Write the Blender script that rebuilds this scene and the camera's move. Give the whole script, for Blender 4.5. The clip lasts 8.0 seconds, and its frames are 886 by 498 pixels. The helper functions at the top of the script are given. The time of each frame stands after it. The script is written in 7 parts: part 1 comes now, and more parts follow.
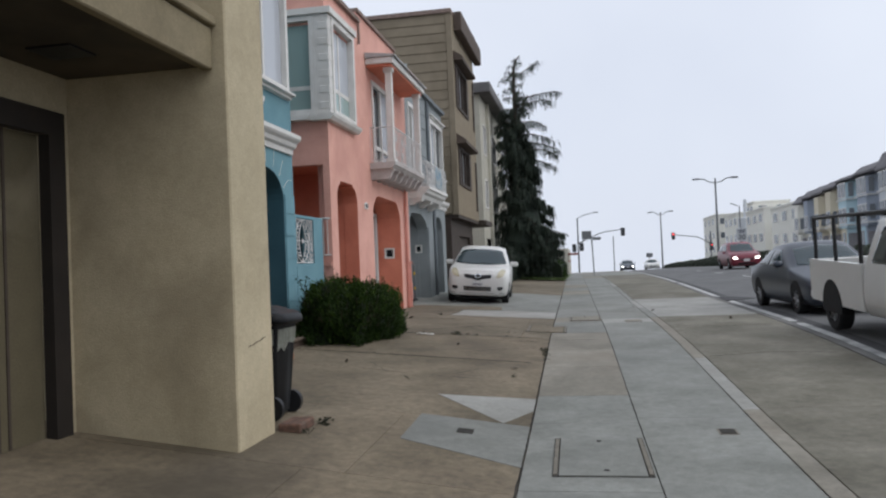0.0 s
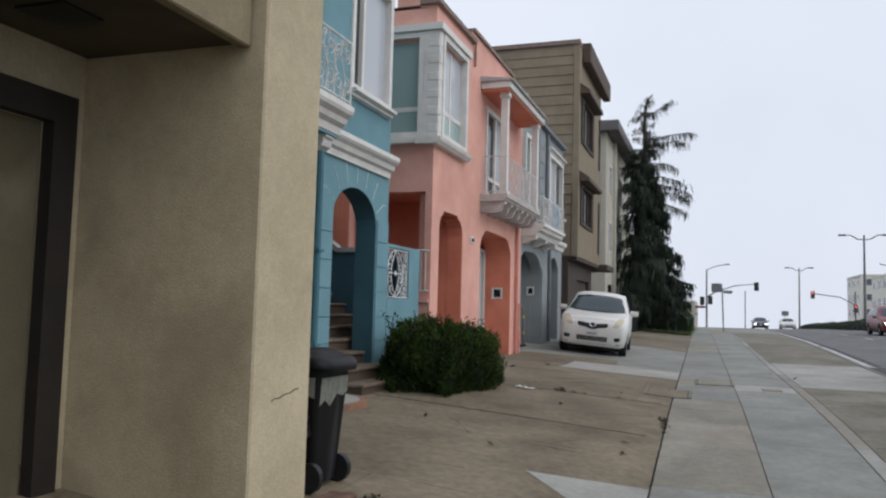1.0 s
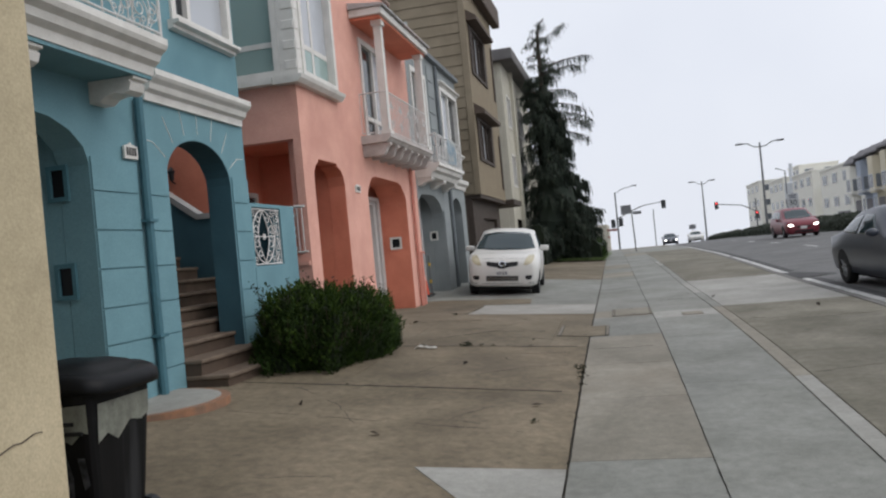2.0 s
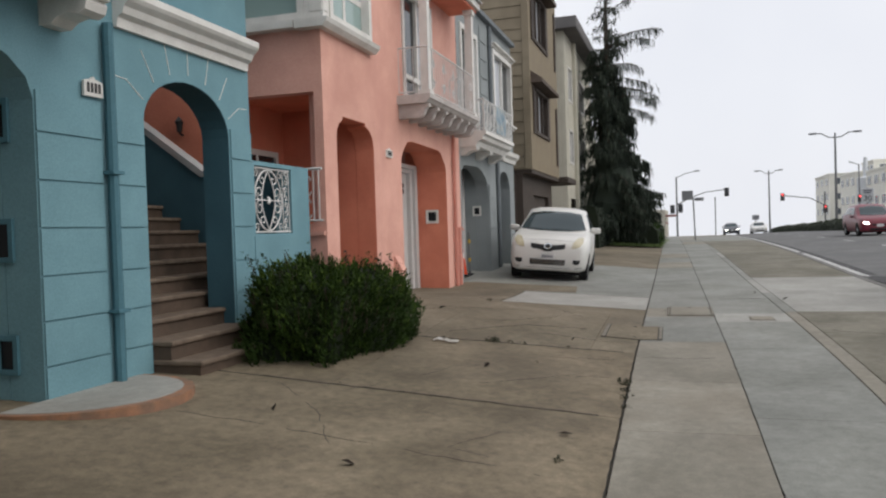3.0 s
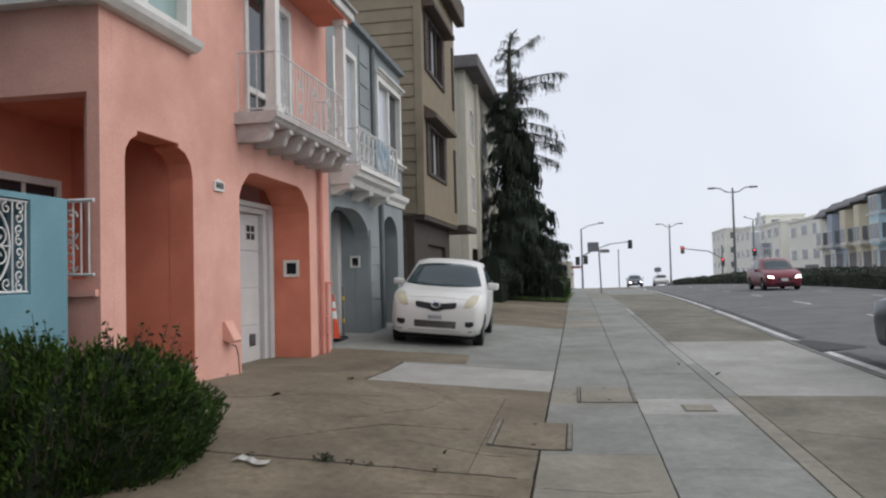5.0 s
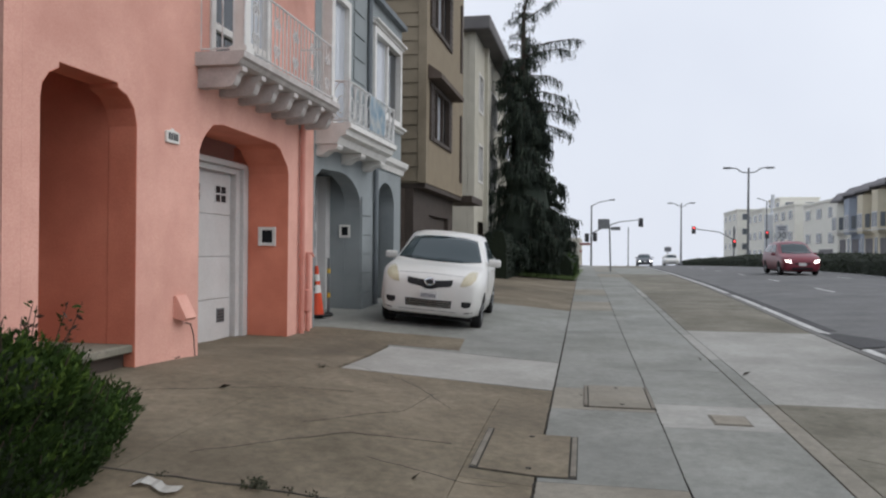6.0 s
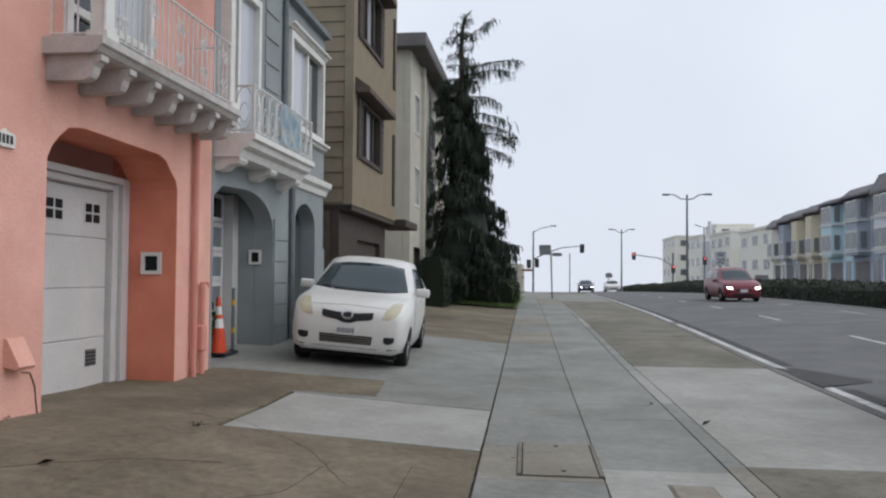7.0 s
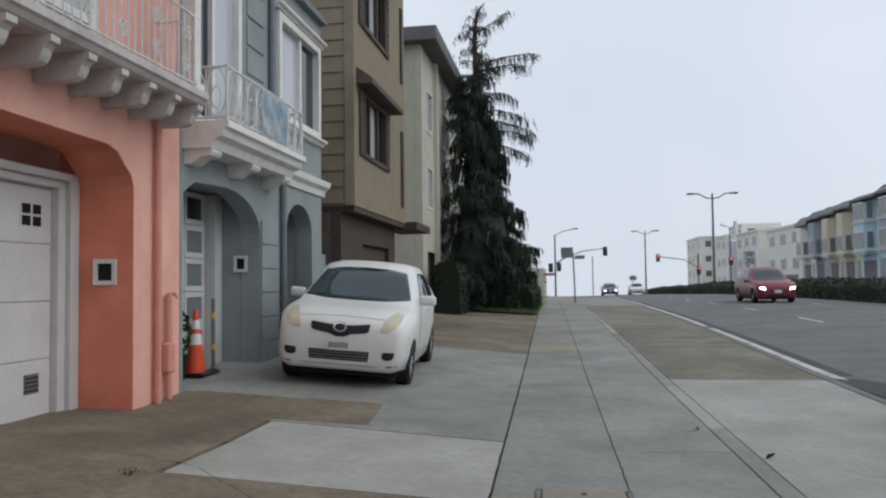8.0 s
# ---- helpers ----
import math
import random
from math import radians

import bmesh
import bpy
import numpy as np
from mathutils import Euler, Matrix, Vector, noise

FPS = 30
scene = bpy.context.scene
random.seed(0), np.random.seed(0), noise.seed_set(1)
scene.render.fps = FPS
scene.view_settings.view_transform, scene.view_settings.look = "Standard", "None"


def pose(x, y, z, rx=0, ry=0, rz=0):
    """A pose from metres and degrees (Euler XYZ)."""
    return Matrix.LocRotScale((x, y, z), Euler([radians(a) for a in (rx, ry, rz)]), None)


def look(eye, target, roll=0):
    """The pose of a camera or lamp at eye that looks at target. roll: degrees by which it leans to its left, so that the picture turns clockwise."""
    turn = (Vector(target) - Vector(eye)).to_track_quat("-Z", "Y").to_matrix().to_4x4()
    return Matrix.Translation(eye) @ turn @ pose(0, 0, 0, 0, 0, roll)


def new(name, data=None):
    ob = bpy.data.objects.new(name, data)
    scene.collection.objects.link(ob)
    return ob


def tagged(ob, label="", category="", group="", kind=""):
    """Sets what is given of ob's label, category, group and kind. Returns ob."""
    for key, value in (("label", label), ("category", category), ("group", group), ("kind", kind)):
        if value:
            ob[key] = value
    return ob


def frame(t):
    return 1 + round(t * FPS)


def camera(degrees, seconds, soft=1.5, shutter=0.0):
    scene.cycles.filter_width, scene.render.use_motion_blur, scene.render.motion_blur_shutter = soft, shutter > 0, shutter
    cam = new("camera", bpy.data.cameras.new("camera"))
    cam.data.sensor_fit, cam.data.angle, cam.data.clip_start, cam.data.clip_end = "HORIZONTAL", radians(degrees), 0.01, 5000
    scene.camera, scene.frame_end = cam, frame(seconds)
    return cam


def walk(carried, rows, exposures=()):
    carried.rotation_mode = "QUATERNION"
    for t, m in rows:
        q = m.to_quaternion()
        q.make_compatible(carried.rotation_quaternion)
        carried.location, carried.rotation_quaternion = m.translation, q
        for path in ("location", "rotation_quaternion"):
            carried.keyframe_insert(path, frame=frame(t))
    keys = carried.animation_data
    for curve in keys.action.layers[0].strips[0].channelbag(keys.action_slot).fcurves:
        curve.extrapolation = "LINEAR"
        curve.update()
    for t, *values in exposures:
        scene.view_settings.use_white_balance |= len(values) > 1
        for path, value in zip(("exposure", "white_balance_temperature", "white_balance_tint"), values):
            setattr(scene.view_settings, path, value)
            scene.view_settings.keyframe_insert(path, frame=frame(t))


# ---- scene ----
cam = camera(58.5, 8.0, soft=2.25)
PATH = [
    (0, (-0.068, -11.569, 1.002), (-0.428, -9.602, 1.051), -2.4),
    (0.2, (-0.101, -11.291, 1.013), (-0.66, -9.374, 1.119), 0.4),
    (0.5, (-0.15, -10.874, 1.029), (-0.704, -8.954, 1.123), -0.2),
    (0.7, (-0.148, -10.554, 1.031), (-0.68, -8.627, 1.105), 0.4),
    (1, (-0.146, -10.074, 1.033), (-0.799, -8.19, 1.185), 1.5),
    (1.2, (-0.162, -9.768, 1.044), (-0.814, -7.879, 1.119), 0.5),
    (1.5, (-0.185, -9.309, 1.06), (-0.698, -7.378, 1.156), -0.9),
    (1.7, (-0.161, -8.987, 1.077), (-0.665, -7.053, 1.008), -5.1),
    (2, (-0.126, -8.504, 1.103), (-0.583, -6.557, 1.117), -5.4),
    (2.2, (-0.141, -8.199, 1.109), (-0.616, -6.256, 1.085), -4.5),
    (3.3, (-0.222, -6.521, 1.143), (-0.825, -4.615, 1.09), -1.7),
    (3.5, (-0.237, -6.216, 1.149), (-0.815, -4.303, 1.074), -1.1),
    (4, (-0.258, -5.477, 1.22), (-0.573, -3.503, 1.261), -2.5),
    (4.2, (-0.269, -5.184, 1.222), (-0.582, -3.211, 1.318), -2.2),
    (5.5, (-0.344, -3.28, 1.234), (-0.79, -1.33, 1.247), -0.3),
    (5.7, (-0.358, -2.995, 1.245), (-0.833, -1.052, 1.232), 0.1),
    (6, (-0.38, -2.567, 1.262), (-0.767, -0.604, 1.266), 0.5),
    (6.2, (-0.368, -2.246, 1.267), (-0.639, -0.265, 1.206), -0.3),
    (6.5, (-0.35, -1.764, 1.274), (-0.602, 0.22, 1.334), -0.6),
    (6.8, (-0.334, -1.345, 1.29), (-0.654, 0.63, 1.308), -0.1),
    (7, (-0.324, -1.065, 1.301), (-0.571, 0.919, 1.372), 0.4),
    (7.3, (-0.332, -0.588, 1.296), (-0.461, 1.408, 1.279), 0.3),
    (7.5, (-0.338, -0.27, 1.293), (-0.503, 1.722, 1.383), 0.4),
    (7.7, (-0.324, 0.01, 1.289), (-0.53, 1.997, 1.387), 0.0),
    (8, (-0.302, 0.43, 1.282), (-0.603, 2.405, 1.369), -0.7),
]
walk(cam, [(t, look(eye, target, roll)) for t, eye, target, roll in PATH], exposures=[(0, 0.03, 6300, 10), (1.5, 0.08, 6450, 10), (3.5, 0.2, 6850, 10), (4, 0.22, 6600, 10), (5.5, 0.07, 6480, 10), (6, 0.08, 6430, 10), (7, 0.05, 6350, 9), (7.5, 0.05, 6300, 8), (8, -0.06, 6300, 8)])

# overcast sky and a very soft sun
world = bpy.data.worlds.new("overcast")
scene.world = world
world.use_nodes = True
wn, wl = world.node_tree.nodes, world.node_tree.links
wn.clear()
w_out = wn.new("ShaderNodeOutputWorld")
w_bg = wn.new("ShaderNodeBackground")
w_sky = wn.new("ShaderNodeTexSky")
w_sky.sky_type = "NISHITA"
w_sky.sun_disc = False
w_sky.sun_elevation = radians(45)
w_sky.sun_rotation = radians(95)
w_sky.air_density = 1.0
w_sky.dust_density = 4.0
w_mix = wn.new("ShaderNodeMixRGB")
w_mix.inputs[0].default_value = 0.93
w_mix.inputs[2].default_value = (6.9, 7.2, 7.85, 1)
wl.new(w_sky.outputs[0], w_mix.inputs[1])
w_tc = wn.new("ShaderNodeTexCoord")
w_noise = wn.new("ShaderNodeTexNoise")
w_noise.inputs["Scale"].default_value = 2.2
w_noise.inputs["Detail"].default_value = 4
wl.new(w_tc.outputs["Generated"], w_noise.inputs["Vector"])
w_ramp = wn.new("ShaderNodeValToRGB")
w_ramp.color_ramp.elements[0].position, w_ramp.color_ramp.elements[1].position = 0.3, 0.7
w_ramp.color_ramp.elements[0].color = (0.93, 0.94, 0.965, 1)
w_ramp.color_ramp.elements[1].color = (1.06, 1.06, 1.06, 1)
wl.new(w_noise.outputs[0], w_ramp.inputs[0])
w_cloud = wn.new("ShaderNodeMixRGB")
w_cloud.blend_type = "MULTIPLY"
w_cloud.inputs[0].default_value = 1.0
wl.new(w_mix.outputs[0], w_cloud.inputs[1])
wl.new(w_ramp.outputs[0], w_cloud.inputs[2])
wl.new(w_cloud.outputs[0], w_bg.inputs[0])
w_bg.inputs[1].default_value = 0.115
wl.new(w_bg.outputs[0], w_out.inputs[0])
sun = new("sun", bpy.data.lights.new("sun", "SUN"))
sun.data.energy, sun.data.angle, sun.data.color = 1.15, radians(60), (1.0, 0.98, 0.95)
sun.matrix_world = look((34, -3, 34), (0, 0, 0))
# ---- materials ----
def rgb(h):
    return tuple(((c / 255) / 12.92 if c / 255 <= 0.04045 else ((c / 255 + 0.055) / 1.055) ** 2.4) for c in h) + (1,)


def mat(name, col, col2=None, rough=0.8, metal=0.0, scale=6.0, fine=80.0, bump=0.15, bump_fine=0.1, blotch=0.5,
        streak=False, big=0.0, stain=None, stain_amount=0.0, spec=0.4, vary=0.0, grit=0.0):
    """Procedural surface: two noise scales of colour, stains, fine relief."""
    m = bpy.data.materials.new(name)
    m.use_nodes = True
    n, l = m.node_tree.nodes, m.node_tree.links
    b = n["Principled BSDF"]
    b.inputs["Roughness"].default_value = rough
    b.inputs["Metallic"].default_value = metal
    b.inputs["Specular IOR Level"].default_value = spec
    col2 = col2 or tuple(c * 0.8 for c in col[:3]) + (1,)
    tc = n.new("ShaderNodeTexCoord")
    mp = n.new("ShaderNodeMapping")
    l.new(tc.outputs["Object"], mp.inputs[0])
    if streak:
        mp.inputs["Scale"].default_value = (1, 1, 0.15)
    a = n.new("ShaderNodeTexNoise")
    a.inputs["Scale"].default_value = scale
    a.inputs["Detail"].default_value = 5
    l.new(mp.outputs[0], a.inputs["Vector"])
    r = n.new("ShaderNodeValToRGB")
    r.color_ramp.elements[0].position = 0.5 - blotch / 2
    r.color_ramp.elements[1].position = 0.5 + blotch / 2
    r.color_ramp.elements[0].color, r.color_ramp.elements[1].color = col2, col
    l.new(a.outputs[0], r.inputs[0])
    f = n.new("ShaderNodeTexNoise")
    f.inputs["Scale"].default_value = fine
    f.inputs["Detail"].default_value = 3
    l.new(tc.outputs["Object"], f.inputs["Vector"])
    mul = n.new("ShaderNodeMixRGB")
    mul.blend_type = "OVERLAY"
    mul.inputs[0].default_value = 0.25
    l.new(r.outputs[0], mul.inputs[1])
    l.new(f.outputs[0], mul.inputs[2])
    last = mul.outputs[0]
    if big:
        g = n.new("ShaderNodeTexNoise")
        g.inputs["Scale"].default_value = 0.55
        g.inputs["Detail"].default_value = 7
        g.inputs["Roughness"].default_value = 0.65
        l.new(tc.outputs["Object"], g.inputs["Vector"])
        gr = n.new("ShaderNodeValToRGB")
        gr.color_ramp.elements[0].position, gr.color_ramp.elements[1].position = 0.36, 0.62
        gr.color_ramp.elements[0].color = (1 - big, 1 - big, 1 - big * 1.1, 1)
        gr.color_ramp.elements[1].color = (1.06, 1.06, 1.06, 1)
        l.new(g.outputs[0], gr.inputs[0])
        gm = n.new("ShaderNodeMixRGB")
        gm.blend_type = "MULTIPLY"
        gm.inputs[0].default_value = 1.0
        l.new(last, gm.inputs[1])
        l.new(gr.outputs[0], gm.inputs[2])
        last = gm.outputs[0]
    if grit:
        h = n.new("ShaderNodeTexNoise")
        h.inputs["Scale"].default_value = 11.0
        h.inputs["Detail"].default_value = 8
        h.inputs["Roughness"].default_value = 0.72
        l.new(tc.outputs["Object"], h.inputs["Vector"])
        hr = n.new("ShaderNodeValToRGB")
        hr.color_ramp.elements[0].position, hr.color_ramp.elements[1].position = 0.33, 0.68
        hr.color_ramp.elements[0].color = (1 - grit,) * 3 + (1,)
        hr.color_ramp.elements[1].color = (1 + grit * 0.8,) * 3 + (1,)
        l.new(h.outputs[0], hr.inputs[0])
        hm = n.new("ShaderNodeMixRGB")
        hm.blend_type = "MULTIPLY"
        hm.inputs[0].default_value = 1.0
        l.new(last, hm.inputs[1])
        l.new(hr.outputs[0], hm.inputs[2])
        last = hm.outputs[0]
    if stain:
        s = n.new("ShaderNodeTexNoise")
        s.inputs["Scale"].default_value = scale * 0.35
        s.inputs["Detail"].default_value = 8
        s.inputs["Distortion"].default_value = 0.6
        l.new(mp.outputs[0], s.inputs["Vector"])
        sr = n.new("ShaderNodeValToRGB")
        sr.color_ramp.elements[0].position, sr.color_ramp.elements[1].position = 0.5, 0.72
        sr.color_ramp.elements[0].color = (0, 0, 0, 1)
        sr.color_ramp.elements[1].color = (stain_amount,) * 3 + (1,)
        l.new(s.outputs[0], sr.inputs[0])
        sm = n.new("ShaderNodeMixRGB")
        l.new(sr.outputs[0], sm.inputs[0])
        l.new(last, sm.inputs[1])
        sm.inputs[2].default_value = stain
        last = sm.outputs[0]
    if vary:
        oi = n.new("ShaderNodeObjectInfo")
        hs = n.new("ShaderNodeHueSaturation")
        mr = n.new("ShaderNodeMapRange")
        mr.inputs[3].default_value, mr.inputs[4].default_value = 1 - vary, 1 + vary
        l.new(oi.outputs["Random"], mr.inputs[0])
        l.new(mr.outputs[0], hs.inputs["Value"])
        l.new(last, hs.inputs["Color"])
        last = hs.outputs[0]
    l.new(last, b.inputs["Base Color"])
    bp = n.new("ShaderNodeBump")
    bp.inputs["Strength"].default_value = bump
    bp.inputs["Distance"].default_value = 0.02
    l.new(a.outputs[0], bp.inputs["Height"])
    bp2 = n.new("ShaderNodeBump")
    bp2.inputs["Strength"].default_value = bump_fine
    bp2.inputs["Distance"].default_value = 0.005
    l.new(f.outputs[0], bp2.inputs["Height"])
    l.new(bp.outputs[0], bp2.inputs["Normal"])
    l.new(bp2.outputs[0], b.inputs["Normal"])
    return m


def glass_mat(name, tint, rough=0.04, spec=0.6):
    m = bpy.data.materials.new(name)
    m.use_nodes = True
    b = m.node_tree.nodes["Principled BSDF"]
    b.inputs["Base Color"].default_value = tint
    b.inputs["Roughness"].default_value = rough
    b.inputs["Specular IOR Level"].default_value = spec
    return m


def lamp_mat(name, col, power):
    m = bpy.data.materials.new(name)
    m.use_nodes = True
    b = m.node_tree.nodes["Principled BSDF"]
    b.inputs["Base Color"].default_value = col
    b.inputs["Emission Color"].default_value = col
    b.inputs["Emission Strength"].default_value = power
    return m


M = {}
M["asphalt"] = mat("asphalt", rgb((112, 112, 112)), rgb((96, 96, 96)), 0.9, grit=0.18, big=0.16, scale=1.2, fine=120, bump=0.05, bump_fine=0.4, stain=rgb((74, 75, 77)), stain_amount=0.5)
M["concrete_brown"] = mat("brown_concrete", rgb((132, 122, 105)), rgb((108, 98, 82)), 0.88, grit=0.3, big=0.34, scale=1.3, fine=90, bump=0.08, bump_fine=0.3, stain=rgb((78, 70, 58)), stain_amount=0.75, vary=0.07)
M["concrete_grey"] = mat("grey_concrete", rgb((142, 143, 138)), rgb((124, 125, 120)), 0.88, grit=0.17, big=0.2, scale=1.7, fine=90, bump=0.05, bump_fine=0.25, stain=rgb((103, 104, 100)), stain_amount=0.55, vary=0.08)
M["concrete_tan"] = mat("tan_concrete", rgb((145, 140, 129)), rgb((127, 122, 112)), 0.88, grit=0.17, big=0.2, scale=1.7, fine=90, bump=0.05, bump_fine=0.25, stain=rgb((110, 100, 86)), stain_amount=0.5, vary=0.05)
M["concrete_olive"] = mat("olive_grey_concrete", rgb((129, 125, 113)), rgb((110, 106, 94)), 0.88, grit=0.24, big=0.28, scale=1.1, fine=90, bump=0.08, bump_fine=0.3, stain=rgb((88, 82, 70)), stain_amount=0.7, vary=0.06)
M["concrete_worn"] = mat("dark_worn_concrete", rgb((130, 118, 99)), rgb((106, 95, 79)), 0.86, grit=0.32, big=0.36, scale=1.2, fine=90, bump=0.09, bump_fine=0.32, stain=rgb((68, 61, 50)), stain_amount=0.8, vary=0.08)
# darker copy of the teal: shade of the arch and stairwell in its colour
M["teal_deep"] = mat("shaded_teal_stucco", rgb((62, 98, 110)), rgb((52, 86, 98)), 0.7, scale=2.4, stain=rgb((44, 70, 78)), stain_amount=0.4)
# paler needles, most frequent at the top and on the long arms
M["conifer_light"] = mat("pale_needles", rgb((70, 80, 66)), rgb((50, 60, 49)), 0.8, scale=2)
M["ring_dark"] = mat("lift_hole_dark", rgb((44, 42, 39)), rgb((30, 29, 27)), 0.9, scale=14)
M["concrete_pale"] = mat("pale_concrete", rgb((162, 161, 156)), rgb((144, 143, 138)), 0.88, grit=0.14, big=0.18, scale=1.5, fine=90, bump=0.05, bump_fine=0.25, stain=rgb((132, 130, 124)), stain_amount=0.5)
M["ground_dirt"] = mat("ground_dirt", rgb((92, 86, 76)), rgb((66, 61, 53)), 0.95, scale=2)
M["asphalt_dark"] = mat("dark_asphalt", rgb((74, 74, 75)), rgb((56, 56, 57)), 0.9, scale=3, fine=100, bump_fine=0.5)
M["roof_dark"] = mat("dark_roofing", rgb((92, 88, 86)), rgb((72, 69, 67)), 0.9, scale=3)
M["iron_white"] = mat("white_painted_iron", rgb((214, 214, 212)), rgb((188, 188, 186)), 0.5, scale=9, stain=rgb((150, 140, 128)), stain_amount=0.3)
M["pipe_blue"] = mat("teal_pipe", rgb((74, 116, 128)), rgb((64, 104, 116)), 0.7, scale=5)
M["pipe_pink"] = mat("pink_pipe", rgb((206, 144, 130)), rgb((194, 132, 118)), 0.75, scale=5)
M["curtain"] = glass_mat("curtain_and_sky_glass", rgb((176, 180, 186)), 0.15)
M["white_aged"] = mat("aged_white_paint", rgb((196, 190, 186)), rgb((172, 166, 162)), 0.75, scale=5, fine=60, bump=0.08, bump_fine=0.2, stain=rgb((132, 122, 116)), stain_amount=0.6)
M["garage_white"] = mat("white_garage_paint", rgb((202, 200, 198)), rgb((190, 188, 186)), 0.55, scale=2.5, fine=50, bump=0.04, bump_fine=0.1, stain=rgb((178, 174, 170)), stain_amount=0.3)
# dark cream: the soffit's shade is put into the colour
M["cream_dark"] = mat("cream_in_shade", rgb((70, 62, 50)), rgb((50, 44, 36)), 0.9, scale=2.5, big=0.2, stain=rgb((96, 86, 68)), stain_amount=0.5)
M["frame_black"] = mat("black_brown_paint", rgb((44, 38, 34)), rgb((32, 28, 25)), 0.7, scale=4)
# darker cream for the fascia, its cap, the upper wall and the siding
M["cream_darker"] = mat("darker_cream_stucco", rgb((146, 134, 108)), rgb((122, 111, 88)), 0.88, scale=1.8, fine=80, big=0.2, grit=0.1, stain=rgb((84, 75, 58)), stain_amount=0.8)
# door cream darkened to hold the recess's shade
M["cream_door"] = mat("shaded_door_cream", rgb((98, 90, 70)), rgb((86, 79, 61)), 0.65, scale=3, fine=60, bump=0.04, bump_fine=0.1, stain=rgb((160, 150, 128)), stain_amount=0.4)
# worn tread, its brown set darker to include the stairwell's shade
M["tread"] = mat("worn_tread_shade", rgb((122, 107, 93)), rgb((92, 80, 69)), 0.8, scale=9, fine=120, stain=rgb((90, 76, 66)), stain_amount=0.6)
M["coping"] = mat("pale_coping", rgb((176, 176, 176)), rgb((150, 150, 150)), 0.8, scale=4, stain=rgb((190, 140, 122)), stain_amount=0.4)
M["orange_edge"] = mat("chipped_orange_paint", rgb((150, 108, 82)), rgb((128, 100, 82)), 0.85, scale=9, blotch=0.3, stain=rgb((104, 92, 82)), stain_amount=0.8)
M["brick_brown"] = mat("weathered_brick", rgb((112, 84, 70)), rgb((82, 64, 55)), 0.9, scale=18, blotch=0.3, bump=0.3, stain=rgb((92, 88, 80)), stain_amount=0.6)
M["pink_post"] = mat("pale_pink_paint", rgb((230, 180, 168)), rgb((216, 164, 152)), 0.8, scale=4)
M["trim_brown"] = mat("weathered_trim", rgb((140, 122, 112)), rgb((116, 100, 92)), 0.8, scale=6)
M["grey_trim"] = mat("grey_trim_paint", rgb((116, 122, 126)), rgb((98, 104, 108)), 0.75, scale=5)
M["brown_hood"] = mat("dark_hood_shingle", rgb((96, 84, 76)), rgb((78, 68, 61)), 0.85, scale=5)
M["banner"] = mat("faded_cloth", rgb((214, 216, 214)), rgb((160, 186, 202)), 0.9, scale=4.5, blotch=0.25)
M["leaf_hedge"] = mat("hedge_leaf", rgb((62, 70, 54)), rgb((46, 54, 42)), 0.7, scale=1.5)
M["pole"] = mat("grey_pole_paint", rgb((112, 114, 116)), rgb((98, 100, 102)), 0.6, scale=4)
M["signal_dark"] = mat("dark_signal_box", rgb((70, 72, 74)), rgb((58, 60, 62)), 0.6, scale=6)
M["sign_back"] = mat("bare_sign_back", rgb((128, 130, 134)), rgb((114, 116, 120)), 0.5, metal=0.3, scale=6)
M["sign_white"] = mat("sign_white", rgb((200, 202, 204)), rgb((184, 186, 188)), 0.5, scale=6)
M["red_light"] = lamp_mat("red_signal", (1, 0.08, 0.08, 1), 2.5)
# far stuccos are paled: distance haze is put into their base colours
M["far_grey"] = mat("hazed_grey_stucco", rgb((208, 211, 214)), rgb((194, 197, 200)), 0.85, scale=0.8)
M["far_blue"] = mat("hazed_blue_stucco", rgb((190, 214, 222)), rgb((176, 200, 208)), 0.85, scale=0.8)
M["far_yellow"] = mat("hazed_yellow_stucco", rgb((212, 203, 181)), rgb((198, 189, 167)), 0.85, scale=0.8)
M["far_slate"] = mat("hazed_slate_stucco", rgb((162, 170, 182)), rgb((148, 156, 168)), 0.85, scale=0.8)
M["far_cream"] = mat("hazed_cream_stucco", rgb((230, 228, 218)), rgb((222, 220, 210)), 0.85, scale=0.8)
M["far_roof"] = mat("far_roofing", rgb((124, 121, 123)), rgb((108, 106, 108)), 0.9, scale=1)
M["far_roof_dark"] = mat("grey_roofing", rgb((112, 110, 110)), rgb((96, 94, 94)), 0.9, scale=1)
M["awning"] = mat("red_brown_awning", rgb((150, 104, 98)), rgb((134, 92, 86)), 0.8, scale=2)
M["cover_rim"] = mat("cover_rim_iron", rgb((126, 120, 108)), rgb((98, 93, 84)), 0.8, scale=8)
M["joint"] = mat("joint_dirt", rgb((58, 55, 50)), rgb((40, 38, 34)), 0.95, scale=8)
M["line_white"] = mat("road_paint", rgb((205, 205, 202)), rgb((165, 165, 162)), 0.8, scale=5, stain=rgb((110, 110, 110)), stain_amount=0.7)
M["kerb"] = mat("kerb_concrete", rgb((118, 117, 114)), rgb((96, 95, 92)), 0.9, scale=2)
M["pink"] = mat("pink_stucco", rgb((220, 169, 154)), rgb((211, 158, 143)), 0.85, scale=2.2, fine=70, bump=0.15, bump_fine=0.5, big=0.06, stain=rgb((194, 140, 126)), stain_amount=0.5)
# darker copy of the pink: shade of niche, porch and stairwell in its colour
M["pink_dark"] = mat("shaded_pink_stucco", rgb((217, 136, 111)), rgb((205, 122, 98)), 0.85, scale=2.2, fine=70, bump=0.15, bump_fine=0.5, big=0.08, stain=rgb((180, 100, 80)), stain_amount=0.5)
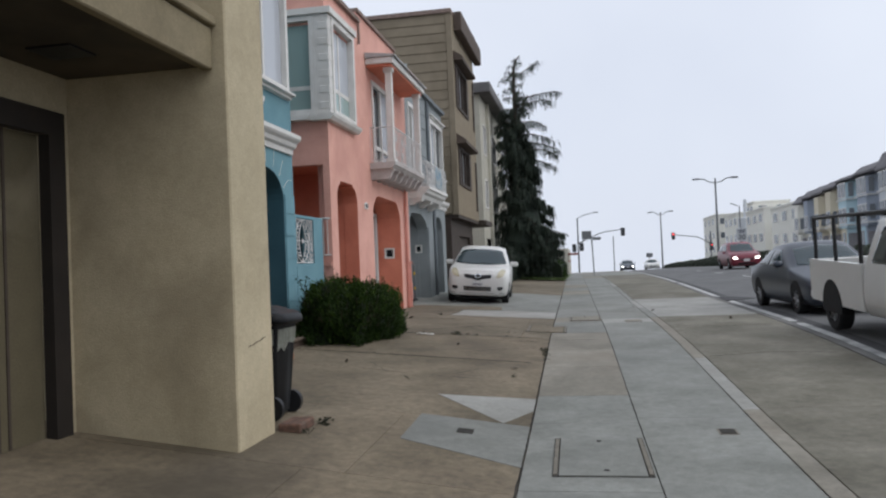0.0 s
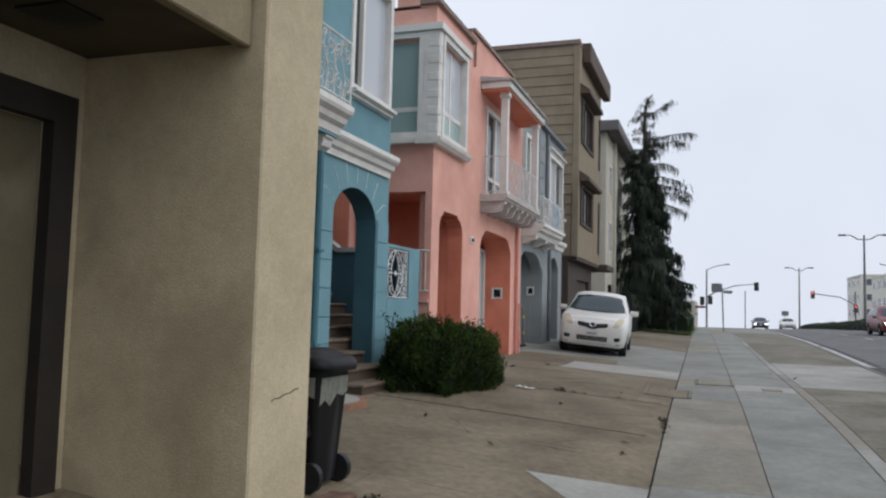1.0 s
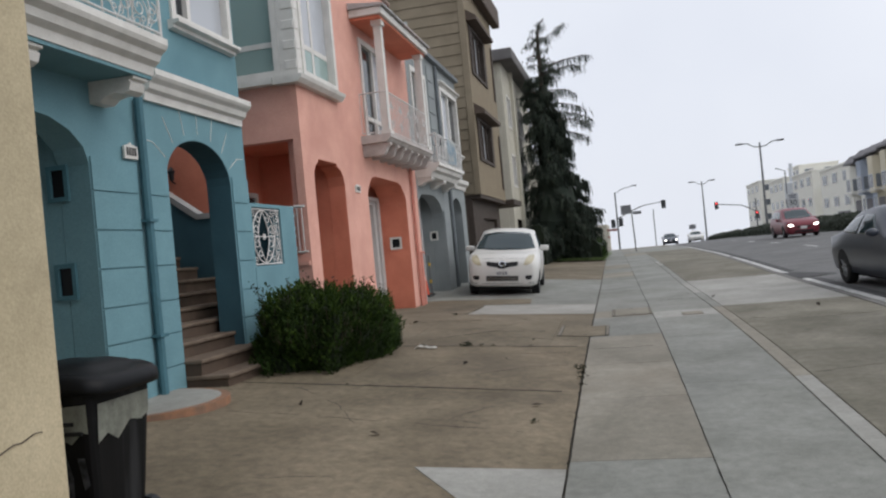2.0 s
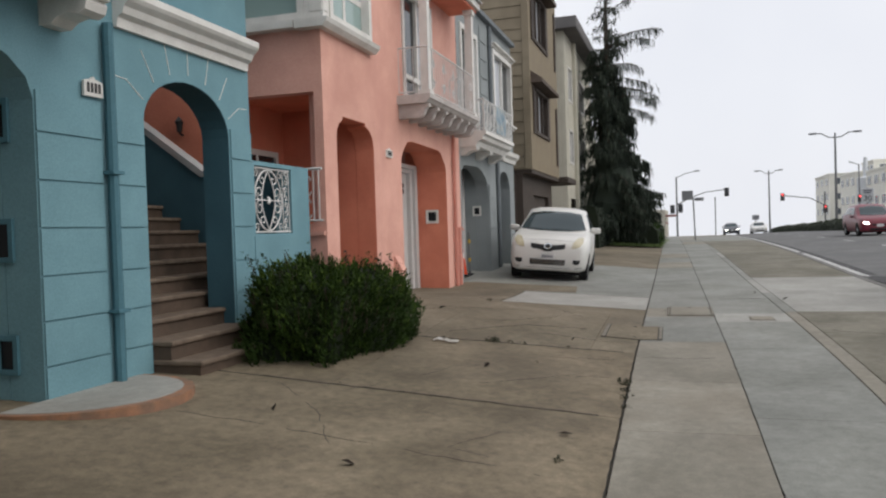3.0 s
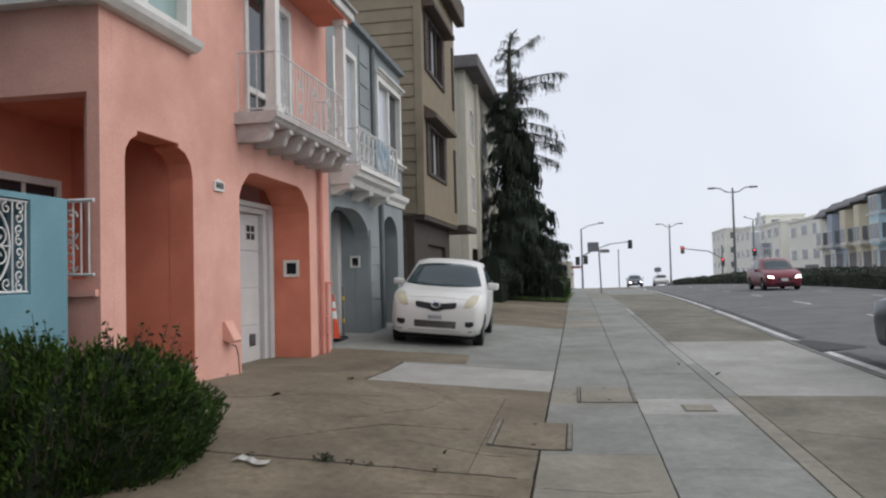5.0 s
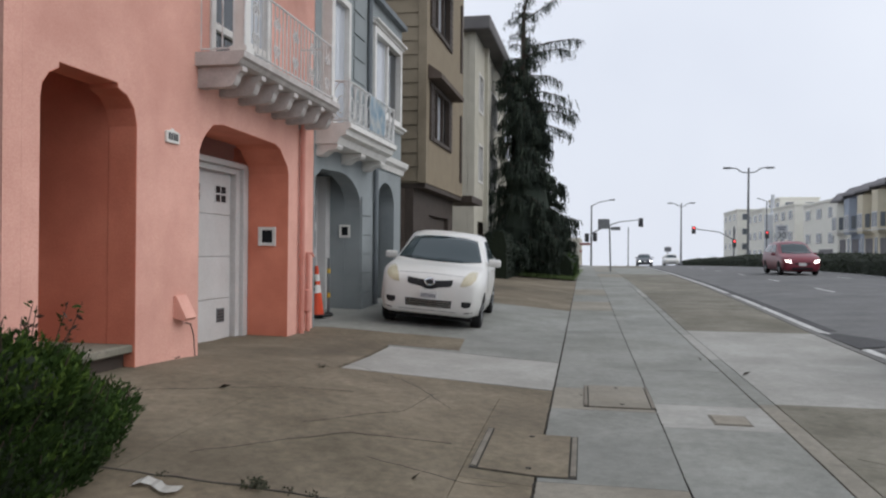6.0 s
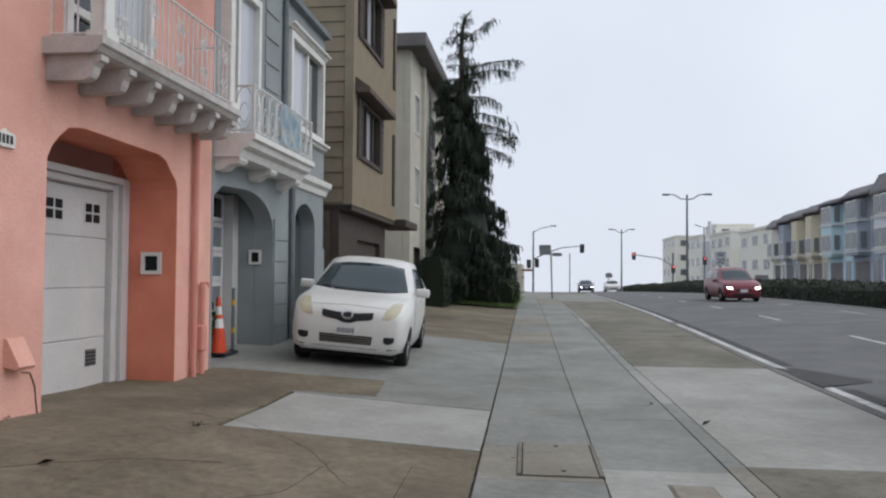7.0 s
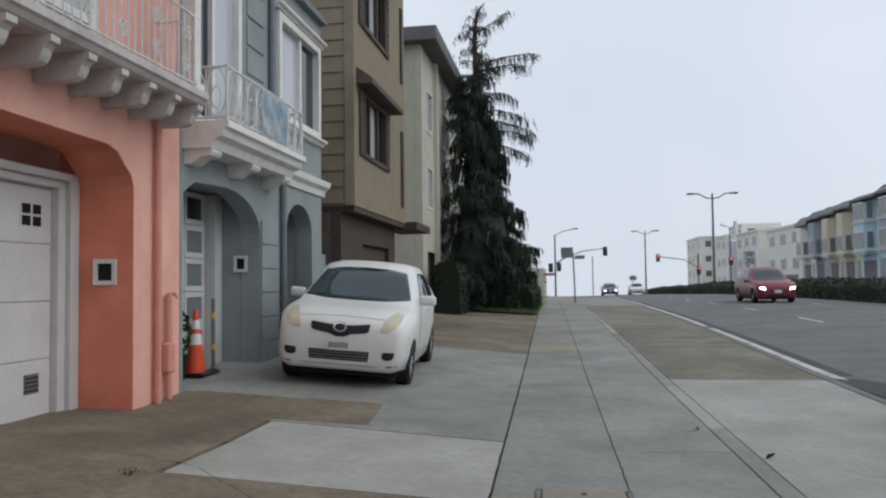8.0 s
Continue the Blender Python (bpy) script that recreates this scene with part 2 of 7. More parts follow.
M["blue"] = mat("teal_stucco", rgb((113, 152, 162)), rgb((101, 139, 149)), 0.82, scale=2.0, fine=70, bump=0.12, bump_fine=0.45, big=0.08, stain=rgb((88, 126, 136)), stain_amount=0.55)
M["cream"] = mat("cream_stucco", rgb((190, 177, 149)), rgb((174, 161, 133)), 0.85, scale=1.8, fine=80, bump=0.12, bump_fine=0.5, big=0.14, grit=0.07, stain=rgb((112, 101, 82)), stain_amount=0.75)
M["grey"] = mat("grey_stucco", rgb((143, 149, 150)), rgb((130, 136, 137)), 0.85, scale=2.0, fine=70, bump=0.12, bump_fine=0.45, stain=rgb((112, 119, 122)), stain_amount=0.35)
M["brown"] = mat("brown_siding_paint", rgb((140, 129, 110)), rgb((126, 115, 97)), 0.8, scale=2.0, fine=60, bump=0.08, bump_fine=0.25, stain=rgb((98, 86, 70)), stain_amount=0.4)
M["tan"] = mat("tan_siding_paint", rgb((136, 124, 103)), rgb((124, 112, 93)), 0.8, scale=2.0, fine=60, bump=0.08, bump_fine=0.25)
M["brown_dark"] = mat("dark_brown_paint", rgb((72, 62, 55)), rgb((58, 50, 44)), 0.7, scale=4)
M["offwhite"] = mat("offwhite_stucco", rgb((190, 186, 172)), rgb((176, 172, 158)), 0.85, scale=2, stain=rgb((150, 147, 136)), stain_amount=0.4)
M["white"] = mat("white_paint", rgb((222, 220, 215)), rgb((205, 203, 198)), 0.6, scale=5, fine=60, bump=0.05, bump_fine=0.15, stain=rgb((170, 166, 160)), stain_amount=0.35)
M["black"] = mat("black_plastic", rgb((30, 31, 33)), rgb((22, 23, 25)), 0.5, scale=6)
M["glass"] = glass_mat("window_glass", rgb((40, 46, 50)))
M["glass_dark"] = glass_mat("dark_pane", rgb((26, 29, 32)), 0.3, 0.15)
M["glass_frost"] = glass_mat("frosted_glass", rgb((112, 120, 124)), 0.3)
# pale green base colour holds the sky reflected in the panes
M["glass_green"] = glass_mat("sky_toned_glass", rgb((142, 164, 160)), 0.12)
M["metal_grey"] = mat("galvanised_metal", rgb((120, 124, 126)), rgb((104, 108, 110)), 0.5, metal=0.5, scale=10)
# worn riser, darkened likewise for shade between the walls
M["wood_step"] = mat("worn_step_shade", rgb((96, 80, 68)), rgb((72, 60, 51)), 0.85, scale=6, stain=rgb((84, 72, 62)), stain_amount=0.6)
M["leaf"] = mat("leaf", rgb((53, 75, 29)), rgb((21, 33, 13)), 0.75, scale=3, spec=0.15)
M["leaf_light"] = mat("pale_leaf", rgb((76, 96, 38)), rgb((54, 73, 29)), 0.75, scale=3, spec=0.15)
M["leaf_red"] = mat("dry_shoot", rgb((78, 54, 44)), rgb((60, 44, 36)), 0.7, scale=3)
# dark filler for leafy cores: shade between the leaves is its colour
M["leaf_dark"] = mat("leaf_gap_shade", rgb((26, 36, 18)), rgb((18, 26, 12)), 0.9, scale=8)
M["conifer"] = mat("conifer_needles", rgb((46, 57, 46)), rgb((31, 40, 33)), 0.8, scale=2)
M["bark"] = mat("bark", rgb((74, 62, 52)), rgb((52, 44, 38)), 0.9, scale=8, streak=True)
M["grass"] = mat("grass", rgb((92, 108, 62)), rgb((70, 84, 46)), 0.8, scale=3)
M["weed"] = mat("weed_leaf", rgb((58, 60, 40)), rgb((42, 40, 30)), 0.8, scale=6)
M["dry_leaf"] = mat("dry_leaf", rgb((64, 54, 46)), rgb((48, 40, 34)), 0.9, scale=9)
M["bin_black"] = mat("scuffed_black_plastic", rgb((17, 17, 18)), rgb((12, 12, 13)), 0.55, scale=9, streak=True, stain=rgb((96, 98, 100)), stain_amount=0.45, spec=0.16)
M["bin_lid"] = mat("glossy_black_plastic", rgb((19, 20, 22)), rgb((14, 15, 17)), 0.4, scale=7, bump=0.04, bump_fine=0.05, spec=0.15)
M["scuff_grey"] = mat("rubbed_plastic", rgb((92, 94, 98)), rgb((40, 41, 43)), 0.6, scale=16, blotch=0.25)
M["label_pale"] = mat("worn_label", rgb((176, 178, 166)), rgb((140, 142, 130)), 0.7, scale=14, stain=rgb((60, 62, 60)), stain_amount=0.7)
M["cone_orange"] = mat("orange_plastic", rgb((222, 84, 48)), rgb((206, 72, 42)), 0.5, scale=6)
M["band_white"] = mat("reflective_band", rgb((222, 220, 216)), rgb((200, 198, 194)), 0.4, scale=8)
M["yellow"] = mat("yellow_tape", rgb((206, 170, 60)), rgb((186, 150, 48)), 0.5, scale=8)
M["car_white"] = mat("white_car_paint", rgb((212, 211, 207)), rgb((204, 203, 199)), 0.28, scale=3, bump=0.0, bump_fine=0.0, spec=0.5)
M["car_dark"] = mat("dark_car_paint", rgb((58, 64, 74)), rgb((52, 58, 68)), 0.28, scale=3, bump=0.0, bump_fine=0.0, spec=0.5)
M["car_red"] = mat("red_car_paint", rgb((120, 44, 56)), rgb((112, 40, 52)), 0.3, scale=3, bump=0.0, bump_fine=0.0, spec=0.5)
M["car_glass"] = glass_mat("car_glass", rgb((44, 58, 62)), 0.05, 0.55)
# paler than the near panes, haze included in the colour
M["far_glass"] = glass_mat("hazed_window_glass", rgb((92, 98, 104)), 0.25)
M["tyre"] = mat("tyre_rubber", rgb((34, 34, 35)), rgb((26, 26, 27)), 0.85, scale=10)
M["rim"] = mat("wheel_rim", rgb((150, 152, 154)), rgb((130, 132, 134)), 0.4, metal=0.6, scale=10)
M["chrome"] = mat("chrome", rgb((200, 202, 204)), rgb((190, 192, 194)), 0.15, metal=1.0, scale=10, bump=0, bump_fine=0)
M["headlight_aged"] = mat("aged_headlight", rgb((196, 188, 162)), rgb((170, 162, 138)), 0.2, scale=8, bump=0, bump_fine=0, spec=0.7)
M["headlight_on"] = lamp_mat("lit_headlight", (1, 0.97, 0.92, 1), 6.0)
M["plate"] = mat("plate_white", rgb((210, 210, 208)), rgb((196, 196, 194)), 0.4, scale=10)
M["plate_ink"] = mat("plate_bars", rgb((104, 106, 116)), rgb((90, 92, 102)), 0.5, scale=10)


# ---- mesh helpers ----
def obj(name, bm, material, parent=None, label="", smooth=False):
    me = bpy.data.meshes.new(name)
    bmesh.ops.recalc_face_normals(bm, faces=bm.faces)
    bm.to_mesh(me)
    bm.free()
    for m in (material if isinstance(material, (list, tuple)) else [material]):
        me.materials.append(m)
    if smooth:
        for p in me.polygons:
            p.use_smooth = True
    ob = new(name, me)
    if parent:
        ob.parent = parent
    if label:
        ob["label"] = label
    return ob


part = obj


def thing(name, label, category, at=(0, 0, 0), group="", kind=""):
    e = new(name)
    e.location = at
    e.empty_display_size = 0.2
    return tagged(e, label, category, group, kind)


def box(x0, x1, y0, y1, z0, z1, bm=None, bevel=0.0, mi=0):
    bm = bm or bmesh.new()
    vs = [bm.verts.new((x, y, z)) for x in (x0, x1) for y in (y0, y1) for z in (z0, z1)]
    fs = []
    for q in ((0, 1, 3, 2), (4, 6, 7, 5), (0, 4, 5, 1), (2, 3, 7, 6), (0, 2, 6, 4), (1, 5, 7, 3)):
        f = bm.faces.new([vs[i] for i in q])
        f.material_index = mi
        fs.append(f)
    if bevel:
        es = {e for f in fs for e in f.edges}
        bmesh.ops.bevel(bm, geom=list(es), offset=bevel, segments=1, affect="EDGES", profile=0.5)
    return bm


def prism(pts, axis, a, b, bm=None, mi=0):
    """A polygon of (u, v) drawn out along an axis from a to b. x: (y, z); y: (x, z); z: (x, y)."""
    bm = bm or bmesh.new()
    def p(u, v, w):
        return {"x": (w, u, v), "y": (u, w, v), "z": (u, v, w)}[axis]
    A = [bm.verts.new(p(u, v, a)) for u, v in pts]
    B = [bm.verts.new(p(u, v, b)) for u, v in pts]
    n = len(pts)
    fs = [bm.faces.new(A), bm.faces.new(B[::-1])]
    fs += [bm.faces.new((A[i], B[i], B[(i + 1) % n], A[(i + 1) % n])) for i in range(n)]
    for f in fs:
        f.material_index = mi
    return bm


def plate(outer, holes, axis, a, b, bm=None):
    """A wall with openings: outline and holes in the wall's plane, thickness from a to b along the axis."""
    bm = bm or bmesh.new()
    def p(u, v, w):
        return {"x": (w, u, v), "y": (u, w, v), "z": (u, v, w)}[axis]
    es = []
    for loop in [outer] + holes:
        vs = [bm.verts.new(p(u, v, a)) for u, v in loop]
        es += [bm.edges.new((vs[i], vs[(i + 1) % len(vs)])) for i in range(len(vs))]
    g = bmesh.ops.triangle_fill(bm, edges=es, use_beauty=True)
    fs = [f for f in g["geom"] if isinstance(f, bmesh.types.BMFace)]
    bmesh.ops.dissolve_limit(bm, angle_limit=0.01, verts=[], edges=[])
    ex = bmesh.ops.extrude_face_region(bm, geom=fs)
    d = {"x": (b - a, 0, 0), "y": (0, b - a, 0), "z": (0, 0, b - a)}[axis]
    bmesh.ops.translate(bm, verts=[v for v in ex["geom"] if isinstance(v, bmesh.types.BMVert)], vec=d)
    # cap the side that the extrusion left open
    bmesh.ops.recalc_face_normals(bm, faces=bm.faces)
    return bm


def rect(u0, u1, v0, v1):
    return [(u0, v0), (u1, v0), (u1, v1), (u0, v1)]


def clipped(u0, u1, v0, v1, cu, cv, k=4):
    """An opening with rounded-off upper corners."""
    pts = [(u0, v0), (u1, v0)]
    for i in range(k + 1):
        a = radians(90 * i / k)
        pts.append((u1 - cu + cu * math.cos(a), v1 - cv + cv * math.sin(a)))
    for i in range(k + 1):
        a = radians(90 + 90 * i / k)
        pts.append((u0 + cu + cu * math.cos(a), v1 - cv + cv * math.sin(a)))
    return pts


def tube(pts, r, bm=None, seg=6, mi=0, taper=None):
    """A round bar along a line of points."""
    bm = bm or bmesh.new()
    rings = []
    n = len(pts)
    P = [Vector(p) for p in pts]
    for i, p in enumerate(P):
        d = (P[min(i + 1, n - 1)] - P[max(i - 1, 0)]).normalized()
        u = d.orthogonal().normalized() if i == 0 else (u - d * u.dot(d)).normalized()
        v = d.cross(u)
        rr = r if taper is None else r + (taper - r) * i / (n - 1)
        rings.append([bm.verts.new(p + (u * math.cos(2 * math.pi * k / seg) + v * math.sin(2 * math.pi * k / seg)) * rr) for k in range(seg)])
    for a, b in zip(rings, rings[1:]):
        for k in range(seg):
            f = bm.faces.new((a[k], a[(k + 1) % seg], b[(k + 1) % seg], b[k]))
            f.material_index = mi
    for ring in (rings[0][::-1], rings[-1]):
        f = bm.faces.new(ring)
        f.material_index = mi
    return bm


def lathe(prof, cx, cy, seg=16, bm=None, mi=0):
    """A turned body: prof is a line of (radius, z)."""
    bm = bm or bmesh.new()
    rings = [[bm.verts.new((cx + r * math.cos(2 * math.pi * k / seg), cy + r * math.sin(2 * math.pi * k / seg), z)) for k in range(seg)] for r, z in prof]
    for a, b in zip(rings, rings[1:]):
        for k in range(seg):
            f = bm.faces.new((a[k], a[(k + 1) % seg], b[(k + 1) % seg], b[k]))
            f.material_index = mi
    for ring in (rings[0][::-1], rings[-1]):
        f = bm.faces.new(ring)
        f.material_index = mi
    return bm


# ---- lie of the land ----
SY = [-40, -14, -6, -3, 0, 3, 6, 12, 20, 28, 44, 70, 120, 250, 600, 3000]
SZ = [-1.2, -0.68, -0.52, -0.43, -0.29, -0.22, -0.19, -0.15, -0.02, 0.07, 0.12, 0.0, -0.8, -4.0, -14.0, -90.0]
FY = [-40, -6, 1.2, 3.4, 4.4, 5.6, 7.2, 8.2, 11, 16, 24, 44, 70, 120, 250, 600, 3000]
FZ = [-0.3, -0.03, -0.03, 0.17, 0.2, 0.07, -0.01, -0.01, 0.18, 0.28, 0.35, 0.35, 0.2, -0.6, -3.8, -13.8, -90]


def smooth_interp(y, ys, zs, w=1.5):
    return sum(np.interp(y + d * w, ys, zs) for d in (-1, -0.5, 0, 0.5, 1)) / 5


def drift(y):
    """The pavement runs very slightly askew to the house fronts."""
    return -0.018 * max(-15.0, min(y, 60.0))


def ground(x, y):
    s = smooth_interp(y, SY, SZ)
    f = smooth_interp(y, FY, FZ)
    d = drift(y)
    e = -0.72 + d
    if x < e:
        k = min(1.0, (e - x) / 4.0)
        return s + (f - s) * k
    if x <= 3.45:
        return s
    if x < 9.0:
        return s - 0.02 + (x - 3.45) * 0.028
    return s - 0.02 + 0.155 - min(x - 9.0, 7) * 0.01
# ---- ground ----
def sheet(name, xs, ys, material, lift=0.0, parent=None):
    """A strip of the ground, laid on the lie of the land."""
    bm = bmesh.new()
    grid = [[bm.verts.new((x, y, ground(x, y) + lift)) for x in xs] for y in ys]
    for a, b in zip(grid, grid[1:]):
        for i in range(len(xs) - 1):
            bm.faces.new((a[i], a[i + 1], b[i + 1], b[i]))
    return obj(name, bm, material, parent)


YS = [-60, -40, -30, -25] + [y * 1.0 for y in range(-20, 60)] + [60 + 5 * i for i in range(14)] + [140, 170, 200, 250, 320, 450, 700, 1200, 3000]
XS = [-3000, -800, -200, -60, -30, -15, -10, -8, -6, -5, -4.5, -4, -3.5, -3, -2.5, -2, -1.5, -1.0, -0.75, 0, 1.2, 2, 3, 3.4]
XR = [3.45, 3.5, 5, 7, 9, 11, 14, 16, 20, 26, 32, 40, 80, 300]
land = sheet("ground", XS + XR + [1000, 3000], YS, M["ground_dirt"], -0.028)
tagged(land, "dark dirty ground lying under the paved street", "ground", kind="structure")
road = sheet("road", XR, YS, M["asphalt"], 0.0)
tagged(road, "grey worn asphalt road with several marked lanes", "road", kind="structure")


def slab(name, pts, material, parent, lift=0.0, gap=0.003, drop=0.05, n=3, skew=True):
    """One paving slab: a four-cornered piece (x, y) laid on the lie of the land, with its own edges."""
    c = [Vector((x + (drift(y) if skew else 0), y)) for x, y in pts]
    mid = sum(c, Vector((0, 0))) / 4
    c = [p + Vector((math.copysign(gap, mid.x - p.x), math.copysign(gap, mid.y - p.y))) for p in c]
    bm = bmesh.new()
    nx = n
    ny = max(2, int((c[3] - c[0]).length / 0.8))
    g = []
    for j in range(ny + 1):
        row = []
        for i in range(nx + 1):
            p = (c[0].lerp(c[1], i / nx)).lerp(c[3].lerp(c[2], i / nx), j / ny)
            row.append(bm.verts.new((p.x, p.y, ground(p.x, p.y) + lift)))
        g.append(row)
    for j in range(ny):
        for i in range(nx):
            bm.faces.new((g[j][i], g[j][i + 1], g[j + 1][i + 1], g[j + 1][i]))
    rim = g[0] + [r[-1] for r in g[1:-1]] + g[-1][::-1] + [r[0] for r in g[1:-1]][::-1]
    low = [bm.verts.new(v.co - Vector((0, 0, drop))) for v in rim]
    for i in range(len(rim)):
        j = (i + 1) % len(rim)
        bm.faces.new((rim[i], rim[j], low[j], low[i]))
    return obj(name, bm, material, parent)


def q(x0, x1, y0, y1):
    return [(x0, y0), (x1, y0), (x1, y1), (x0, y1)]


# pavement: two columns of slabs with a joint between, and a pale kerb-like band at its roadward side
pavement = thing("pavement", "concrete pavement of grey and tan slabs with dark joints", "pavement", kind="structure")
cuts_l = [-19, -16.4, -13.8, -11.4, -8.9, -6.2, -4.2, -2.95, -1.15, 0.45, 2.6, 4.9, 6.0, 7.6, 9.4, 11.6, 13.8, 16, 18.5, 21, 24, 27, 30]
tones = ["concrete_grey", "concrete_tan", "concrete_grey", "concrete_tan", "concrete_grey", "concrete_grey", "concrete_grey", "concrete_tan", "concrete_tan", "concrete_tan", "concrete_grey", "concrete_tan", "concrete_grey", "concrete_grey", "concrete_grey", "concrete_grey"]
for i, (a, b) in enumerate(zip(cuts_l, cuts_l[1:])):
    slab("slab", q(-0.72, 0.236, a, b), M[tones[i % 16]], pavement)
cuts_r = [-19, -15, -11.2, -7.6, -4.0, -0.7, 2.2, 4.33, 5.32, 8.4, 11.5, 14.5, 18, 21.5, 25, 30]
for i, (a, b) in enumerate(zip(cuts_r, cuts_r[1:])):
    slab("slab", q(0.24, 1.225, a, b), M["concrete_pale" if i == 7 else "concrete_grey"], pavement)
for i in range(16):
    a = -19 + i * 3.06
    slab("edging", q(1.23, 1.39, a, a + 3.06), M["concrete_pale" if i % 4 == 1 else ("concrete_tan" if i < 8 else "concrete_grey")], pavement, lift=0.004)
for i in range(12):
    a = 30 + i * 5
    slab("slab", q(-0.72, 0.236, a, a + 5), M["concrete_grey"], pavement)
    slab("slab", q(0.24, 1.39, a, a + 5), M["concrete_tan" if i % 2 else "concrete_grey"], pavement)

# paved verge between pavement and kerb
verge = thing("paved_verge", "brown and pale concrete verge between pavement and kerb", "verge", kind="structure")
cuts_v = [(-19, "concrete_olive"), (-9.5, "concrete_olive"), (-3.6, "concrete_olive"), (0.6, "concrete_olive"), (3.4, "concrete_olive"), (5.55, "concrete_pale"), (12.3, "concrete_olive"), (18, "concrete_olive"), (24, "concrete_olive"), (31, "concrete_olive"), (40, "concrete_grey"), (60, "concrete_olive"), (90, "")]
for (a, m), (b, _) in zip(cuts_v, cuts_v[1:]):
    slab("slab", [(1.40, a), (3.30 - drift(a), a), (3.30 - drift(b), b), (1.40, b)], M[m], verge, n=4)
kerb = thing("kerb", "worn grey concrete kerb along the road", "kerb", kind="structure")
for i in range(40):
    a = -19 + i * 3.0
    slab("kerb_stone", q(3.31, 3.445, a, a + 3.0), M["kerb"], kerb, lift=0.004, gap=0.005, drop=0.13, skew=False)

# driveways
drive = thing("driveway", "stained brown concrete driveways sloping up to the houses", "driveway", kind="structure")
brown, pale, grey_c = M["concrete_brown"], M["concrete_pale"], M["concrete_grey"]
W, E = -9.0, -0.735
for a, b, cols in [(-19, -12.6, (W, -4.0, E)), (-12.6, -8.4, (W, -4.4, -2.4, E)), (-8.4, -6.3, (W, -4.1, -2.2, E)), (-6.3, -4.3, (W, -2.75, -1.9, E))]:
    for x0, x1 in zip(cols, cols[1:]):
        slab("slab", q(x0, x1, a, b), M["concrete_worn"], drive, n=4)
slab("slab", [(W, -4.3), (-0.735, -4.3), (E, -0.85), (W, -0.6)], M["concrete_worn"], drive, n=9)
slab("patch", [(-1.75, -3.3), (-0.98, -4.32), (-0.735, -3.7), (-0.735, -3.13)], pale, drive, lift=0.004, gap=0)
slab("patch", [(-1.75, -5.22), (-0.735, -5.66), (-0.735, -4.35), (-1.75, -4.26)], grey_c, drive, lift=0.004, gap=0)
slab("slab", [(W, -0.6), (-3.2, -0.76), (-3.2, 1.73), (W, 1.95)], M["concrete_worn"], drive, n=5)
slab("slab", [(-3.2, -0.76), (E, -0.85), (E, 1.78), (-3.2, 1.73)], M["concrete_worn"], drive, n=4)
slab("slab", [(W, 1.95), (-3.2, 1.73), (-3.2, 5.2), (W, 5.6)], brown, drive, n=5)
slab("slab", [(-3.2, 1.73), (-1.22, 1.77), (-1.22, 5.1), (-3.2, 5.2)], brown, drive)
slab("slab", [(-1.22, 1.77), (E, 1.78), (E, 2.48), (-1.22, 2.48)], brown, drive)
slab("slab", [(-1.22, 2.48), (E, 2.48), (E, 5.0), (-1.22, 5.1)], brown, drive)
slab("slab", [(W, 5.6), (-3.1, 5.1), (-3.1, 9.3), (W, 9.3)], brown, drive, n=5)
slab("slab", [(-3.1, 5.1), (E, 5.0), (E, 5.75), (-3.1, 5.75)], brown, drive)
slab("slab", [(-3.05, 5.75), (E, 5.78), (E, 7.75), (-3.05, 8.0)], pale, drive)
slab("slab", [(-3.1, 8.02), (E, 7.78), (E, 9.9), (-3.1, 9.9)], grey_c, drive)
slab("slab", q(W, -3.1, 9.3, 15.6), grey_c, drive, n=5)
slab("patch", [(-3.1, 8.12), (-2.1, 8.1), (-2.2, 9.3), (-3.1, 9.3)], brown, drive, lift=0.004, gap=0)
slab("slab", q(-3.1, E, 9.9, 12.6), grey_c, drive, n=4)
slab("slab", q(-3.1, E, 12.6, 15.6), grey_c, drive, n=4)
slab("slab", q(W, E, 15.6, 19.0), brown, drive, n=5)
slab("slab", q(W, E, 19.0, 24.0), brown, drive, n=5)
slab("slab", q(W, E, 24.0, 29.4), brown, drive, n=5)


# road markings
def mark(x0, x1, y0, y1, name="lane_mark"):
    bm = bmesh.new()
    k = max(1, int((y1 - y0) / 2))
    rows = [[bm.verts.new((x, y0 + (y1 - y0) * j / k, ground(x, y0 + (y1 - y0) * j / k) + 0.006)) for x in (x0, x1)] for j in range(k + 1)]
    for a, b in zip(rows, rows[1:]):
        bm.faces.new((a[0], a[1], b[1], b[0]))
    return obj(name, bm, M["line_white"], markings)


markings = thing("road_markings", "worn white painted lane lines on the asphalt", "road marking", kind="structure")
for a, b in [(-30, -8), (-7.6, 3.4), (3.8, 10.9), (11.7, 22.5), (23.4, 40), (40.5, 75)]:
    mark(3.50, 3.64, a, b, "edge_line")
for i in range(14):
    mark(6.65, 6.76, -14.5 + i * 7.6, -12.2 + i * 7.6)
    mark(10.2, 10.31, -11.5 + i * 7.6, -9.2 + i * 7.6)
mark(12.75, 12.87, -30, 110, "edge_line")
for a, b in [(-20, 10.2), (12.8, 60)]:
    gut = mark(3.66, 3.86, a, b, "gutter")
    gut.data.materials[0] = M["asphalt_dark"]
# dark patched asphalt where the kerb is broken by a driveway
patch_bm = prism([(3.46, 10.3), (4.35, 10.9), (4.6, 11.6), (4.2, 12.3), (3.46, 12.7)], "z", ground(4, 11.5) - 0.03, ground(4.0, 11.5) + 0.007)
obj("asphalt_patch", patch_bm, M["asphalt_dark"], road)


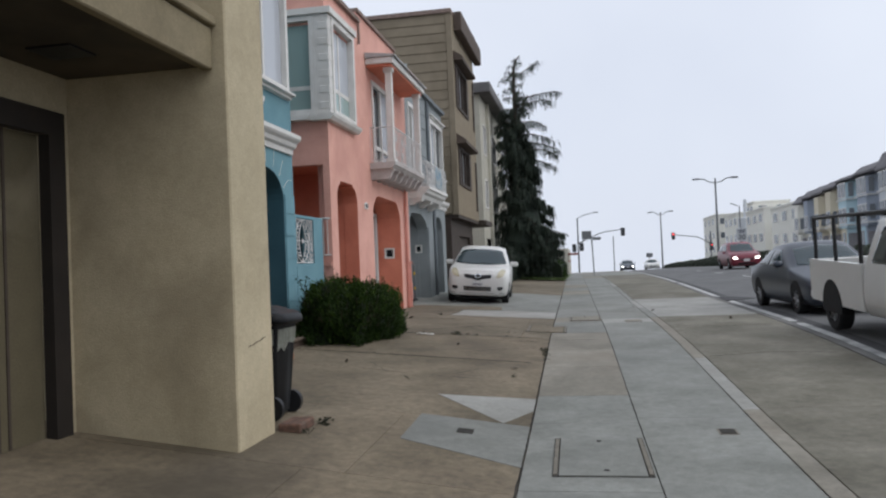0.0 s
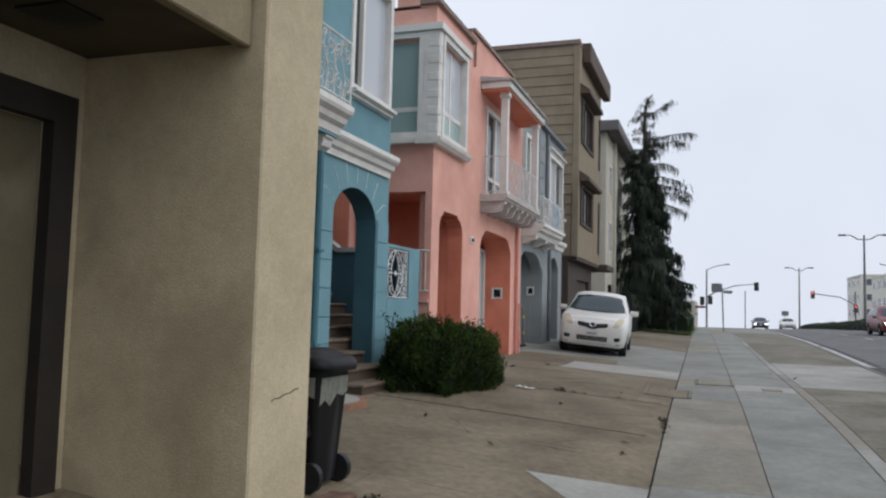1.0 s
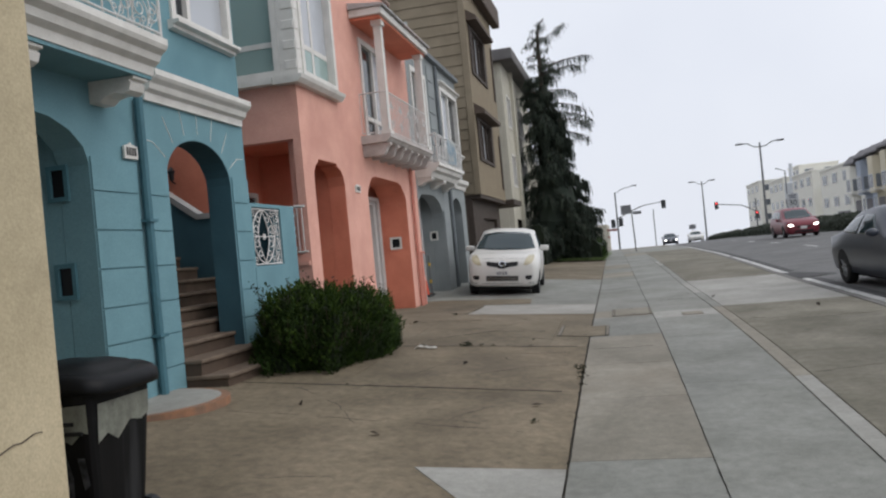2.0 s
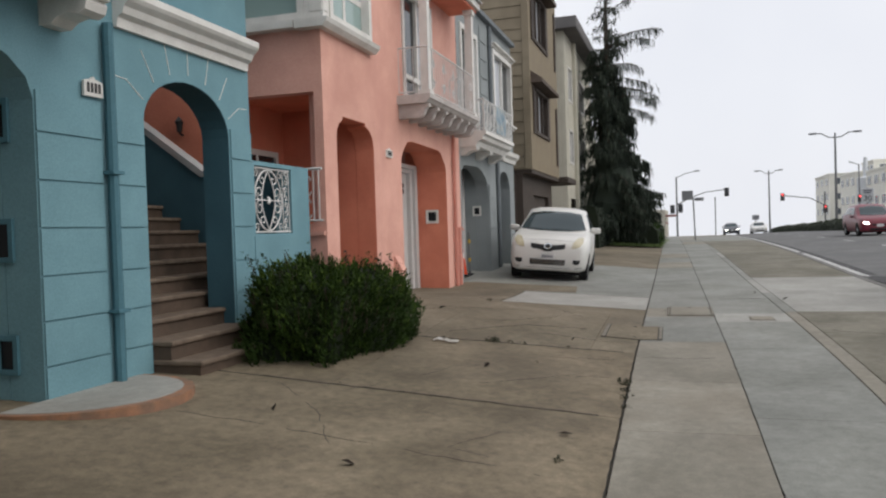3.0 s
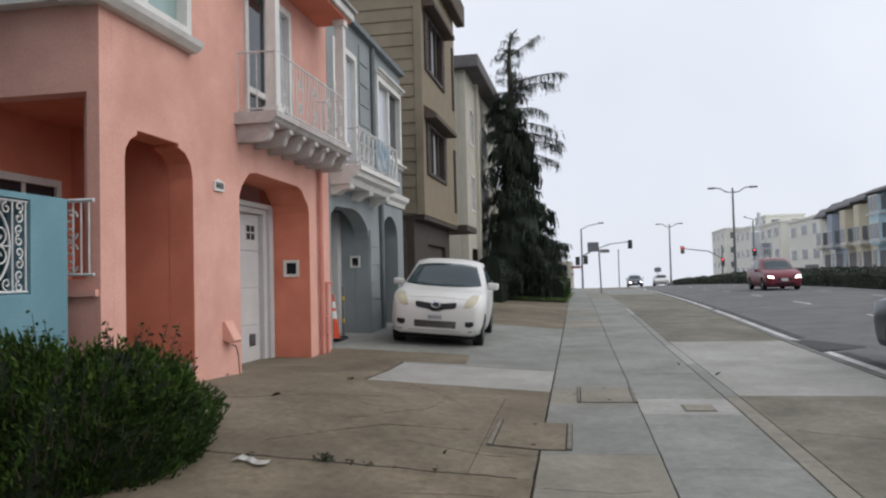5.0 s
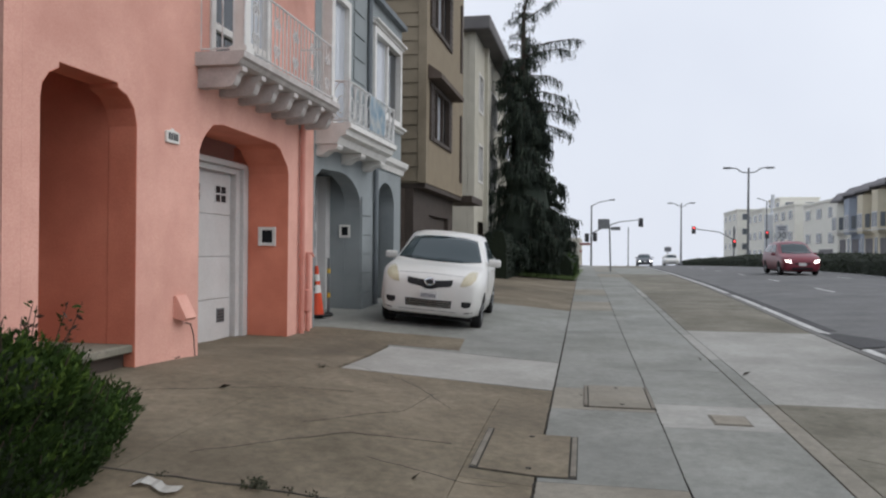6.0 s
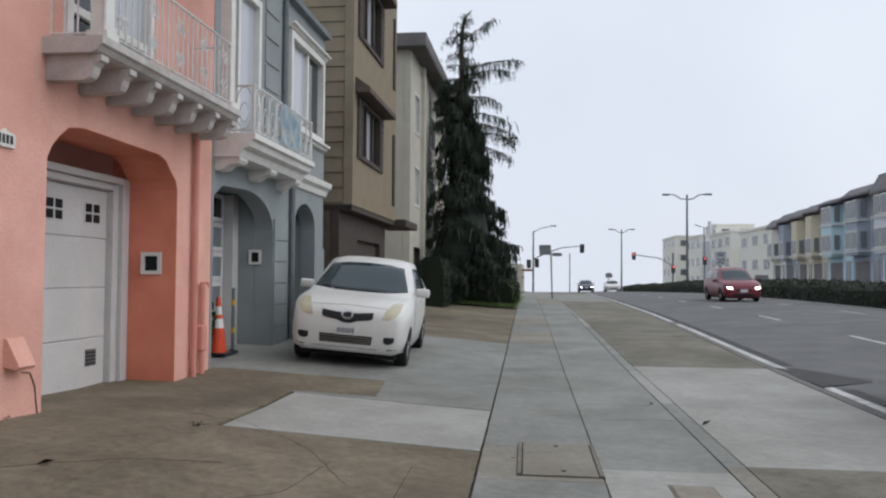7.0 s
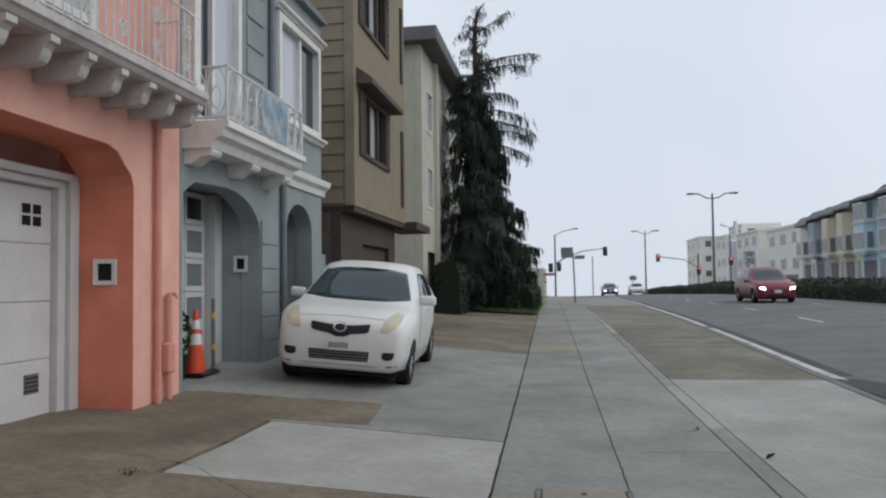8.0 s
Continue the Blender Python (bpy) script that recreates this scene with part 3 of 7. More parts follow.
def ground_crack(pts, rad=0.0035, jag=0.018):
    """A crack in the concrete: a thin jagged dark line lying on the slab."""
    rr = random.Random(int(abs(pts[0][0] * 100)))
    line = []
    for (x0, y0), (x1, y1) in zip(pts, pts[1:]):
        n = max(2, int(math.hypot(x1 - x0, y1 - y0) / 0.12))
        for i in range(n):
            x, y = x0 + (x1 - x0) * i / n + rr.uniform(-jag, jag), y0 + (y1 - y0) * i / n + rr.uniform(-jag, jag)
            line.append((x, y, ground(x, y) - rad * 0.4))
    obj("crack", tube(line, rad, seg=4), M["joint"], drive)


for c in [[(-1.75, -2.0), (-1.5, -1.55), (-1.05, -1.25)], [(-1.75, -2.0), (-1.2, -2.2), (-0.8, -2.1)], [(-3.1, -1.2), (-2.6, -0.2), (-2.3, 0.6)],
          [(-4.2, 3.4), (-3.2, 4.3), (-2.5, 4.5)], [(-2.6, 3.2), (-2.0, 4.0), (-1.9, 5.0)], [(-3.4, 6.6), (-2.9, 7.4)], [(-1.6, 1.2), (-1.1, 1.3), (-0.8, 1.35)], [(-3.4, -4.0), (-2.2, -3.6), (-1.7, -3.9)], [(-2.6, -7.6), (-1.8, -6.9), (-0.9, -6.7)]]:
    ground_crack(c)
ground_crack([(-5.0, -2.02), (-3.2, -2.08), (-0.95, -2.28)], 0.006)
for c in [[(-8.0, -0.63), (-3.2, -0.76), (-0.76, -0.85)], [(-8.0, 1.9), (-3.2, 1.735), (-0.76, 1.78)]]:
    ground_crack(c, 0.011)
# ragged joints: the edge of the driveways and the middle of the pavement
for y0 in range(-11, 18, 2):
    ground_crack([(-0.728 + drift(y0), y0), (-0.728 + drift(y0 + 1), y0 + 1), (-0.728 + drift(y0 + 2), y0 + 2)], 0.006, 0.012)
    ground_crack([(0.238 + drift(y0), y0), (0.238 + drift(y0 + 1), y0 + 1), (0.238 + drift(y0 + 2), y0 + 2)], 0.004, 0.007)
for c in [[(-3.0, 2.2), (-2.2, 3.1), (-1.3, 3.2)], [(-4.0, 6.3), (-3.0, 6.0), (-2.2, 5.2), (-1.6, 4.2)], [(-1.9, 2.6), (-1.2, 2.35), (-0.8, 2.4)], [(-4.4, -1.2), (-3.6, -0.9), (-2.9, -1.6), (-2.4, -2.4)], [(-2.0, -0.2), (-1.3, 0.4), (-0.8, 0.5)], [(1.45, 3.6), (2.2, 3.2), (3.2, 3.3)], [(1.45, -0.5), (2.4, -0.2), (3.2, -0.4)], [(0.3, 7.4), (0.8, 7.5), (1.2, 7.45)], [(-0.7, 1.6), (-0.2, 1.5), (0.2, 1.62)]]:
    ground_crack(c, 0.004)
# ---- house parts ----
def win(parent, plane, w, u0, u1, v0, v1, out, fw=0.07, bars_u=(), bars_v=(), glass="glass", frame="white", proud=0.03, name="window", depth=0.10):
    """A window in a wall. plane x: faces +x at x=w, u is y; plane y: faces -y at y=w, u is x. bars at shares of the width and height."""
    f = bmesh.new()
    s = 1 if plane == "x" else -1
    a, b = sorted((w + s * proud, w - s * depth))
    def bx(p0, p1, q0, q1, a2=a, b2=b, bm=None):
        if plane == "x":
            return box(a2, b2, p0, p1, q0, q1, bm)
        return box(p0, p1, a2, b2, q0, q1, bm)
    bx(u0, u0 + fw, v0, v1, bm=f)
    bx(u1 - fw, u1, v0, v1, bm=f)
    bx(u0 + fw, u1 - fw, v0, v0 + fw, bm=f)
    bx(u0 + fw, u1 - fw, v1 - fw, v1, bm=f)
    us = [u0 + fw] + [u0 + (u1 - u0) * k for k in bars_u] + [u1 - fw]
    vs = [v0 + fw] + [v0 + (v1 - v0) * k for k in bars_v] + [v1 - fw]
    bw = fw * 0.4
    a3, b3 = sorted((w - s * 0.0, w - s * depth * 0.8))
    bars = []
    for u in us[1:-1]:
        bars.append(bx(u - bw, u + bw, v0 + fw, v1 - fw, a3, b3))
    for v in vs[1:-1]:
        for p0, p1 in zip(us, us[1:]):
            bars.append(bx(p0 + (bw if p0 != us[0] else 0), p1 - (bw if p1 != us[-1] else 0), v - bw, v + bw, a3, b3))
    ob = part(name, f, M[frame], parent, out)
    for b_ in bars:
        part("glazing_bar", b_, M[frame], ob)
    g0, g1 = sorted((w - s * depth * 0.45, w - s * (depth * 0.45 + 0.012)))
    k = 0
    gl = glass if isinstance(glass, (list, tuple)) else [glass]
    for p0, p1 in zip(us, us[1:]):
        for q0, q1 in zip(vs, vs[1:]):
            part("pane", bx(p0, p1, q0, q1, g0, g1), M[gl[k % len(gl)]], ob)
            k += 1
    return ob


def moulding(name, parent, y0, y1, x, prof, material, label=""):
    """A moulding along y. prof: (out from x, z) polygon."""
    return part(name, prism([(x + o, z) for o, z in prof], "y", y0, y1), material, parent, label)


def step_prof(z0, z1, d, n=3):
    """A stepped cornice profile, widening upwards."""
    pts = [(-0.05, z0)]
    for i in range(n):
        za, zb = z0 + (z1 - z0) * i / n, z0 + (z1 - z0) * (i + 1) / n
        o = d * (i + 1) / n
        pts += [(o, za + 0.02), (o, zb)]
    return pts + [(-0.05, z1)]


def scroll(cy, cz, r, turns, start, hand, x, n=14):
    """A spiral of wrought iron in the plane of the front."""
    pts = []
    for i in range(n + 1):
        k = i / n
        a = start + hand * turns * 2 * math.pi * k
        rr = r * (1 - 0.75 * k)
        pts.append((x, cy + rr * math.cos(a), cz + rr * math.sin(a)))
    return pts


def number_plate_house(parent, x, y, z, w=0.26, h=0.15):
    pl = part("house_number_plate", prism([(y - w / 2, z - h * 0.5), (y + w / 2, z - h * 0.5), (y + w * 0.5, z + h * 0.36), (y + w * 0.3, z + h * 0.46), (y + w * 0.12, z + h * 0.5), (y, z + h * 0.66), (y - w * 0.12, z + h * 0.5), (y - w * 0.3, z + h * 0.46), (y - w * 0.5, z + h * 0.36)], "x", x, x + 0.025), M["white"], parent, "small white plaque with dark bars")
    for i in range(4):
        yy = y - w * 0.3 + i * w * 0.2
        part("bar", box(x + 0.025, x + 0.03, yy - w * 0.06, yy + w * 0.06, z - h * 0.28, z + h * 0.28), M["black"], pl)


def reveal(pts, x0, x1, material, parent):
    """A thin lining that carries an opening's shade in its colour, a few millimetres inside its edge."""
    cy_, cz_ = (pts[0][0] + pts[1][0]) / 2, 1.2
    inn = [(cy_ + (y - cy_) * (1 - 0.005 / max(0.2, abs(y - cy_))), z - (0.005 if z > 2.3 else 0)) for y, z in pts]
    run = list(range(1, len(pts))) + [0]
    bm = bmesh.new()
    rows = [[bm.verts.new((x, *p)) for p in (inn[k], pts[k])] for k in run for x in (x0, x1)]
    for a in range(0, len(rows) - 2, 2):
        (ia, oa), (ib, ob_), (ja, pa), (jb, pb) = rows[a], rows[a + 1], rows[a + 2], rows[a + 3]
        bm.faces.new((ia, ib, jb, ja))
        bm.faces.new((ib, ob_, pb, jb))
    return part("reveal", bm, material, parent)


# ---- cream house at the start ----
cream = thing("cream_house", "cream stucco house with a recessed garage under a balcony", "house", (-4, -8, 0))
cream.location = (0, 0, 0)
C = M["cream"]
part("pillar", box(-4.2, -2.62, -6.16, -5.49, -0.6, 8.5, bevel=0.012), C, cream)
crack = [(-2.617, -5.95 + 0.04 * i, 0.47 + 0.006 * i + 0.006 * math.sin(i * 2.1)) for i in range(9)]
part("plaster_crack", tube(crack, 0.003, seg=4), M["brown_dark"], cream, "thin dark crack in the plaster")
part("wall", plate(rect(-12.0, -6.165, -0.5, 8.5), [rect(-8.6, -6.24, -0.5, 2.28)], "x", -4.10, -3.93), C, cream)
part("side_wall", box(-14, -4.23, -5.9, -5.49, -0.5, 8.5), C, cream)
# unseen wall added to keep the southern sky out of the recess
part("unseen_end_wall", box(-14, -2.62, -12.3, -11.7, -0.6, 8.5), C, cream)
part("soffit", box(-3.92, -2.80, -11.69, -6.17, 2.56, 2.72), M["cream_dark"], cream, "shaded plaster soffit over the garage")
part("fascia", box(-2.80, -2.72, -11.69, -6.17, 2.53, 2.84, bevel=0.01), M["cream_darker"], cream)
part("fascia_cap", box(-2.80, -2.68, -11.69, -6.17, 2.85, 2.92, bevel=0.01), M["cream_darker"], cream)
part("upper_wall", box(-3.2, -2.95, -11.69, -6.17, 2.73, 8.5), M["cream_darker"], cream)
for i in range(5):
    part("siding", box(-2.95, -2.93, -11.6, -6.25, 3.0 + i * 0.26, 3.25 + i * 0.26), M["cream_darker"], cream)
part("soffit_vent", box(-3.62, -3.3, -7.0, -6.72, 2.545, 2.56), M["black"], cream, "dark soffit vent grille")
frame_bm = box(-3.99, -3.90, -6.42, -6.24, -0.3, 2.28)
box(-3.99, -3.90, -8.6, -6.42, 2.1, 2.28, frame_bm)
part("door_frame", frame_bm, M["frame_black"], cream, "dark brown painted garage door frame")
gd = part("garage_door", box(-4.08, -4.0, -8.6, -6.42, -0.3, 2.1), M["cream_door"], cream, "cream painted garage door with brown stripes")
for yy in (-6.98, -6.88, -6.78):
    part("stripe", box(-4.0, -3.992, yy - 0.012, yy + 0.012, -0.3, 2.1), M["brown_dark"], gd)
win(cream, "x", -3.99, -7.75, -7.05, 0.88, 1.78, "", fw=0.1, frame="brown_dark", glass="glass_green", name="window", depth=0.03)
for i in range(6):
    part("vent_slot", box(-4.0, -3.992, -7.6, -7.08, 0.16 + i * 0.06, 0.185 + i * 0.06), M["brown_dark"], gd)

# ---- blue house ----
blue = thing("blue_house", "teal stucco row house with arched entrance and white cornices", "house")
B = M["blue"]
XB = -4.8
arch_b = [(-1.0, -0.5), (0.37, -0.5)] + [(-0.315 + 0.685 * math.cos(radians(a)), 2.2 + 0.46 * math.sin(radians(a))) for a in range(0, 181, 12)]
gar_b = clipped(-4.25, -2.25, -0.5, 2.62, 0.75, 0.4)
part("wall", plate(rect(-5.2, 0.8, -0.5, 6.6), [arch_b, gar_b, rect(-4.1, -2.5, 3.36, 5.5), rect(-0.62, 0.68, 3.98, 5.7)], "x", XB - 0.32, XB), B, blue)
# lining that gives the arch's jambs their shade by colour
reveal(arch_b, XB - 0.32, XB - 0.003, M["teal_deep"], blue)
part("inner_wall", box(-14, XB - 0.33, -1.38, -1.05, -0.5, 6.6), B, blue)
# upper rooms run back unseen, deep enough to shade the stairs
part("upper_rear_wall", box(-8.3, -8.0, -1.04, 0.8, 3.2, 6.6), B, blue)
part("side_wall", box(-14, XB - 0.33, -5.2, -4.9, -0.5, 6.6), B, blue)
part("upper_side_wall", box(-7.99, XB - 0.33, 0.5, 0.8, 3.2, 6.6), B, blue)
part("upper_floor", box(-7.99, XB - 0.33, -1.04, 0.8, 3.0, 3.199), M["white"], blue)
part("garage_ceiling", box(-7, XB - 0.33, -4.89, -1.39, 3.0, 3.2), B, blue)
part("roof", box(-14, XB, -5.2, -1.05, 6.602, 6.75), M["roof_dark"], blue)
part("front_roof", box(-8.3, XB, -1.049, 0.8, 6.602, 6.75), M["roof_dark"], blue)
part("back_wall", box(-10.6, -10.3, -1.05, 2.2, -0.5, 3.0), B, blue)
# garage recess with small windows in its cheek
cheek = part("recess_cheek", box(-6.2, XB - 0.33, -2.25, -2.05, -0.5, 2.99), B, blue)
for z0, z1 in ((1.05, 1.3), (1.95, 2.2), (0.2, 0.42)):
    win(blue, "y", -2.25, -5.24, -5.02, z0 - 0.04, z1 + 0.04, "", fw=0.04, frame="pipe_blue", name="small_window", depth=-0.004, proud=0.03, glass="glass_dark")
part("garage_door", box(-6.1, -6.0, -4.89, -2.26, -0.4, 2.6), M["garage_white"], blue, "plain garage door in shade")
# ashlar courses on the piers
for (y0, y1) in ((-2.24, -1.56), (-1.42, -1.02), (0.39, 0.79)):
    zs = [-0.15, 0.22, 0.56, 0.9, 1.26, 1.62, 1.98, 2.3]
    for a, b in zip(zs, zs[1:]):
        part("course", box(XB, XB + 0.018, y0, y1, a + 0.008, b - 0.008), B, blue)
for k in range(7):
    a = radians(22 + 22.6 * k)
    c, s = math.cos(a), math.sin(a)
    line = [(XB + 0.002, -0.315 + 0.74 * c, 2.2 + 0.53 * s), (XB + 0.002, -0.315 + 0.97 * c, 2.2 + 0.9 * s)]
    if k in (0, 6):
        line.append((XB + 0.002, line[-1][1] + (0.16 if k == 0 else -0.16), line[-1][2] + 0.01))
    part("voussoir_line", tube(line, 0.0045, seg=4), M["white"], blue)
moulding("cornice", blue, -1.35, 0.74, XB, [(-0.05, 2.96), (0.04, 2.96), (0.05, 3.04), (0.1, 3.07), (0.12, 3.13), (0.17, 3.17), (0.19, 3.2), (0.19, 3.26), (-0.05, 3.26)], M["white"], "white moulded cornice")
moulding("cornice_lip", blue, -1.35, 0.74, XB, [(0, 3.264), (0.16, 3.264), (0.02, 3.33), (0, 3.33)], M["pipe_blue"])
win(blue, "x", XB, -0.66, 0.72, 3.96, 5.74, "white framed window with pale curtain", fw=0.09, bars_u=(0.3,), glass=["glass", "curtain"], depth=0.14)
moulding("window_sill", blue, -0.72, 0.70, XB, step_prof(3.84, 3.95, 0.14, 2), M["white"])
# balcony
part("balcony_slab", prism([(XB, 3.02), (XB + 0.5, 3.02), (XB + 0.52, 3.1), (XB + 0.58, 3.14), (XB + 0.6, 3.2), (XB + 0.66, 3.24), (XB + 0.68, 3.28), (XB + 0.68, 3.34), (XB, 3.34)], "y", -4.9, -1.88), M["white"], blue, "white moulded balcony slab")
part("balcony_soffit", box(XB + 0.002, XB + 0.49, -4.88, -1.9, 2.985, 3.018), B, blue)
for yy in (-4.6, -3.4, -2.05):
    part("bracket", prism([(XB, 2.78), (XB + 0.1, 2.78), (XB + 0.17, 2.83), (XB + 0.27, 2.85), (XB + 0.36, 2.83), (XB + 0.42, 2.86), (XB + 0.44, 2.92), (XB + 0.42, 2.95), (XB + 0.47, 2.96), (XB + 0.47, 2.982), (XB, 2.982)], "y", yy - 0.11, yy + 0.11), M["white"], blue)
win(blue, "x", XB, -4.05, -2.55, 3.4, 5.45, "", fw=0.08, bars_u=(0.5,), glass=["glass", "curtain"], depth=0.12, name="balcony_door")
def iron_rail(parent, x, y0, y1, z0, z1, mname="iron_white", scrolls=True, step=0.11, back=None, back_near=True, r=0.009):
    """A wrought-iron balcony rail along y, and its return to the wall."""
    rail = part("railing", tube([(x, y0, z1), (x, y1, z1)], r * 1.6, tube([(x, y0, z0 + 0.06), (x, y1, z0 + 0.06)], r * 1.3)), M[mname], parent)
    n = max(2, int((y1 - y0) / step))
    for i in range(n + 1):
        y = y0 + (y1 - y0) * i / n
        part("baluster", tube([(x, y, z0), (x, y, z1)], r if i not in (0, n) else r * 1.6, seg=5), M[mname], rail)
    if scrolls:
        m = max(1, int((y1 - y0) / (step * 5)))
        for i in range(m):
            yc = y0 + (y1 - y0) * (i + 0.5) / m
            zc = (z0 + z1) / 2
            for sg in (-1, 1):
                part("scroll", tube(scroll(yc + sg * 0.05, zc + 0.16, 0.09, 1.1, math.pi / 2, sg, x), r * 0.8, seg=4), M[mname], rail)
                part("scroll", tube(scroll(yc + sg * 0.05, zc - 0.16, 0.09, 1.1, -math.pi / 2, -sg, x), r * 0.8, seg=4), M[mname], rail)
    if back is not None:
        for yy in ((y0, y1) if back_near else (y1,)):
            bm = tube([(x, yy, z1), (back, yy, z1)], r * 1.5)
            tube([(x, yy, z0 + 0.06), (back, yy, z0 + 0.06)], r * 1.3, bm)
            k = max(2, int((x - back) / step))
            for i in range(1, k + 1):
                xx = x + (back - x) * i / k
                tube([(xx, yy, z0 + 0.06), (xx, yy, z1)], r, bm, seg=5)
            part("side_rail", bm, M[mname], rail)
    return rail


def ornament_rail(parent, x, y0, y1, z0, z1, back, kind, r=0.009):
    """A balcony rail of repeated ornament: lyre scrolls, or upright rings."""
    IR = M["iron_white"]
    rail = part("railing", tube([(x, y0, z1), (x, y1, z1)], r * 1.6, tube([(x, y0, z0 + 0.05), (x, y1, z0 + 0.05)], r * 1.3)), IR, parent)
    def panel(p, a, b):
        """Ornament between a and b along the rail; p(u, z) gives the point."""
        m, h, zc = (a + b) / 2, z1 - z0 - 0.05, (z0 + 0.05 + z1) / 2
        w = (b - a) / 2
        bm = bmesh.new()
        if kind == "rings":
            tube([p(m + w * 0.92 * math.cos(radians(q_)), zc + h * 0.47 * math.sin(radians(q_))) for q_ in range(0, 361, 15)], r * 0.9, bm, seg=5)
            tube([p(m + w * 0.45 * math.cos(radians(q_)), zc - h * 0.1 + h * 0.22 * math.sin(radians(q_))) for q_ in range(0, 361, 20)], r * 0.7, bm, seg=4)
        else:
            for sg in (-1, 1):
                for sc in (-1, 1):
                    tube([p(m + q_[1], zc + q_[2]) for q_ in scroll(sg * w * 0.5, sc * h * 0.26, w * 0.46, 1.3, -sc * math.pi / 2, sg * sc, 0)], r * 0.85, bm, seg=4)
                    tube([p(m + q_[1], zc + q_[2]) for q_ in scroll(sg * w * 0.2, sc * h * 0.4, w * 0.2, 1.1, sc * math.pi / 2, -sg * sc, 0)], r * 0.7, bm, seg=4)
            tube([p(m + w * 0.3 * math.sin(q_ * 0.785), zc - h * 0.48 + h * 0.12 * q_) for q_ in range(9)], r * 0.8, bm, seg=4)
        part("ornament", bm, IR, rail)
        part("baluster", tube([p(b, z0), p(b, z1)], r, seg=5), IR, rail)
    n = max(2, round((y1 - y0) / (0.3 if kind == "rings" else 0.42)))
    for i in range(n):
        panel(lambda u, z: (x, u, z), y0 + (y1 - y0) * i / n, y0 + (y1 - y0) * (i + 1) / n)
    for yy in (y0, y1):
        for zz in (z0 + 0.05, z1):
            part("side_rail", tube([(x, yy, zz), (back, yy, zz)], r * 1.4), IR, rail)
        part("corner_post", tube([(x, yy, z0), (x, yy, z1 + 0.03)], r * 1.7, seg=6), IR, rail)
        k = max(1, round((x - back) / 0.32))
        for i in range(k):
            panel(lambda u, z: (u, yy, z), x - (x - back) * (i + 1) / k, x - (x - back) * i / k)
    return rail


ornament_rail(blue, XB + 0.64, -4.85, -1.92, 3.34, 4.08, XB, "scrolls")
# downpipe and number
part("downpipe", tube([(XB + 0.06, -1.49, 2.95), (XB + 0.06, -1.49, -0.02)], 0.045, seg=8), M["pipe_blue"], blue, "teal painted downpipe")
for z in (0.55, 1.7):
    part("pipe_clamp", box(XB, XB + 0.12, -1.56, -1.42, z, z + 0.03), M["pipe_blue"], blue)
number_plate_house(blue, XB + 0.02, -1.66, 2.39, 0.21, 0.14)
# parapet with an iron grille, beside the steps
part("parapet", plate(rect(0.801, 2.18, -0.4, 2.0), [[(0.86, 1.18), (1.72, 1.18), (1.72, 1.95), (0.86, 1.95)]], "x", XB - 0.22, XB), B, blue)
for a, b in ((-0.1, 0.42), (0.44, 0.8), (0.82, 1.16)):
    part("course", box(XB, XB + 0.016, 0.81, 2.11, a, b), B, blue)
gy, gz, gx = 1.21, 1.56, XB - 0.025
g = part("iron_grille", tube([(gx, 0.87, 1.93), (gx, 1.71, 1.93)], 0.011), M["iron_white"], blue, "white wrought-iron grille with scrolls")
part("bottom_bar", tube([(gx, 0.87, 1.2), (gx, 1.71, 1.2)], 0.011), M["iron_white"], g)
IW = M["iron_white"]
gy, gz = 1.2, 1.565
part("oval", tube([(gx, gy + 0.31 * math.cos(radians(a)), gz + 0.35 * math.sin(radians(a))) for a in range(0, 361, 12)], 0.010, seg=5), IW, g)
for sy in (-1, 1):
    # pointed spindle round the middle
    part("spindle", tube([(gx, gy + sy * 0.15 * math.sin(math.pi * k / 12), gz - 0.345 + 0.69 * k / 12) for k in range(13)], 0.009, seg=5), IW, g)
    part("side_bar", tube([(gx, gy + sy * 0.035, gz), (gx, gy + sy * 0.31, gz)], 0.008, seg=5), IW, g)
    for sz in (-1, 1):
        # scrolls: one curling off the side bar, one off the spindle's tip, one in the corner
        part("scroll", tube(scroll(gy + sy * 0.2, gz + sz * 0.085, 0.082, 1.25, -sz * math.pi / 2, sy * sz, gx), 0.008, seg=4), IW, g)
        part("scroll", tube(scroll(gy + sy * 0.13, gz + sz * 0.235, 0.068, 1.2, sz * math.pi / 2, -sy * sz, gx), 0.008, seg=4), IW, g)
        part("scroll", tube(scroll(gy + sy * 0.275, gz + sz * 0.3, 0.05, 1.1, sz * math.pi / 2, sy * sz, gx), 0.007, seg=4), IW, g)
ros = bmesh.new()
for k in range(8):
    a = math.pi * k / 4
    tube([(gx, gy, gz), (gx + 0.012, gy + 0.03 * math.cos(a), gz + 0.03 * math.sin(a)), (gx, gy + 0.048 * math.cos(a), gz + 0.048 * math.sin(a))], 0.012, ros, seg=5, taper=0.005)
part("rosette", ros, IW, g)
for k in range(4):
    for sz in (-1, 1):
        part("scroll", tube(scroll(1.615, 1.285 + 0.185 * k + sz * 0.045, 0.048, 1.15, -sz * math.pi / 2, (1 if k % 2 else -1) * sz, gx), 0.008, seg=4), IW, g)
for yy in (1.54, 1.69):
    part("upright", tube([(gx, yy, 1.2), (gx, yy, 1.93)], 0.008, seg=5), IW, g)
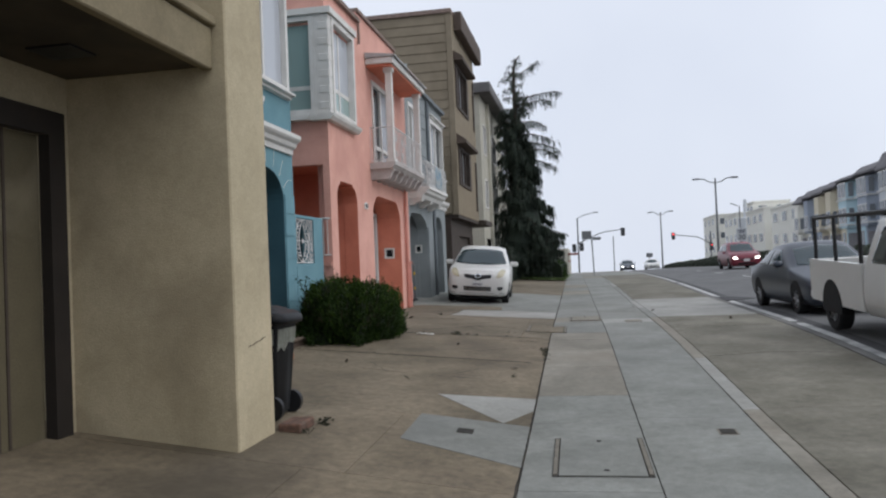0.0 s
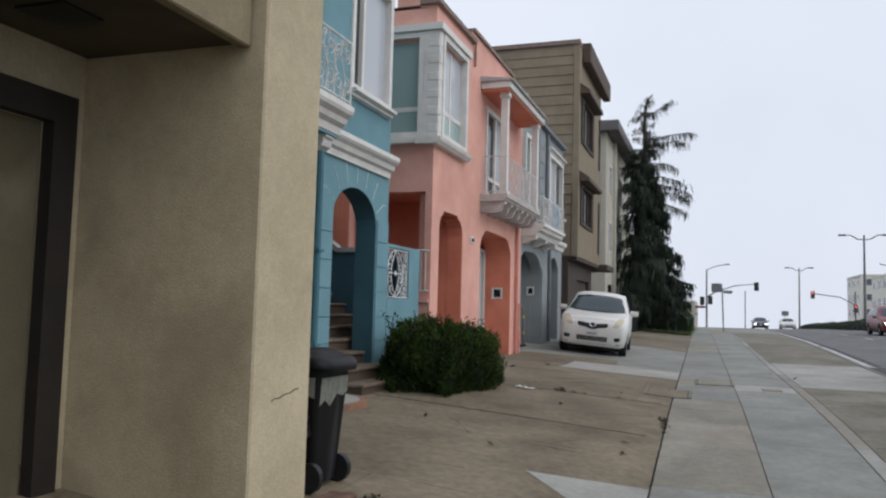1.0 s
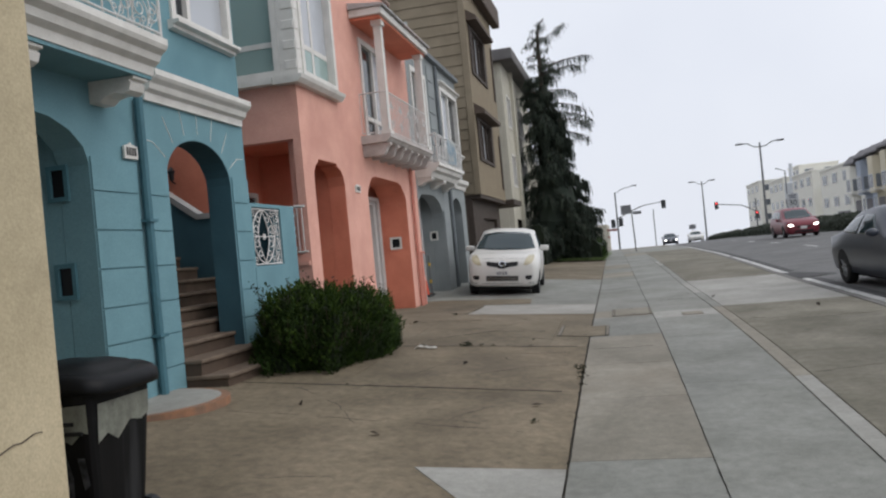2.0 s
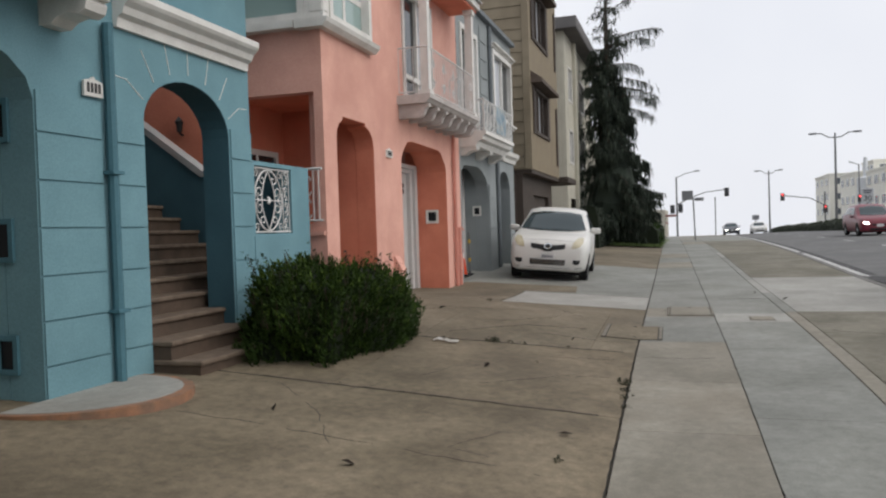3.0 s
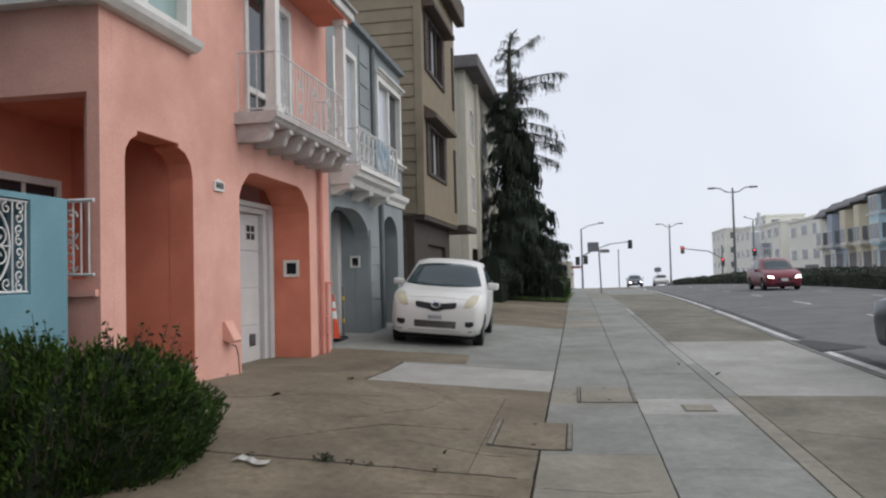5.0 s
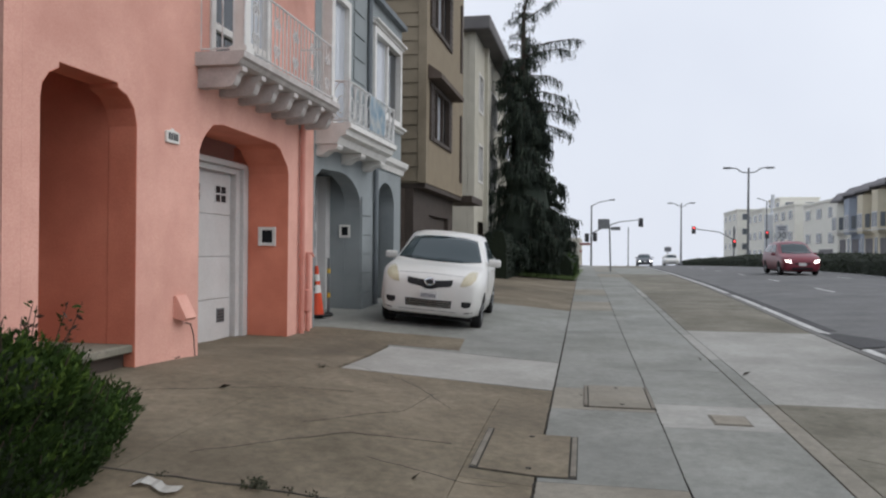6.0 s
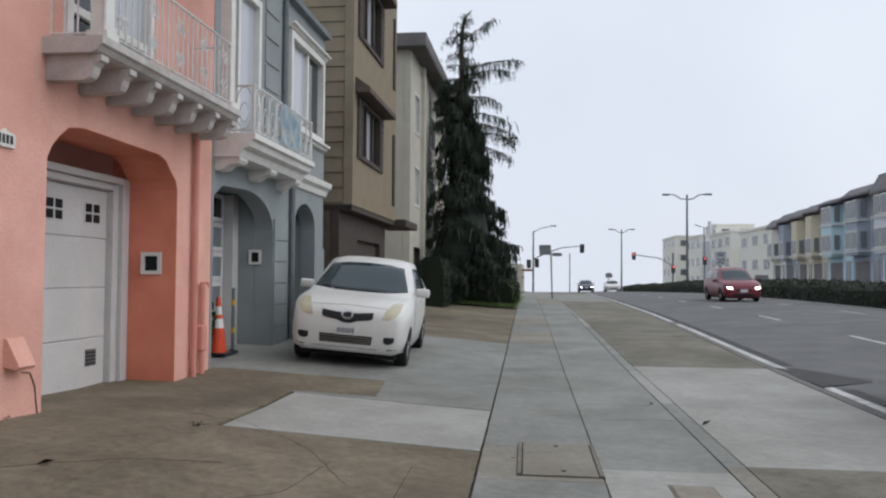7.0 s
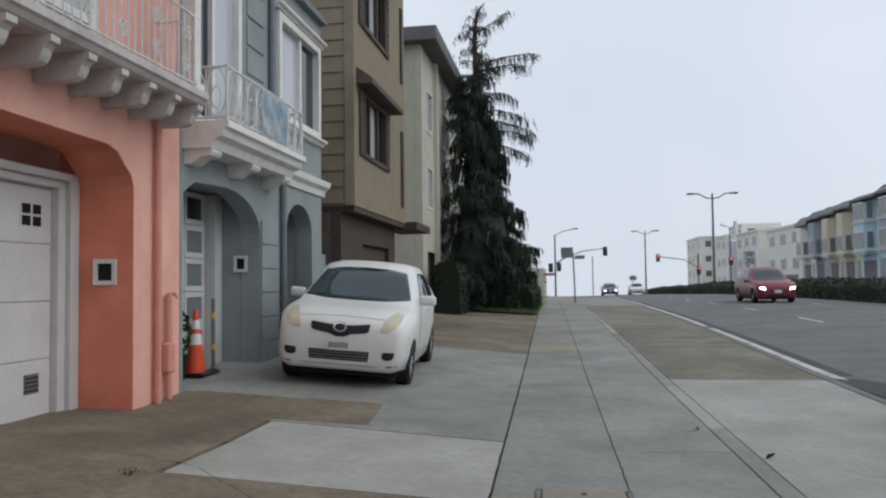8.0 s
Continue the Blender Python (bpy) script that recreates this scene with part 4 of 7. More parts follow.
# entrance steps
steps = thing("entrance_steps", "worn brown terrazzo entrance steps rising through the arch", "steps")
zb = -0.10
for i in range(13):
    x1 = -4.28 - 0.30 * i if i < 2 else -4.9 - 0.27 * (i - 2)
    z1 = zb + 0.17 * (i + 1)
    w0, w1 = (-1.0 + 0.005 * i, 0.62 - 0.06 * i) if i < 2 else ((-0.99, 0.36) if i == 2 else (-1.04, 1.93))
    st = part("step", box(x1 - (0.6 if i < 2 else 0.30), x1 - 0.03, w0, w1, (-0.45 if i < 3 else z1 - 0.18), z1 - 0.045), M["wood_step"], steps)
    part("tread", box(x1 - (0.66 if i < 2 else 0.32), x1, w0 - 0.02 if i < 2 else w0, w1 + (0.02 if i < 2 else 0), z1 - 0.045, z1, bevel=0.01), M["tread"], st)
part("upper_landing", box(-10.2, -4.9 - 0.27 * 11, -1.04, 1.93, 1.8, zb + 0.17 * 13), M["tread"], steps)
# stair wall in the shade-toned teal
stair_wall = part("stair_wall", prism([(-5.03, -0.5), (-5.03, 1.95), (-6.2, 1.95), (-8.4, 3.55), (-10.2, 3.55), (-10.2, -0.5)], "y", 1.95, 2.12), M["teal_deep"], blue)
part("coping", prism([(-5.03, 1.952), (-6.22, 1.952), (-8.4, 3.552), (-8.4, 3.64), (-6.19, 2.03), (-5.03, 2.03)], "y", 1.92, 2.15), M["coping"], blue)
landing = thing("half_round_kerb", "low half-round concrete pad with chipped orange paint edge", "landing")
pad = [(-4.79 + 0.92 * math.sin(radians(a)), -1.95 - 0.8 * math.cos(radians(a))) for a in range(0, 181, 12)]
part("edge", prism(pad, "z", -0.35, -0.025), M["orange_edge"], landing)
part("pad_top", prism([(-4.79 + (x + 4.79) * 0.9, -1.95 + (y + 1.95) * 0.93) for x, y in pad], "z", -0.10, -0.02), M["concrete_pale"], landing)

# ---- pink house ----
pink = thing("pink_house", "pink stucco row house with white balcony and garage niche", "house")
P = M["pink"]
XP, YP = -4.75, 2.58
arch_p = [(2.98, -0.5), (4.33, -0.5), (4.33, 2.44), (4.28, 2.6), (4.17, 2.7), (4.02, 2.745), (4.02, 2.79), (3.2, 2.79), (3.2, 2.745), (3.08, 2.68), (3.0, 2.58), (2.98, 2.46)]
gar_p = [(5.54, -0.5), (8.12, -0.5), (8.12, 2.34), (8.07, 2.46), (7.94, 2.55), (7.82, 2.66), (7.64, 2.71), (6.1, 2.73), (5.86, 2.69), (5.71, 2.58), (5.61, 2.48), (5.54, 2.36)]
part("wall", plate(rect(YP + 0.201, 9.12, -0.5, 6.35), [arch_p, gar_p, rect(2.95, 4.05, 4.1, 5.7), rect(5.75, 7.4, 3.45, 5.35)], "x", XP - 0.3, XP), P, pink)
# lining added so the niche's shade tone reaches the wall front
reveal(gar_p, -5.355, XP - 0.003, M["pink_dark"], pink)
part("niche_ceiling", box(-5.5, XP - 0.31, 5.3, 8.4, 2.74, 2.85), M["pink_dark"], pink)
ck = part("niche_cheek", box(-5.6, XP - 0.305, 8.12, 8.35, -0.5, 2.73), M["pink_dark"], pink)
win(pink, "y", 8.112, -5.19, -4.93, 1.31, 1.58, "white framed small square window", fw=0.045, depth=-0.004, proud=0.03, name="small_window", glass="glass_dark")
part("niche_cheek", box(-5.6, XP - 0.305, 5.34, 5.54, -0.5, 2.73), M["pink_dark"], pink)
# garage door in white casing
for y0, y1, z0, z1, xf in ((5.545, 5.7, -0.3, 2.47, -5.36), (7.97, 8.115, -0.3, 2.47, -5.36), (5.701, 7.969, 2.39, 2.47, -5.36), (7.85, 7.968, -0.3, 2.388, -5.42), (5.702, 7.849, 2.31, 2.388, -5.42)):
    part("door_casing", box(-5.56, xf, y0, y1, z0, z1, bevel=0.008), M["garage_white"], pink)
pgd = part("garage_door", box(-5.58, -5.52, 5.7, 7.85, -0.2, 2.31), M["garage_white"], pink, "white sectional garage door with small panes")
for i in range(4):
    z0 = 0.0 + i * 0.577
    part("panel", box(-5.52, -5.505, 5.72, 7.845, z0, z0 + 0.563, bevel=0.006), M["garage_white"], pgd)
for yc in (6.08, 6.8, 7.53):
    part("pane_frame", box(-5.505, -5.498, yc - 0.165, yc + 0.165, 1.885, 2.135), M["garage_white"], pgd)
    for dy in (-0.08, 0.08):
        for dz in (-0.06, 0.06):
            part("pane", box(-5.498, -5.494, yc + dy - 0.062, yc + dy + 0.062, 2.01 + dz - 0.048, 2.01 + dz + 0.048), M["glass_dark"], pgd)
vent = part("vent", box(-5.505, -5.496, 7.45, 7.66, 0.25, 0.44), M["metal_grey"], pgd)
for i in range(4):
    part("slat", box(-5.496, -5.49, 7.46, 7.65, 0.27 + i * 0.042, 0.285 + i * 0.042), M["black"], vent)
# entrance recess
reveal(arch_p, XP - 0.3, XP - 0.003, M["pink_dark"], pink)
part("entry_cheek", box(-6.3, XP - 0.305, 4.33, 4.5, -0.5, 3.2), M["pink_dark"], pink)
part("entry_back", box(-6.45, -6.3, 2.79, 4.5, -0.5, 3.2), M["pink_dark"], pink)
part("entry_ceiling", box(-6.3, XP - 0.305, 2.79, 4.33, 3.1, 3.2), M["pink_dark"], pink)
part("door_step", box(-6.2, -4.76, 3.0, 4.31, 0.255, 0.335, bevel=0.012), M["concrete_olive"], pink, "low concrete door step")
# dark brown block in place of the shaded gap under the slab
part("step_gap_shade", box(-6.2, -4.86, 3.0, 4.31, -0.2, 0.252), M["brown_dark"], pink)
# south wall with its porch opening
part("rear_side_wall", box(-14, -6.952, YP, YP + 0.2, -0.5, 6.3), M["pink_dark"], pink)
part("south_wall", plate([(-6.95, -0.5), (XP, -0.5), (XP, 6.35), (-6.95, 6.35)], [rect(-6.3, -4.88, 1.3, 3.05), rect(-6.85, -5.05, 4.1, 5.7)], "y", YP, YP + 0.2), P, pink)
part("sill_band", box(-8.8, XP - 0.02, YP - 0.05, YP - 0.002, 1.14, 1.2), P, pink)
win(pink, "x", -6.3, 2.95, 4.1, 0.9, 2.45, "white framed porch window", fw=0.08, bars_u=(0.5,), depth=-0.004, proud=0.04)
rl = part("porch_railing", tube([(-6.3, 2.5, 2.02), (-4.76, 2.5, 2.02)], 0.02, tube([(-6.3, 2.5, 1.34), (-4.76, 2.5, 1.34)], 0.015)), M["iron_white"], pink, "white iron porch railing with scrolls")
for i in range(19):
    xx = -6.25 + i * 0.08
    part("baluster", tube([(xx, 2.5, 1.34), (xx, 2.5, 2.02)], 0.009, seg=5), M["iron_white"], rl)
for k in range(4):
    pts = [(-5.0 + p[1], 2.5, 1.42 + 0.15 * k + p[2]) for p in scroll(0, 0, 0.075, 1.3, 0, 1 if k % 2 else -1, 0)]
    part("scroll", tube(pts, 0.01, seg=4), M["iron_white"], rl)
part("railing_post", box(-5.6, -5.42, 2.3, 2.46, 1.3, 2.1, bevel=0.01), M["pink_post"], pink)
lamp_p = part("wall_lamp", lathe([(0.0, 2.62), (0.035, 2.64), (0.045, 2.74), (0.06, 2.78), (0.02, 2.84), (0.0, 2.86)], -6.9, YP - 0.09, 10), M["black"], pink, "small dark wall lamp")
part("lamp_arm", tube([(-6.9, YP, 2.6), (-6.9, YP - 0.09, 2.62)], 0.014, seg=6), M["black"], lamp_p)
# thin sheet on the south wall, coloured for the stairwell's shade
part("stairwell_shade", box(-6.951, -6.32, YP - 0.006, YP - 0.002, -0.5, 3.4), M["pink_dark"], pink)
# corner bay window in white
# pale panes here: reflected sky painted as glass colour, no curtains
win(pink, "x", XP, 2.665, 4.12, 3.98, 5.85, "white framed street window", fw=0.1, bars_u=(0.5,), bars_v=(0.3,), glass=["glass_green", "curtain", "glass_green", "curtain"], proud=0.12, depth=0.02)
win(pink, "y", YP, -7.0, -4.93, 3.98, 5.85, "white framed side window with pale green glass", fw=0.1, bars_u=(0.5,), bars_v=(0.28,), glass=["glass_green", "glass_green"], proud=0.1, depth=0.02)
post = part("corner_post", box(XP - 0.175, XP + 0.1, YP - 0.1, YP + 0.08, 3.98, 5.85), M["white"], pink, "white corner post with quoin blocks")
for i in range(6):
    part("quoin", box(XP - 0.12, XP + 0.11, YP - 0.11, YP + 0.06, 4.05 + i * 0.3, 4.22 + i * 0.3, bevel=0.025), M["white"], post)
part("bay_sill", prism([(XP - 0.3, 3.86), (XP + 0.1, 3.86), (XP + 0.16, 3.92), (XP + 0.18, 3.975), (XP - 0.3, 3.975)], "y", YP - 0.16, 4.3), M["white"], pink)
part("bay_sill", box(-7.1, XP - 0.31, YP - 0.16, YP - 0.001, 3.88, 3.975), M["white"], pink)
part("bay_head", box(XP + 0.001, XP + 0.16, YP - 0.14, 4.2, 5.86, 5.98), M["white"], pink)
part("bay_head", box(-7.1, XP - 0.0, YP - 0.14, YP - 0.001, 5.86, 5.98), M["white"], pink)
# roof edge
part("roof_edge", box(XP - 0.3, XP + 0.08, YP - 0.08, 4.78, 6.355, 6.44), M["trim_brown"], pink)
part("parapet", prism([(4.79, 6.36), (9.12, 6.36), (9.12, 6.4), (8.2, 6.62), (4.79, 6.62)], "x", XP - 0.25, XP - 0.02), P, pink)
part("roof_edge", box(XP - 0.28, XP + 0.03, 4.79, 8.2, 6.625, 6.70), M["trim_brown"], pink)
part("roof", box(-14, XP - 0.31, YP, 9.12, 6.3, 6.36), M["roof_dark"], pink)
part("chimney", box(-5.6, -5.1, 2.8, 3.3, 6.37, 6.95), P, pink)
part("downspout", tube([(XP + 0.04, 4.78, 6.36), (XP + 0.04, 4.78, 5.9)], 0.025, seg=6), M["trim_brown"], pink)
part("north_wall", box(-14, XP - 0.31, 8.9, 9.12, -0.5, 6.3), P, pink)
# balcony with brackets, posts and porch roof
XK = -4.2
part("balcony_slab", prism([(XP, 3.27), (XK - 0.08, 3.27), (XK - 0.03, 3.29), (XK, 3.33), (XK + 0.03, 3.35), (XK + 0.03, 3.42), (XP, 3.42)], "y", 5.42, 8.66), M["white_aged"], pink, "weathered white balcony slab")
br = [(XP, 3.04), (XP + 0.3, 3.04), (XP + 0.37, 3.045), (XP + 0.42, 3.07), (XP + 0.445, 3.11), (XP + 0.46, 3.165), (XP + 0.49, 3.2), (XP + 0.53, 3.215), (XP + 0.53, 3.268), (XP, 3.268)]
for i in range(7):
    yy = 5.55 + i * 0.5
    part("bracket", prism(br, "y", yy - 0.06, yy + 0.06), M["white_aged"], pink)
iron_rail(pink, XK - 0.03, 5.55, 8.55, 3.42, 4.22, back=XP, step=0.12)
for yy in (5.62, 8.5):
    bm = box(XK - 0.16, XK - 0.02, yy - 0.07, yy + 0.07, 3.42, 5.55)
    box(XK - 0.19, XK + 0.01, yy - 0.1, yy + 0.1, 5.45, 5.55, bm)
    box(XK - 0.19, XK + 0.01, yy - 0.1, yy + 0.1, 3.42, 3.5, bm)
    part("post", bm, M["white"], pink)
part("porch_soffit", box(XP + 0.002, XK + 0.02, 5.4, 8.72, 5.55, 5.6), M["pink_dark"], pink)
part("porch_fascia", box(XP + 0.002, XK + 0.08, 5.34, 8.78, 5.602, 5.74, bevel=0.01), M["white"], pink)
part("porch_roof", prism([(XP + 0.003, 5.742), (XK + 0.14, 5.742), (XK + 0.14, 5.775), (XP + 0.003, 5.86)], "y", 5.3, 8.82), M["coping"], pink)
win(pink, "x", XP, 5.75, 7.4, 3.42, 5.35, "white framed glazed balcony door", fw=0.1, bars_u=(0.5,), bars_v=(0.22,), glass=["glass", "glass", "curtain", "curtain"], depth=0.12, name="balcony_door")
# pipes
pp = tube([(XP + 0.06, 8.52, 3.19), (XP + 0.06, 8.52, 0.02)], 0.04, seg=8)
part("downpipe", pp, M["pipe_pink"], pink, "salmon painted downpipe")
part("downpipe", tube([(XP + 0.06, 8.77, 1.2), (XP + 0.06, 8.77, 0.02)], 0.035, seg=8), M["pipe_pink"], pink)
part("meter_box", box(XP, XP + 0.1, 8.7, 8.84, 0.32, 0.66, bevel=0.02), M["pipe_pink"], pink)
part("tap", tube([(XP, 8.84, 1.2), (XP + 0.1, 8.84, 1.2), (XP + 0.12, 8.84, 1.15)], 0.02, seg=6), M["pipe_pink"], pink)
number_plate_house(pink, XP, 4.945, 2.42, 0.25, 0.13)
# broken plaster flap by the garage and the crack below it
part("plaster_flap", prism([(XP, 0.76), (XP + 0.03, 0.76), (XP + 0.15, 0.53), (XP + 0.12, 0.5), (XP, 0.53)], "y", 5.02, 5.24), P, pink)
part("plaster_crack", tube([(XP + 0.003, 5.26 + 0.04 * i + 0.02 * math.sin(i * 1.9), 0.46 - 0.006 * i - (0.12 * (i - 3) if i > 3 else 0)) for i in range(7)], 0.007, seg=4), M["brown_dark"], pink)

# ---- grey house ----
greyh = thing("grey_house", "grey stucco row house with white balcony and arched doorway", "house")
G = M["grey"]
XG = -4.75
gar_g = [(9.2, -0.5), (11.6, -0.5)] + [(10.415 + 1.185 * math.cos(radians(a)), 2.05 + 0.55 * math.sin(radians(a))) for a in range(0, 91, 15)] + [(9.5, 2.56), (9.2, 2.4)]
arch_g = [(12.75, -0.5), (14.05, -0.5)] + [(13.4 + 0.65 * math.cos(radians(a)), 2.2 + 0.46 * math.sin(radians(a))) for a in range(0, 181, 12)]
part("wall", plate(rect(9.14, 14.62, -0.5, 6.15), [gar_g, arch_g, rect(9.45, 10.85, 3.3, 5.6), rect(12.35, 14.4, 3.98, 5.6)], "x", XG - 0.3, XG), G, greyh)
part("south_wall", box(-14, XG - 0.31, 9.14, 9.4, -0.5, 6.15), G, greyh)
part("north_wall", box(-14, XG - 0.31, 14.35, 14.62, -0.5, 6.15), G, greyh)
part("roof", box(-14, XG - 0.31, 9.41, 14.34, 6.05, 6.15), M["roof_dark"], greyh)
part("roof_edge", box(XG - 0.3, XG + 0.12, 9.14, 14.66, 6.155, 6.26), M["grey_trim"], greyh)
part("gable", prism([(9.3, 6.265), (10.4, 6.265), (9.85, 6.75)], "x", XG - 0.25, XG - 0.05), G, greyh)
gck = part("recess_cheek", box(-6.3, XG - 0.305, 11.6, 11.8, -0.5, 2.64), G, greyh)
win(greyh, "y", 11.6, -5.15, -4.94, 1.49, 1.73, "white framed small square window", fw=0.04, depth=-0.004, proud=0.03, name="small_window", glass="glass_dark")
part("recess_ceiling", box(-6.3, XG - 0.305, 9.41, 11.59, 2.65, 2.75), G, greyh)
ggd = part("garage_door", box(-5.56, -5.5, 9.42, 11.34, -0.2, 2.62), M["garage_white"], greyh, "white panelled garage door with glazed upper rows")
for r in range(5):
    for c in range(3):
        y0, z0 = 9.46 + c * 0.61, 0.28 + r * 0.47
        fr = part("panel_frame", plate(rect(y0, y0 + 0.59, z0, z0 + 0.45), [rect(y0 + 0.06, y0 + 0.53, z0 + 0.07, z0 + 0.38)], "x", -5.5, -5.47), M["garage_white"], ggd)
        part("pane", box(-5.495, -5.488, y0 + 0.062, y0 + 0.528, z0 + 0.072, z0 + 0.378), M["glass" if r == 4 else "glass_frost"], fr)
part("recess_jamb", box(-5.56, -5.34, 11.36, 11.59, -0.2, 2.62), M["garage_white"], greyh)
for (y0, y1) in ((11.62, 12.3),):
    zs = [0.1, 0.46, 0.82, 1.18, 1.54, 1.9, 2.26]
    for a, b in zip(zs, zs[1:]):
        part("course", box(XG, XG + 0.03, y0, y1, a + 0.008, b - 0.008), G, greyh)
part("downpipe", tube([(XG + 0.06, 12.45, 3.0), (XG + 0.06, 12.45, 0.2)], 0.05, seg=8), M["grey_trim"], greyh)
part("entry_back", box(-5.8, -5.7, 12.5, 14.34, -0.4, 2.75), M["grey_trim"], greyh)
part("entry_cheek", box(-5.7, XG - 0.305, 14.06, 14.2, -0.4, 2.75), G, greyh)
moulding("cornice", greyh, 12.6, 14.72, XG, [(-0.05, 2.92), (0.04, 2.92), (0.06, 3.02), (0.14, 3.08), (0.16, 3.18), (-0.05, 3.18)], M["white"])
part("balcony_slab", prism([(XG, 2.92), (XG + 0.36, 2.92), (XG + 0.4, 3.02), (XG + 0.5, 3.06), (XG + 0.52, 3.14), (XG + 0.58, 3.16), (XG + 0.58, 3.24), (XG, 3.24)], "y", 9.18, 12.02), M["white"], greyh, "white moulded balcony slab")
for yy in (9.36, 10.6, 11.84):
    part("bracket", prism([(XG, 2.74), (XG + 0.1, 2.75), (XG + 0.2, 2.82), (XG + 0.33, 2.84), (XG + 0.36, 2.88), (XG + 0.35, 2.918), (XG, 2.918)], "y", yy - 0.14, yy + 0.14), M["white"], greyh)
ornament_rail(greyh, XG + 0.53, 9.25, 11.96, 3.24, 3.9, XG, "rings", 0.011)
win(greyh, "x", XG, 9.42, 10.88, 3.3, 5.62, "white framed balcony door with curtain", fw=0.11, bars_u=(0.42,), glass=["glass", "curtain"], depth=0.14, name="balcony_door")
win(greyh, "x", XG, 12.3, 14.45, 3.94, 5.66, "white framed window half curtained", fw=0.12, bars_u=(0.55,), glass=["curtain", "glass"], depth=0.14, proud=0.06)
moulding("window_sill", greyh, 12.2, 14.6, XG, step_prof(3.82, 3.935, 0.14, 2), M["white"])
moulding("window_head", greyh, 12.2, 14.6, XG, step_prof(5.665, 5.78, 0.14, 2), M["white"])
part("upper_downpipe", tube([(XG + 0.05, 11.98, 6.1), (XG + 0.05, 11.98, 3.3)], 0.05, seg=8), M["grey_trim"], greyh)
for i in range(6):
    part("quoin", box(XG, XG + 0.02, 11.1, 11.75, 3.5 + i * 0.42, 3.86 + i * 0.42), G, greyh)
banner = thing("banner", "faded blue and white cloth banner tied to the balcony", "banner")
bb = bmesh.new()
for j in range(9):
    for i in range(9):
        bb.verts.new((XG + 0.555 + 0.012 * math.sin(i * 1.3 + j), 10.3 + 0.95 * i / 8, 3.3 + (0.62 - 0.06 * (i % 3 == 1)) * j / 8))
bb.verts.ensure_lookup_table()
for j in range(8):
    for i in range(8):
        bb.faces.new([bb.verts[j * 9 + i], bb.verts[j * 9 + i + 1], bb.verts[(j + 1) * 9 + i + 1], bb.verts[(j + 1) * 9 + i]])
bmesh.ops.solidify(bb, geom=bb.faces, thickness=0.004)
part("cloth", bb, M["banner"], banner)

# ---- brown house ----
brownh = thing("brown_house", "three-storey brown house with tan bay and dark hoods", "house")
XN = -4.5
part("bay_wall", plate(rect(16.1, 21.3, 2.9, 10.1), [rect(16.85, 18.9, 4.05, 5.37), rect(16.85, 18.9, 6.85, 8.35)], "x", XN - 0.25, XN), M["tan"], brownh)
part("side_wall", box(-11.5, XN - 0.26, 16.1, 16.35, 2.9, 10.1), M["brown"], brownh)
zz = 2.95
while zz < 9.9:
    part("siding_board", prism([(16.1, zz), (16.065, zz), (16.09, zz + 0.33), (16.1, zz + 0.33)], "x", -11.45, XN - 0.2), M["brown"], brownh)
    zz += 0.34
part("corner_board", box(XN - 0.19, XN + 0.012, 16.04, 16.098, 2.9, 10.1), M["brown"], brownh)
part("north_wall", box(-11.5, XN - 0.26, 21.05, 21.3, 2.9, 10.1), M["brown"], brownh)
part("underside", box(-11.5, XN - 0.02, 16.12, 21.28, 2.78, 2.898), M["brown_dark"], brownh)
# lower walls: the overhang's shade is put into their darker browns
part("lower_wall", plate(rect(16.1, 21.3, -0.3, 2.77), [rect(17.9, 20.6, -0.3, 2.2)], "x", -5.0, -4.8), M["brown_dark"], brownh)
part("lower_side_wall", box(-11.5, -5.01, 16.1, 16.3, -0.3, 2.77), M["brown_hood"], brownh)
bgd = part("garage_door", box(-4.99, -4.93, 17.9, 20.6, -0.2, 2.2), M["brown_dark"], brownh, "dark brown garage door")
for i in range(4):
    part("panel", box(-4.93, -4.91, 17.95, 20.55, 0.2 + i * 0.49, 0.66 + i * 0.49), M["brown_dark"], bgd)
part("roof", box(-11.7, XN + 0.02, 16.0, 21.4, 10.102, 10.25), M["trim_brown"], brownh)
part("eave", box(XN, XN + 0.3, 16.6, 21.9, 9.6, 10.3, bevel=0.03), M["brown_hood"], brownh)
for z0, z1, zt in ((4.0, 5.42, 5.46), (6.8, 8.4, 8.45)):
    win(brownh, "x", XN, 16.8, 18.95, z0, z1, "dark framed window with pale curtain", fw=0.1, frame="brown_dark", bars_u=(0.3, 0.66), glass=["glass", "curtain", "glass"], depth=0.18, proud=0.05)
    for y0, y1 in ((16.45, 16.78), (18.97, 19.3)):
        sh = part("shutter", box(XN + 0.002, XN + 0.04, y0, y1, z0, z1), M["brown_dark"], brownh)
        for k in range(9):
            zk = z0 + 0.06 + (z1 - z0 - 0.12) * k / 9
            part("slat", prism([(XN + 0.04, zk), (XN + 0.055, zk), (XN + 0.045, zk + 0.11), (XN + 0.04, zk + 0.11)], "y", y0 + 0.04, y1 - 0.04), M["brown_dark"], sh)
    part("hood", prism([(XN, zt), (XN + 0.34, zt), (XN + 0.34, zt + 0.12), (XN, zt + 0.36)], "y", 16.25, 19.5), M["brown_hood"], brownh)
part("side_strip", box(XN, XN + 0.05, 20.75, 20.95, 3.3, 5.3), M["brown_dark"], brownh)
part("side_strip", box(XN, XN + 0.05, 20.75, 20.95, 6.6, 8.6), M["brown_dark"], brownh)
part("balcony", box(XN - 0.6, XN + 0.3, 21.32, 23.5, 2.75, 2.95), M["brown_dark"], brownh)
part("fence_panel", box(-5.2, -5.1, 14.9, 16.0, -0.1, 1.9), M["grey"], brownh)

